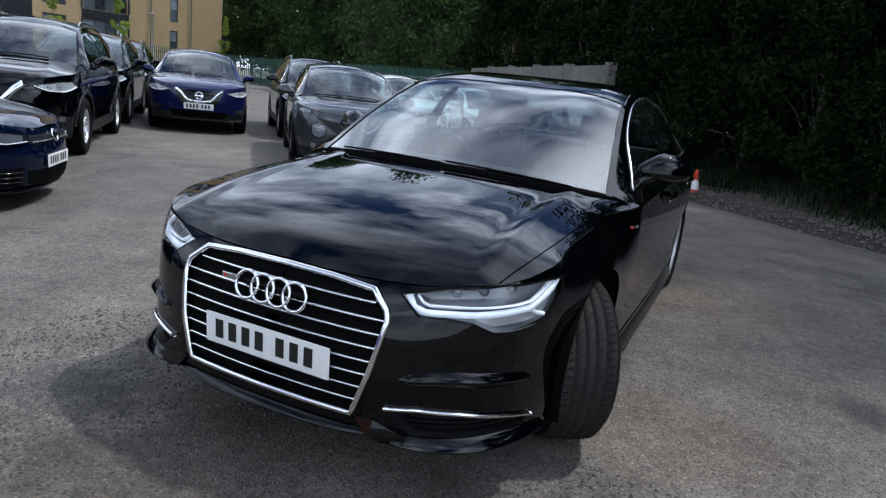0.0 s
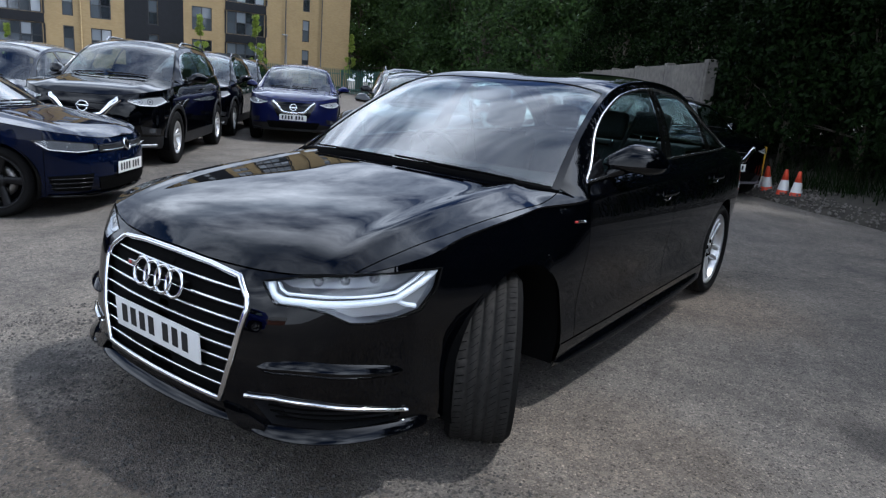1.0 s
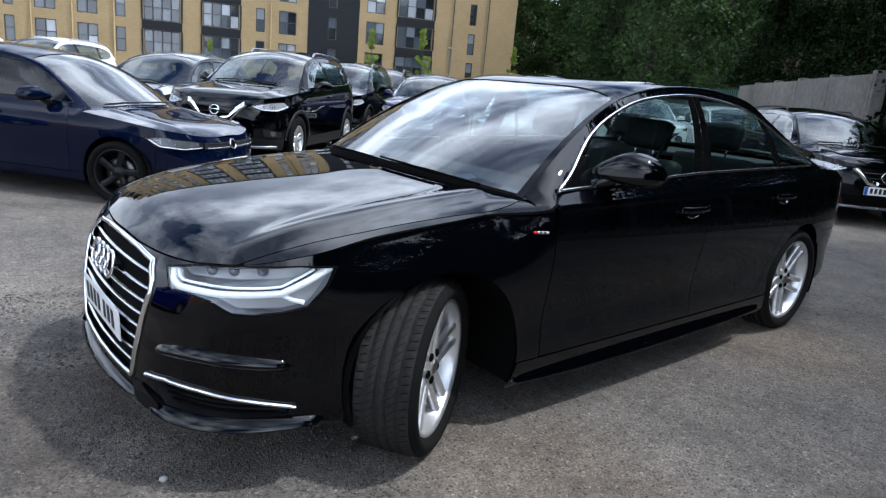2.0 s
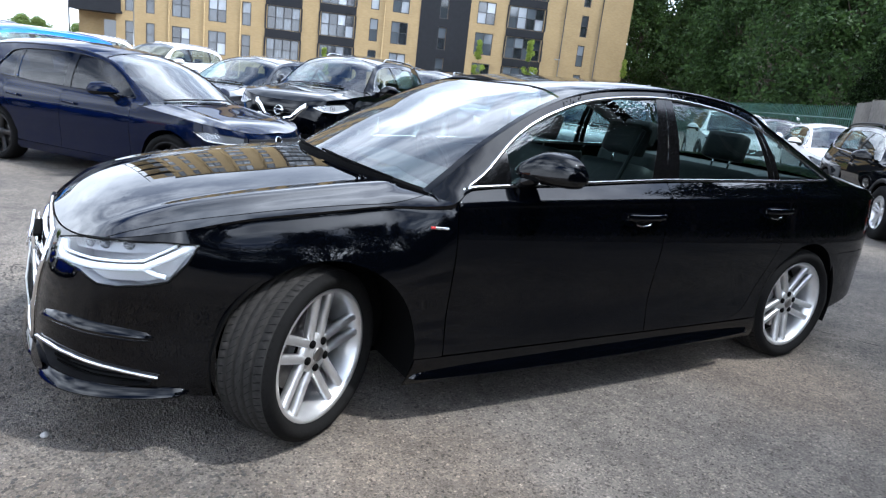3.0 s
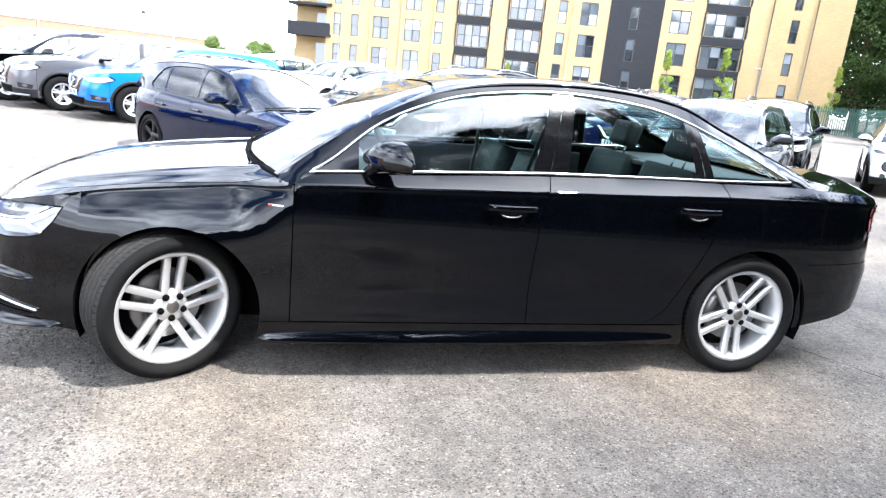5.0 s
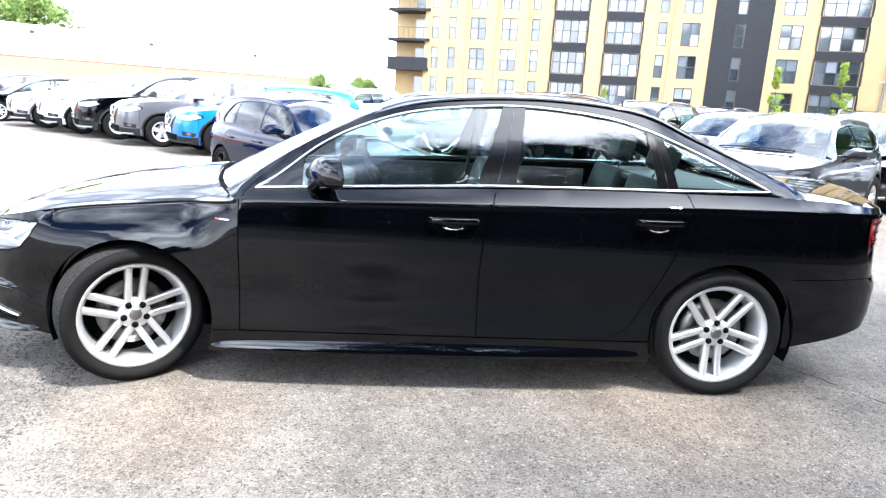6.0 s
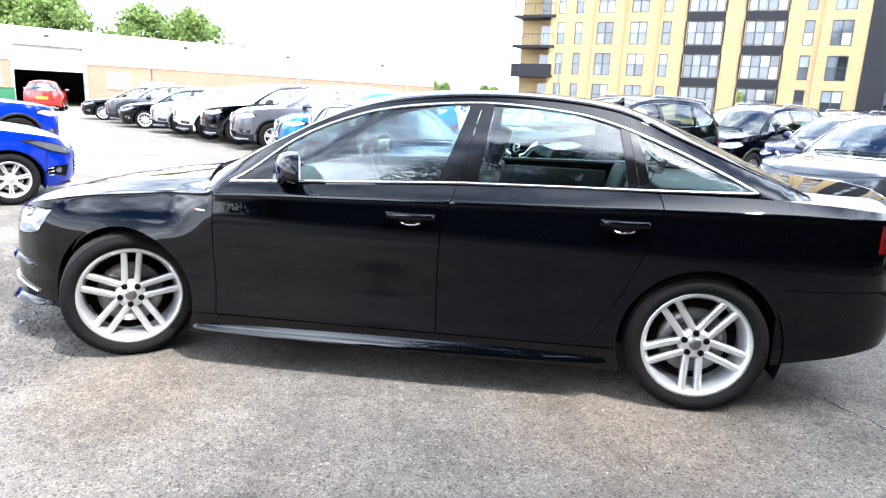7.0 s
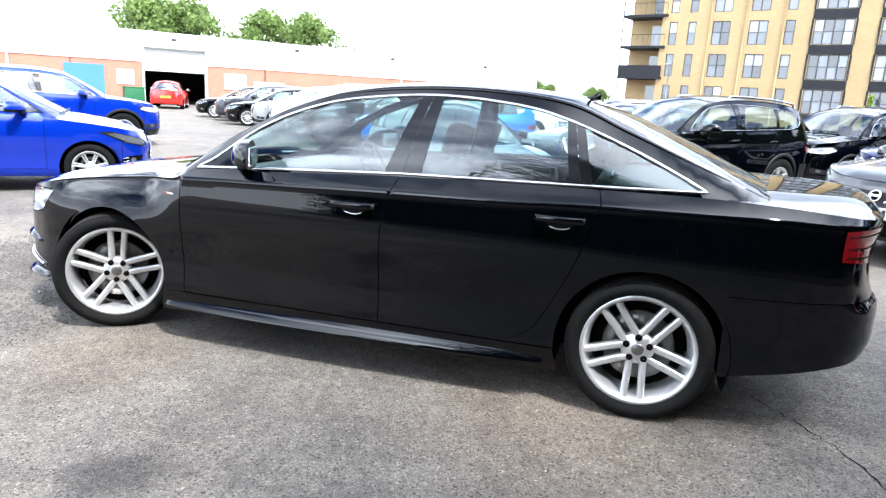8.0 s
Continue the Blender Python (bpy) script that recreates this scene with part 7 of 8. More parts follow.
def apartment_block():
    block = thing("apartment_block", "buff brick apartment block with dark framed windows and black bays", "building", FAC)
    u0, u1, depth = -6.3, 39.6, 14.0
    holes = []
    for a, b, kind in COLUMNS:
        for k in range(FLOORS):
            z = SILL0 + k * STOREY
            if z + WIN_H > TOP:
                continue
            holes.append((a, b, z, z + WIN_H, kind))
    quads = [[(a, z0), (b, z0), (b, z1), (a, z1)] for a, b, z0, z1, _ in holes]
    q, f = fill([(u0, 0), (u1, 0), (u1, TOP), (u0, TOP)], quads, 3.0)
    front = np.stack([q[:, 0], 0 * q[:, 0], q[:, 1]], 1), f
    rev = []
    for a, b, z0, z1, _ in holes:
        v = np.array([(a, 0, z0), (b, 0, z0), (b, 0, z1), (a, 0, z1), (a, 0.2, z0), (b, 0.2, z0), (b, 0.2, z1), (a, 0.2, z1)])
        rev.append((v, [(0, 1, 5, 4), (1, 2, 6, 5), (2, 3, 7, 6), (3, 0, 4, 7)]))
    sides = np.array([(u0, 0, 0), (u0, depth, 0), (u1, depth, 0), (u1, 0, 0), (u0, 0, TOP), (u0, depth, TOP), (u1, depth, TOP), (u1, 0, TOP)]), [(0, 4, 5, 1), (1, 5, 6, 2), (2, 6, 7, 3)]
    part("wall", join(front, sides, *rev), "buff_brick", block, smooth=False)
    part("roof", box(u1 - u0 + 0.3, depth + 0.3, 0.25, ((u0 + u1) / 2, depth / 2, TOP + 0.12)), "dark_cladding", block, smooth=False)
    part("rooms_behind", box(u1 - u0 - 0.4, 0.1, TOP - 0.5, ((u0 + u1) / 2, 1.2, TOP / 2)), "curtain", block, smooth=False)
    # dark strips of cladding: the stair tower and the spandrels of the bays
    tower = [(19.3, 0), (23.9, 0), (23.9, TOP), (19.3, TOP)]
    th = [[(a, z0), (b, z0), (b, z1), (a, z1)] for a, b, z0, z1, kd in holes if a == 21.1]
    q, f = fill(tower, th, 3.0)
    part("stair_tower_cladding", (np.stack([q[:, 0], 0 * q[:, 0] - 0.03, q[:, 1]], 1), f), "dark_cladding", block, smooth=False)
    shape = {}
    for a, b, z0, z1, kind in holes:
        key = (round(b - a, 2), kind)
        if key not in shape:
            w = new("window")
            w.parent, w.matrix_basis = block, Matrix.Translation((a, 0.10, z0))
            window_unit(w, b - a, WIN_H, kind, False)
            shape[key] = w
        else:
            copy_thing(shape[key], Matrix.Translation((a, 0.10, z0)))
        if kind == "bay":
            part("spandrel", box(b - a + 0.3, 0.05, STOREY - WIN_H - 0.04, ((a + b) / 2, -0.022, z0 - (STOREY - WIN_H) / 2)), "dark_cladding", block, smooth=False)
            for e in (a - 0.13, b + 0.13):
                part("bay_post", box(0.14, 0.06, WIN_H + 0.02, (e, -0.022, (z0 + z1) / 2)), "dark_cladding", block, smooth=False)
            for e in (a - 0.15, b + 0.15):
                part("bay_guard", tube([(e, -0.28, z0 + 0.05), (e, -0.28, z0 + 0.95)], 0.025), "frame_grey", block)
    # drainpipes
    for u in (-2.1, 0.75, 3.75, 16.1, 33.0, 36.6):
        part("drainpipe", tube([(u, -0.08, 0), (u, -0.08, TOP)], 0.05, 8), "frame_grey" if u > 30 else "buff_brick", block)
    # corner balconies, slab and rail
    for k in range(1, FLOORS):
        z = SILL0 - 0.20 + k * STOREY
        bal = new("balcony")
        bal.parent = block
        part("slab", box(4.1, 2.6, 0.22, (-7.85, 1.0, z)), "dark_cladding", bal, smooth=False)
        if k == 1:
            part("parapet", box(4.0, 0.06, 1.0, (-7.85, -0.25, z + 0.6)), "dark_cladding", bal, smooth=False)
            part("parapet", box(0.06, 2.5, 1.0, (-9.85, 1.0, z + 0.6)), "dark_cladding", bal, smooth=False)
        else:
            bars = [tube([(-9.85, -0.25, z + 1.1), (-5.85, -0.25, z + 1.1)], 0.03), tube([(-9.85, -0.25, z + 1.1), (-9.85, 2.2, z + 1.1)], 0.03)]
            bars += [tube([(-9.85 + q * 0.5, -0.25, z + 0.1), (-9.85 + q * 0.5, -0.25, z + 1.1)], 0.015, 4) for q in range(9)]
            part("railing", join(*bars), "frame_grey", bal)
    part("balcony_post", tube([(-9.85, -0.25, 0), (-9.85, -0.25, TOP)], 0.06, 8), "dark_cladding", block)
    part("corner_wing", box(4.0, 12.0, TOP, (-5.9 - 2.0, 8.2, TOP / 2)), "buff_brick", block, smooth=False)
    for k in range(FLOORS):
        z = SILL0 + k * STOREY
        part("balcony_door", box(1.1, 0.08, 2.0, (-7.3, 2.16, z + 0.9)), "window_pane", block, smooth=False)
    part("car_park_skirt", box(u1 - u0, 0.05, 0.5, ((u0 + u1) / 2, -0.03, 0.25)), "dark_cladding", block, smooth=False)


apartment_block()

# ---- warehouse with the workshop door ----
WH = Matrix.Translation((28.35, -33.7, 0)) @ Matrix.Rotation(math.atan2(0.77, 0.64), 4, "Z")


def warehouse():
    wh = thing("warehouse", "long red brick warehouse, white cladding, roller shutter half open", "building", WH)
    dw, dh, band_z, top = 1.95, 3.65, 2.65, 4.55
    a, b = -31.2, 42.0
    low = [[(a, 0), (-dw, 0), (-dw, band_z), (a, band_z)], [(dw, 0), (b, 0), (b, band_z), (dw, band_z)]]
    for pl in low:
        q, f = fill(pl, [], 3.0)
        part("brick_wall", (np.stack([q[:, 0], 0 * q[:, 0], q[:, 1]], 1), f), "red_brick", wh, smooth=False)
    part("cladding", box(b - dw, 0.12, top - band_z, ((b + dw) / 2, 0.0, (top + band_z) / 2)), "white_cladding", wh, smooth=False)
    part("cladding", box(-dw - a, 0.12, top - band_z, ((a - dw) / 2, 0.0, (top + band_z) / 2)), "white_cladding", wh, smooth=False)
    part("cladding", box(2 * dw, 0.12, top - dh, (0, 0.0, (top + dh) / 2)), "white_cladding", wh, smooth=False)
    roof = np.array([(a, 0.05, top), (b, 0.05, top), (b, -9, top + 0.55), (a, -9, top + 0.55), (b, -18, top), (a, -18, top)])
    part("roof", (roof, [(1, 0, 3, 2), (2, 3, 5, 4)]), "white_cladding", wh, smooth=False)
    part("end_wall", box(0.2, 18, top, (b, -9, top / 2)), "red_brick", wh, smooth=False)
    part("end_wall", box(0.2, 18, top, (a, -9, top / 2)), "red_brick", wh, smooth=False)
    for e in (-dw, dw):
        part("door_jamb", box(0.14, 0.3, dh, (e, 0.02, dh / 2)), "shutter", wh, smooth=False)
    part("door_head", box(2 * dw + 0.2, 0.3, 0.2, (0, 0.02, dh)), "shutter", wh, smooth=False)
    sh = new("roller_shutter")
    sh.parent = wh
    for k in range(13):
        part("slat", box(2 * dw - 0.1, 0.05, 0.105, (0, -0.06 - 0.006 * (k % 2), dh - 0.15 - 0.112 * k), 0.01), "shutter", sh, smooth=False)
    part("workshop_floor", box(12, 12, 0.02, (0, -6.1, 0.012)), "concrete", wh, smooth=False)
    part("workshop_wall", box(12, 0.1, top, (0, -12, top / 2)), "workshop_gloom", wh, smooth=False)
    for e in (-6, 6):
        part("workshop_wall", box(0.1, 12, top, (e, -6, top / 2)), "workshop_gloom", wh, smooth=False)
    for e, w, h in ((-3.9, 1.5, 1.7), (-6.3, 2.2, 1.0), (3.0, 1.0, 1.5)):
        part("wall_board", box(w, 0.04, h * 0.6, (e, 0.04, 1.2 + h * 0.3)), "white_cladding", wh, smooth=False)
    part("side_door", box(2.2, 0.08, 2.3, (5.3, 0.05, 1.15)), "blue_door", wh, smooth=False)
    for u in (9.2, -17, -28):
        part("drainpipe", tube([(u, 0.12, 0), (u, 0.12, top)], 0.06, 8), "white_cladding", wh)
    for u in (0.1, -8.2, -16.0, -25.0):
        lamp = new("flood_lamp")
        lamp.parent = wh
        part("lamp_arm", tube([(u, 0.06, 4.15), (u, 0.35, 4.2)], 0.02), "frame_grey", lamp)
        part("lamp_head", box(0.26, 0.16, 0.2, (u, 0.40, 4.1), 0.02), "frame_grey", lamp)


warehouse()
bin_m = WH @ Matrix.Translation((2.7, 0.9, 0))
skip = thing("waste_bin", "green wheeled waste bin beside the workshop door", "bin", bin_m)
part("bin_body", box(1.15, 0.85, 0.85, (0, 0, 0.57), 0.05), "green_bin", skip)
part("bin_lid", box(1.2, 0.9, 0.08, (0, 0, 1.03), 0.03), "green_bin", skip)
for wx in (-0.5, 0.5):
    for wy in (-0.3, 0.3):
        part("bin_wheel", moved(revolve([(0.02, -0.03), (0.1, -0.03), (0.1, 0.03), (0.02, 0.03)], 14), Matrix.Translation((wx, wy, 0.1))), "rubber", skip)


# ---- concrete wall, palisade fence, far blocks ----
def concrete_wall():
    a, b = Vector((-10.2, -1.8, 0)), Vector((-19.0, -8.7, 0))
    d = (b - a)
    n = 5
    ang = math.atan2(d.y, d.x)
    wall = tagged(new("wall_concrete"), "stained grey concrete panel wall", "wall", kind="structure")
    wall.matrix_basis = Matrix.Translation(a) @ Matrix.Rotation(ang, 4, "Z")
    L = d.length / n
    for k in range(n):
        part("panel", box(L - 0.02, 0.14, 2.2, (L * (k + 0.5), 0, 1.1 + 0.012 * (k % 2)), 0.015), "concrete", wall)
        part("pier", box(0.2, 0.2, 2.26, (L * k, -0.04, 1.13), 0.015), "concrete", wall)


concrete_wall()


def palisade(points, name="palisade_fence"):
    """Green steel pales with split tops on two rails."""
    fence = thing(name, "green steel palisade fence with pointed pales", "fence")
    shapes, pale = [], None
    for seg, (p, q) in enumerate(zip(points[:-1], points[1:])):
        p, q = np.array(p, float), np.array(q, float)
        L = np.linalg.norm(q - p)
        e = (q - p) / L
        nrm = np.array((-e[1], e[0]))
        for k in range(int(L / 0.155)):
            c = p + e * (k * 0.155)
            h = 2.12
            w = 0.034
            prof = [(-w, 0.05), (w, 0.05), (w, h - 0.12), (0.012, h), (-0.012, h), (-w, h - 0.12)]
            if seg < 2:
                if pale is None:
                    v = [(s, o, z) for o in (0.0, 0.012) for s, z in prof]
                    pale = mesh_of("pale", np.array(v), [tuple(range(6)), tuple(range(11, 5, -1))] + [(i, 6 + i, 6 + (i + 1) % 6, (i + 1) % 6) for i in range(6)], smooth=False)
                part("pale", pale, "fence_green", fence, m=Matrix.Translation((c[0], c[1], 0)) @ Matrix.Rotation(math.atan2(e[1], e[0]), 4, "Z"))
                continue
            v = [(c[0] + e[0] * s + nrm[0] * o, c[1] + e[1] * s + nrm[1] * o, z) for o in (0.0, 0.012) for s, z in prof]
            shapes.append((np.array(v), [tuple(range(6)), tuple(range(11, 5, -1))] + [(i, 6 + i, 6 + (i + 1) % 6, (i + 1) % 6) for i in range(6)]))
        for z in (0.45, 1.7):
            part("rail", tube([(*p, z), (*q, z)], 0.03, 4), "fence_green", fence, smooth=False)
        for k in range(int(L / 2.75) + 1):
            c = p + e * (k * 2.75)
            part("post", box(0.09, 0.09, 2.05, (c[0] - nrm[0] * 0.06, c[1] - nrm[1] * 0.06, 1.025)), "fence_green", fence, smooth=False)
    tagged(part("far_railing", join(*shapes), "fence_green", fence, smooth=False), kind="stuff")


palisade([(-19.2, -8.9), (-31, -24), (-40, -38), (-33, -46.5)])

for x, y, w, d, h, lab in ((62, -210, 26, 14, 13, "far pale office block beyond the warehouse"), (30, -230, 16, 12, 9, "far low pale block on the horizon"), (88, -190, 30, 12, 8, "far low pale block on the skyline")):
    fb = thing("distant_block", lab, "building", Matrix.Translation((x, y, 0)) @ Matrix.Rotation(0.2, 4, "Z"))
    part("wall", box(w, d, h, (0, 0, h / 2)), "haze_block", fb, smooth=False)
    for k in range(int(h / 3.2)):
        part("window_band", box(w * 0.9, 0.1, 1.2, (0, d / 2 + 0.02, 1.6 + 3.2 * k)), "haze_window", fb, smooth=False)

def street_lamp(x, y, h):
    lp = thing("street_lamp", "slim grey street lamp by the apartment block", "lamp", Matrix.Translation((x, y, 0)))
    part("pole", tube([(0, 0, 0), (0, 0, h)], 0.06, 8, taper=[1, 0.6]), "lamp_post", lp)
    part("lamp_head", box(0.5, 0.2, 0.1, (0.2, 0, h), 0.03), "lamp_post", lp)


p1 = FAC @ Vector((-3.9, -4.0, 0))
street_lamp(p1.x, p1.y, 5.2)
p1 = FAC @ Vector((31.6, -4.0, 0))
street_lamp(p1.x, p1.y, 4.6)

# ---- trees, bank and undergrowth ----
random.seed(5)


def leaf_mesh(name, seeds, size, mat, rng, squash=1.0):
    """Many small bent leaves; seeds: (centre, radius, count)."""
    vs, fs = [], []
    k = 0
    for c, r, n in seeds:
        u = rng.normal(size=(n, 3))
        u /= np.linalg.norm(u, axis=1)[:, None]
        rad = r * rng.random(n) ** 0.45
        pos = np.array(c) + u * rad[:, None] * (1, 1, squash)
        d = rng.normal(size=(n, 3)) + u * 0.5
        d[:, 2] -= 0.25
        d /= np.linalg.norm(d, axis=1)[:, None]
        w = np.cross(d, rng.normal(size=(n, 3)))
        w /= np.linalg.norm(w, axis=1)[:, None]
        nn = np.cross(d, w)
        s = size * rng.uniform(0.6, 1.3, n)[:, None]
        quad = np.stack([pos - d * s * 0.5, pos + w * s * 0.32 + nn * s * 0.10, pos + d * s * 0.55, pos - w * s * 0.32 + nn * s * 0.10], 1).reshape(-1, 3)
        vs.append(quad)
        i = np.arange(n)[:, None] * 4 + k
        fs.append(np.hstack([np.hstack([i, i + 1, i + 2]), np.hstack([i, i + 2, i + 3])]).reshape(-1, 3))
        k += 4 * n
    return np.vstack(vs), np.vstack(fs)


def tree(name, label, h, crown_r, crown_z, leaves, size, mat, seed, clumps=40, squash=1.0, trunk_r=0.16, dome=False):
    rng = np.random.default_rng(seed)
    t = thing(name, label, "tree")
    bend = rng.normal(size=2) * 0.05 * h
    n = 9
    line = [(bend[0] * (i / n) ** 2, bend[1] * (i / n) ** 2, h * 0.92 * i / n) for i in range(n + 1)]
    seeds, limbs = [], []
    for k in range(clumps):
        a, z = rng.random() * 6.283, crown_z + (h - crown_z) * rng.random() ** 0.9
        q = (z - crown_z) / max(h - crown_z, 0.1)
        rr = crown_r * (0.35 + 0.65 * math.sin(min(q * 1.15 + 0.25, 1.0) * math.pi) ** 0.7) * rng.uniform(0.35, 1.0)
        if dome:
            rr = crown_r * math.sqrt(max(1 - max(q * 1.55 - 0.55, 0) ** 2, 0)) * rng.random() ** 0.45 * 0.85
        c = (bend[0] * q + rr * math.cos(a), bend[1] * q + rr * math.sin(a), z)
        seeds.append((c, crown_r * rng.uniform(0.20, 0.36), int(leaves / clumps * rng.uniform(0.6, 1.4))))
        if k % 2 == 0:
            z0 = max(h * 0.2, z - crown_r * 0.7)
            i = z0 / (h * 0.92)
            limbs.append(tube([(bend[0] * i * i, bend[1] * i * i, z0), ((bend[0] * i * i + c[0]) / 2, (bend[1] * i * i + c[1]) / 2, z0 + (z - z0) * 0.65), c], trunk_r * 0.3, 5, taper=[1, 0.7, 0.25]))
    part("trunk", join(tube(line, trunk_r, 9, taper=[1.25 - 1.1 * i / n for i in range(n + 1)]), *limbs), "bark", t, "bark-covered trunk with limbs")
    part("crown", leaf_mesh("crown", seeds, size, mat, rng, squash), mat, t, smooth=False)
    return t


def verge(u, v):
    """A place along the edge of the car park: u metres along it, v metres out behind it."""
    e, n = np.array((0.66, 0.75)), np.array((-0.75, 0.66))
    p = np.array((-7.1, 0.85)) + e * u + n * v
    return p


def bank():
    rng = np.random.default_rng(4)
    us, vs = np.linspace(-5.0, 34, 120), np.r_[np.linspace(0, 1.2, 9), np.linspace(1.6, 16, 16)]
    pts = []
    for u in us:
        for v in vs:
            p = verge(u, v)
            z = np.interp(v, [0, 0.25, 0.7, 1.2, 4, 16], [-0.03, 0.10, 0.20, 0.24, 0.9, 2.2])
            z += 0.05 * noise.noise((u * 1.7, v * 2.1, 0)) * min(1, v * 3) + 0.14 * noise.noise((u * 0.5, v * 0.6, 3)) * min(1, v)
            pts.append((p[0] + 0.12 * noise.noise((u * 1.3, 0, 7)), p[1], z))
    tagged(part("ground_bank", (np.array(pts), turned(grid_faces(len(us), len(vs)))), "soil"), "dark earth bank under the trees", "ground", kind="structure")
    # loose stones along its foot
    shapes = []
    for k in range(1700):
        u, v = rng.uniform(-2.0, 8.0), abs(rng.normal(0.30, 0.24))
        p = verge(u, v)
        r = rng.uniform(0.008, 0.032)
        z = np.interp(v, [0, 0.25, 0.7, 1.2], [0.0, 0.12, 0.21, 0.25])
        q = np.array([(1, 0, 0), (-1, 0, 0), (0, 1, 0), (0, -1, 0), (0, 0, 0.8), (0, 0, -0.8)]) * rng.uniform(0.6, 1.2, (6, 3)) * r
        a = rng.random() * 6.28
        R = np.array([(math.cos(a), -math.sin(a), 0), (math.sin(a), math.cos(a), 0), (0, 0, 1)])
        shapes.append((q @ R.T + (p[0], p[1], z + r * 0.2), [(0, 2, 4), (2, 1, 4), (1, 3, 4), (3, 0, 4), (2, 0, 5), (1, 2, 5), (3, 1, 5), (0, 3, 5)]))
    tagged(part("loose_stones", join(*shapes), "gravel", smooth=False), "loose pale stones along the foot of the bank", "stones", kind="stuff")
    # grass and weeds
    vs2, fs2, k = [], [], 0
    for _ in range(9000):
        u, v = rng.uniform(-3, 12), rng.uniform(0.55, 4.5)
        p = verge(u, v)
        z = np.interp(v, [0, 0.25, 0.7, 1.2, 4, 16], [-0.03, 0.10, 0.20, 0.24, 0.9, 2.2])
        h, a = rng.uniform(0.10, 0.42), rng.random() * 6.28
        w = rng.uniform(0.006, 0.014)
        l = rng.normal(size=2) * h * 0.35
        vs2 += [(p[0] - w * math.cos(a), p[1] - w * math.sin(a), z - 0.05), (p[0] + w * math.cos(a), p[1] + w * math.sin(a), z - 0.05), (p[0] + l[0], p[1] + l[1], z + h)]
        fs2.append((k, k + 1, k + 2))
        k += 3
    tagged(part("rough_grass", (np.array(vs2), fs2), "leaf_shaded", smooth=False), "rough grass and weeds on the bank", "grass", kind="stuff")


bank()

# shrubs and wood wear the leaves with shade in their colour
SHRUB = [tree("shrub", "dense green shrub on the bank, leaves darkened for shade", 3.0, 1.5, 0.35, 9000, 0.10, "leaf_shaded", 11 + k, 44, 0.9, 0.05) for k in range(2)]
WOOD = [tree("broadleaf_tree", "broadleaf tree with a dense green crown darkened for shade", 9.5, 3.1, 1.8, 8500, 0.22, "leaf_shaded", 21 + k, 70, 0.9, 0.17) for k in range(2)]
TALL = tree("broadleaf_tree", "tall broadleaf tree overhanging the edge of the tarmac", 11.0, 3.4, 3.0, 16000, 0.145, "leaf_shaded", 27, 80, 0.85, 0.2)
BIG = [tree("tall_tree", "tall broadleaf tree with a full green crown", 15.0, 5.0, 1.6, 15000, 0.33, "leaf_mid", 31 + k, 100, 0.85, 0.30) for k in range(2)]
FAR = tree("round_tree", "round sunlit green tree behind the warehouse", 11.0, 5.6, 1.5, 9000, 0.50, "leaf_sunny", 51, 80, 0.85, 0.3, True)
YOUNG = tree("young_tree", "young yellow-green street tree", 5.2, 0.75, 1.2, 1500, 0.16, "leaf_light", 41, 26, 1.1, 0.05)


def plant(model, x, y, z=0.0, scale=1.0, turn=0.0):
    ob = copy_thing(model, Matrix.Translation((x, y, z)) @ Matrix.Rotation(turn, 4, "Z"))
    ob.scale = (scale, scale, scale * (0.9 + 0.2 * random.random()))
    return ob


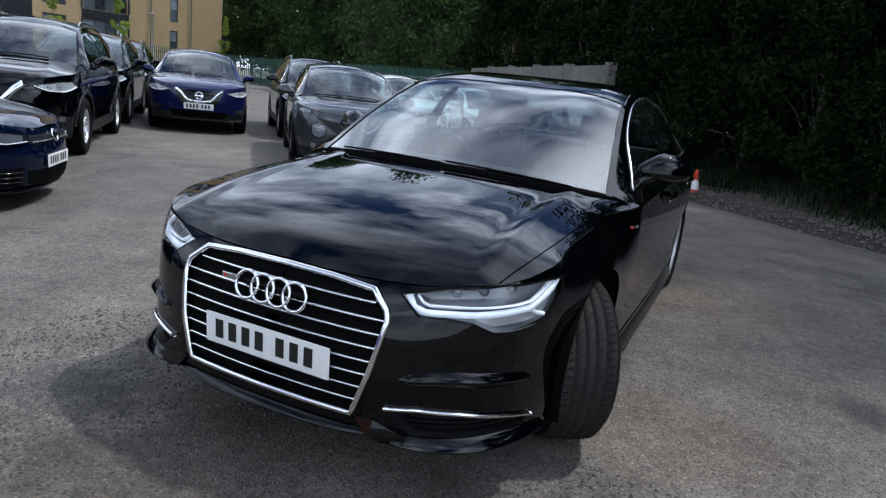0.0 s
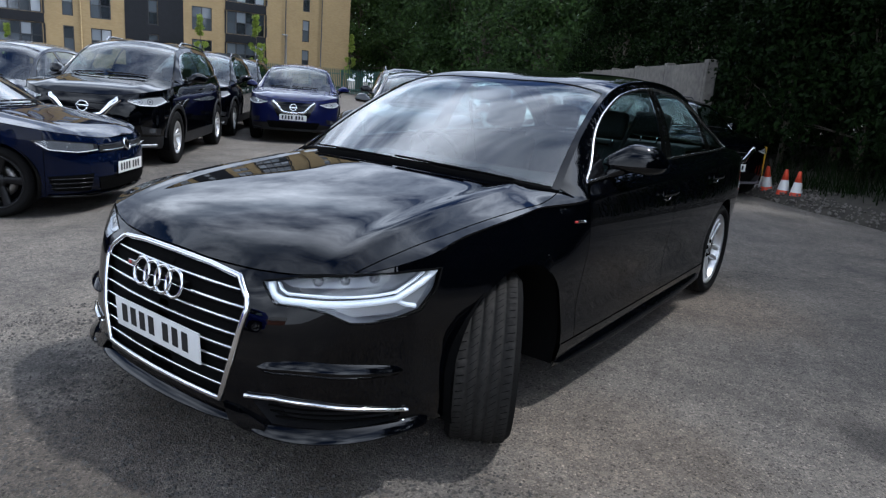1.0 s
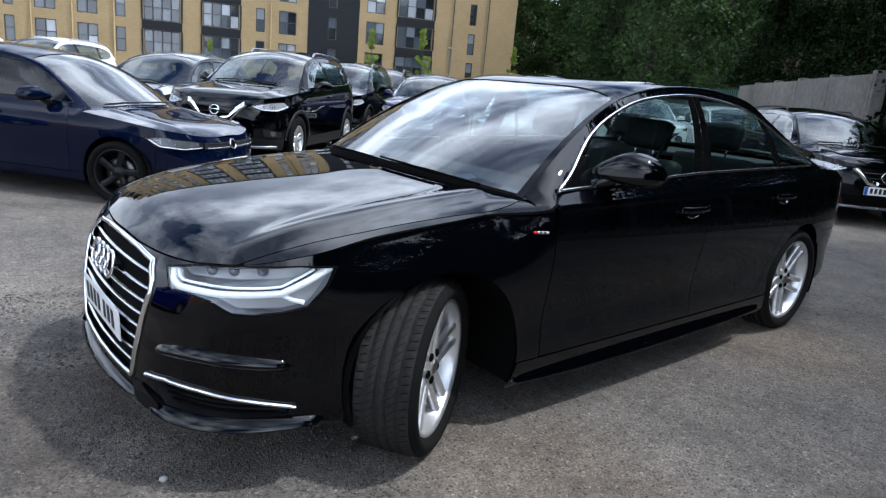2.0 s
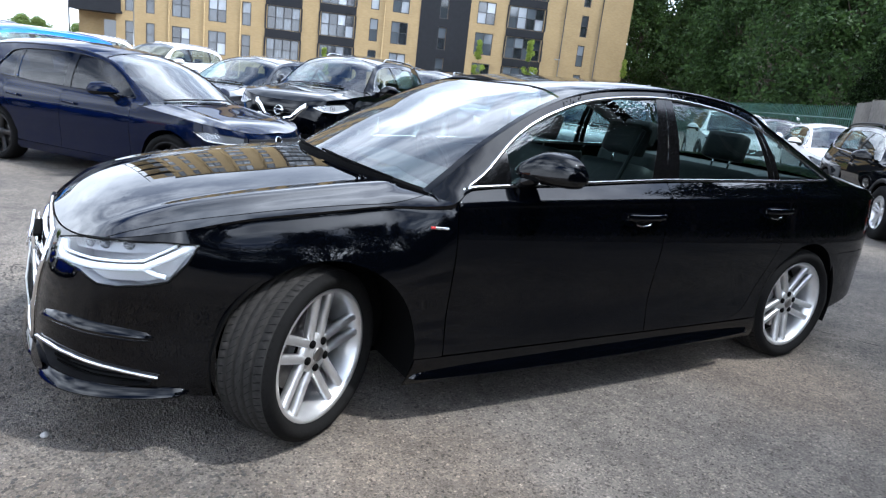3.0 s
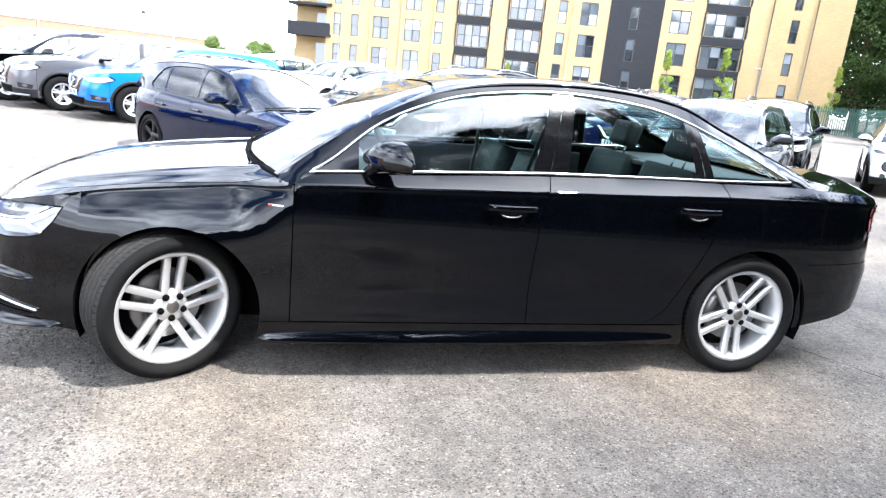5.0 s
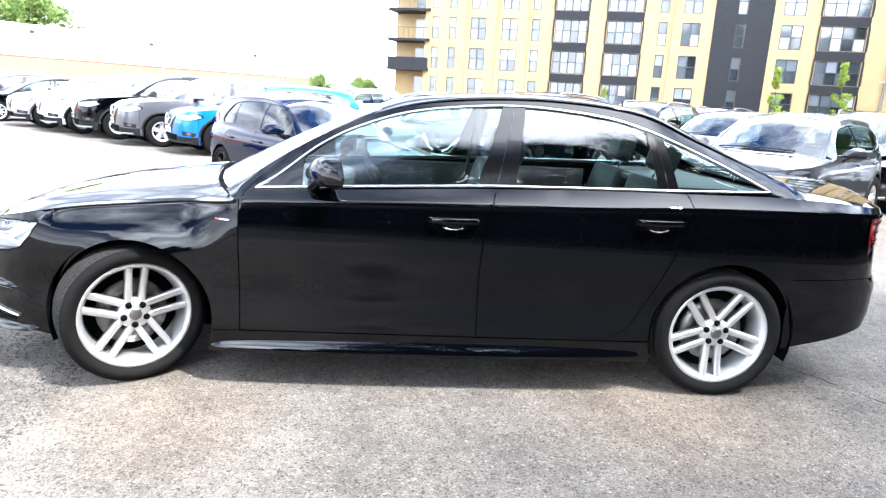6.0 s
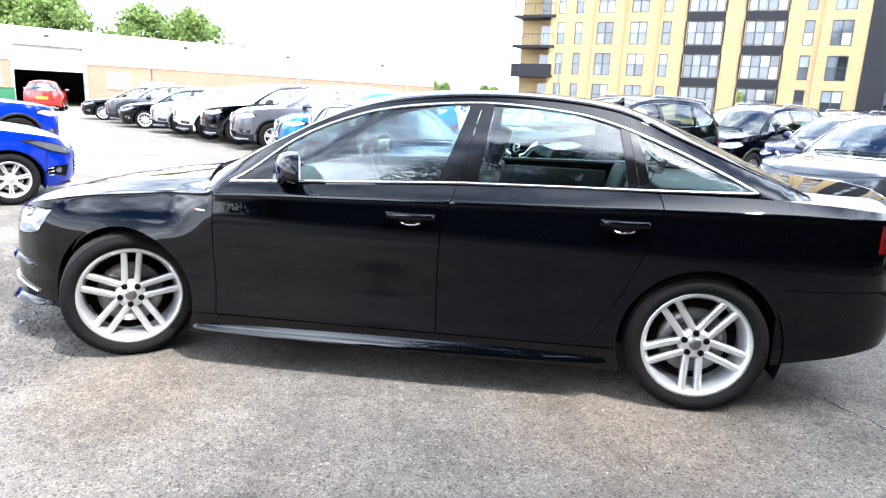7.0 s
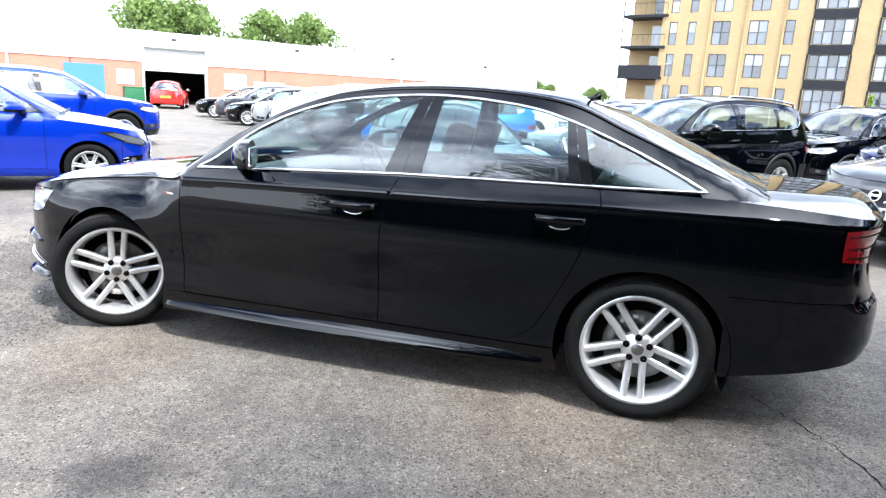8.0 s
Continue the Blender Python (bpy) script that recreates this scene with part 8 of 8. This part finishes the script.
def woods():
    rng = random.Random(8)
    k = 0
    u = -4.5
    while u < 30:
        p = verge(u, rng.uniform(1.7, 2.6))
        plant(SHRUB[rng.randrange(2)], p[0], p[1], 0.35, rng.uniform(0.75, 1.05), rng.random() * 6.28)
        if k % 2:
            p = verge(u + 0.7, rng.uniform(3.6, 4.6))
            plant(SHRUB[rng.randrange(2)], p[0], p[1], 0.8, rng.uniform(1.25, 1.5), rng.random() * 6.28)
        k += 1
        u += 1.45
    u = -1.0
    while u < 30:
        p = verge(u, 5.5 + rng.uniform(-0.5, 0.4))
        k = float(np.interp(u, [1, 2.5, 6, 9, 15, 19], [0.62, 1.0, 1.0, 0.9, 0.95, 0.42]))
        plant(TALL, p[0], p[1], 0.6, k * rng.uniform(1.22, 1.42), rng.random() * 6.28)
        u += 3.6
    for k in range(11):
        p = verge(-4 + 3.2 * k, 8.0 + rng.uniform(-0.4, 0.4))
        plant(SHRUB[k % 2], p[0], p[1], 1.0, rng.uniform(1.8, 2.2), rng.random() * 6.28)
    u = -5
    while u < 36:
        for v0, s0 in ((6.4, 0.9), (9.5, 1.15)):
            p = verge(u + rng.uniform(-0.8, 0.8), v0 + rng.uniform(-0.8, 0.8))
            k = float(np.interp(u, [1, 2.5, 6, 9, 15, 19], [0.75, 1.0, 1.0, 0.9, 0.8, 0.45]))
            plant(WOOD[rng.randrange(2)], p[0], p[1], 1.0, k * s0 * rng.uniform(0.9, 1.15), rng.random() * 6.28)
        u += 3.7
    for k in range(9):
        p = verge(-6 + 5.0 * k, 14.5 + rng.uniform(-1, 1))
        plant(BIG[rng.randrange(2)], p[0], p[1], 1.5, (0.8, 0.8, 0.9, 0.9, 0.9, 0.55, 0.5, 0.5, 0.5)[k] * rng.uniform(0.9, 1.1), rng.random() * 6.28)
    # behind the concrete wall and the fence
    a, e, n = np.array((-10.2, -1.8)), np.array((-0.787, -0.617)), np.array((-0.617, 0.787))
    for k in range(9):
        for v0, s0 in ((2.4, 0.55), (5.8, 0.72)):
            p = a + e * (k * 2.0 - 1) + n * (v0 + rng.uniform(-0.5, 0.5))
            plant(WOOD[rng.randrange(2)], p[0], p[1], 0.2, s0 * rng.uniform(0.9, 1.15), rng.random() * 6.28)
    for x, y, s in ((-27, -11, 0.62), (-32, -17, 0.75), (-38, -22, 0.9), (-43, -29, 0.95), (-49, -36, 1.0), (-55, -42, 1.05), (-60, -33, 1.1), (-50, -20, 1.1), (-40, -10, 1.0), (-31, -3, 0.7), (-62, -50, 1.1), (-53.5, -46.5, 1.0), (-56, -55, 1.05), (-61, -60, 1.15), (-65, -55, 1.15), (-24, -3, 0.6), (-36, -14, 0.9), (-45, -33.5, 0.8)):
        plant(BIG[rng.randrange(2)], x, y, 0, s * 1.12, rng.random() * 6.28)
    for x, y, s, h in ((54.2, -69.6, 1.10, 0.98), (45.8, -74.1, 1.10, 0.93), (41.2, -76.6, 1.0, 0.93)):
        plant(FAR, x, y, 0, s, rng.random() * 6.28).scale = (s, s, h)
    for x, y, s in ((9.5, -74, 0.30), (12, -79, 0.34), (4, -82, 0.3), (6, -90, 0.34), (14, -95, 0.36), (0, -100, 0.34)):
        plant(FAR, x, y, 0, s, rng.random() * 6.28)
    for u, off, s in ((11.0, -4.0, 0.62), (28.7, -5.0, 1.0), (37.2, -5.0, 0.9)):
        p = FAC @ Vector((u, off, 0))
        plant(YOUNG, p.x, p.y, 0, s, u)


woods()
SHRUB[0].matrix_basis = Matrix.Translation((*verge(2.0, 3.0), 0.5))
SHRUB[1].matrix_basis = Matrix.Translation((*verge(7.3, 3.0), 0.5))
WOOD[0].matrix_basis = Matrix.Translation((*verge(3.0, 13.0), 1.5))
WOOD[1].matrix_basis = Matrix.Translation((*verge(9.0, 13.0), 1.5))
TALL.matrix_basis = Matrix.Translation((*verge(-4.0, 5.2), 0.6))
BIG[0].matrix_basis = Matrix.Translation((-70, -45, 0))
BIG[1].matrix_basis = Matrix.Translation((-66, -25, 0))
FAR.matrix_basis = Matrix.Translation((58.8, -67.2, 0)) @ Matrix.Diagonal((1.16, 1.16, 1.03, 1))
YOUNG.matrix_basis = FAC @ Matrix.Translation((24.2, -5.0, 0))

# ---- traffic cones by the bank ----
def cone():
    c = thing("traffic_cone", "orange traffic cone with a white reflective sleeve", "cone", group="traffic cones")
    part("cone_base", box(0.30, 0.30, 0.035, (0, 0, 0.0175), 0.01), "cone_orange", c)
    prof = lambda z: 0.115 - 0.092 * z / 0.50
    part("cone_body", revolve([(prof(0.03), 0.03), (prof(0.16), 0.16), (prof(0.16) - 0.002, 0.161), (prof(0.34) - 0.002, 0.339), (prof(0.34), 0.34), (prof(0.49), 0.49), (0.018, 0.50), (0.012, 0.46)], 24, "z"), "cone_orange", c)
    part("sleeve", revolve([(prof(0.17) + 0.002, 0.17), (prof(0.33) + 0.002, 0.33)], 24, "z"), "cone_white", c)
    return c


c0 = cone()
c0.matrix_basis = Matrix.Translation((-7.95, 0.47, 0))
copy_thing(c0, Matrix.Translation((-8.08, 0.26, 0)) @ Matrix.Rotation(0.4, 4, "Z"))
copy_thing(c0, Matrix.Translation((-8.35, -0.02, 0)) @ Matrix.Rotation(0.9, 4, "Z") @ Matrix.Rotation(0.12, 4, "X"))
drum = thing("yellow_container", "upright yellow plastic container beside the cones", "container", Matrix.Translation((-8.55, -0.30, 0)))
part("container_body", box(0.16, 0.24, 0.62, (0, 0, 0.48), 0.03), "yellow_plastic", drum)
part("container_foot", box(0.18, 0.26, 0.30, (0.02, 0.02, 0.15), 0.02), "cone_white", drum)
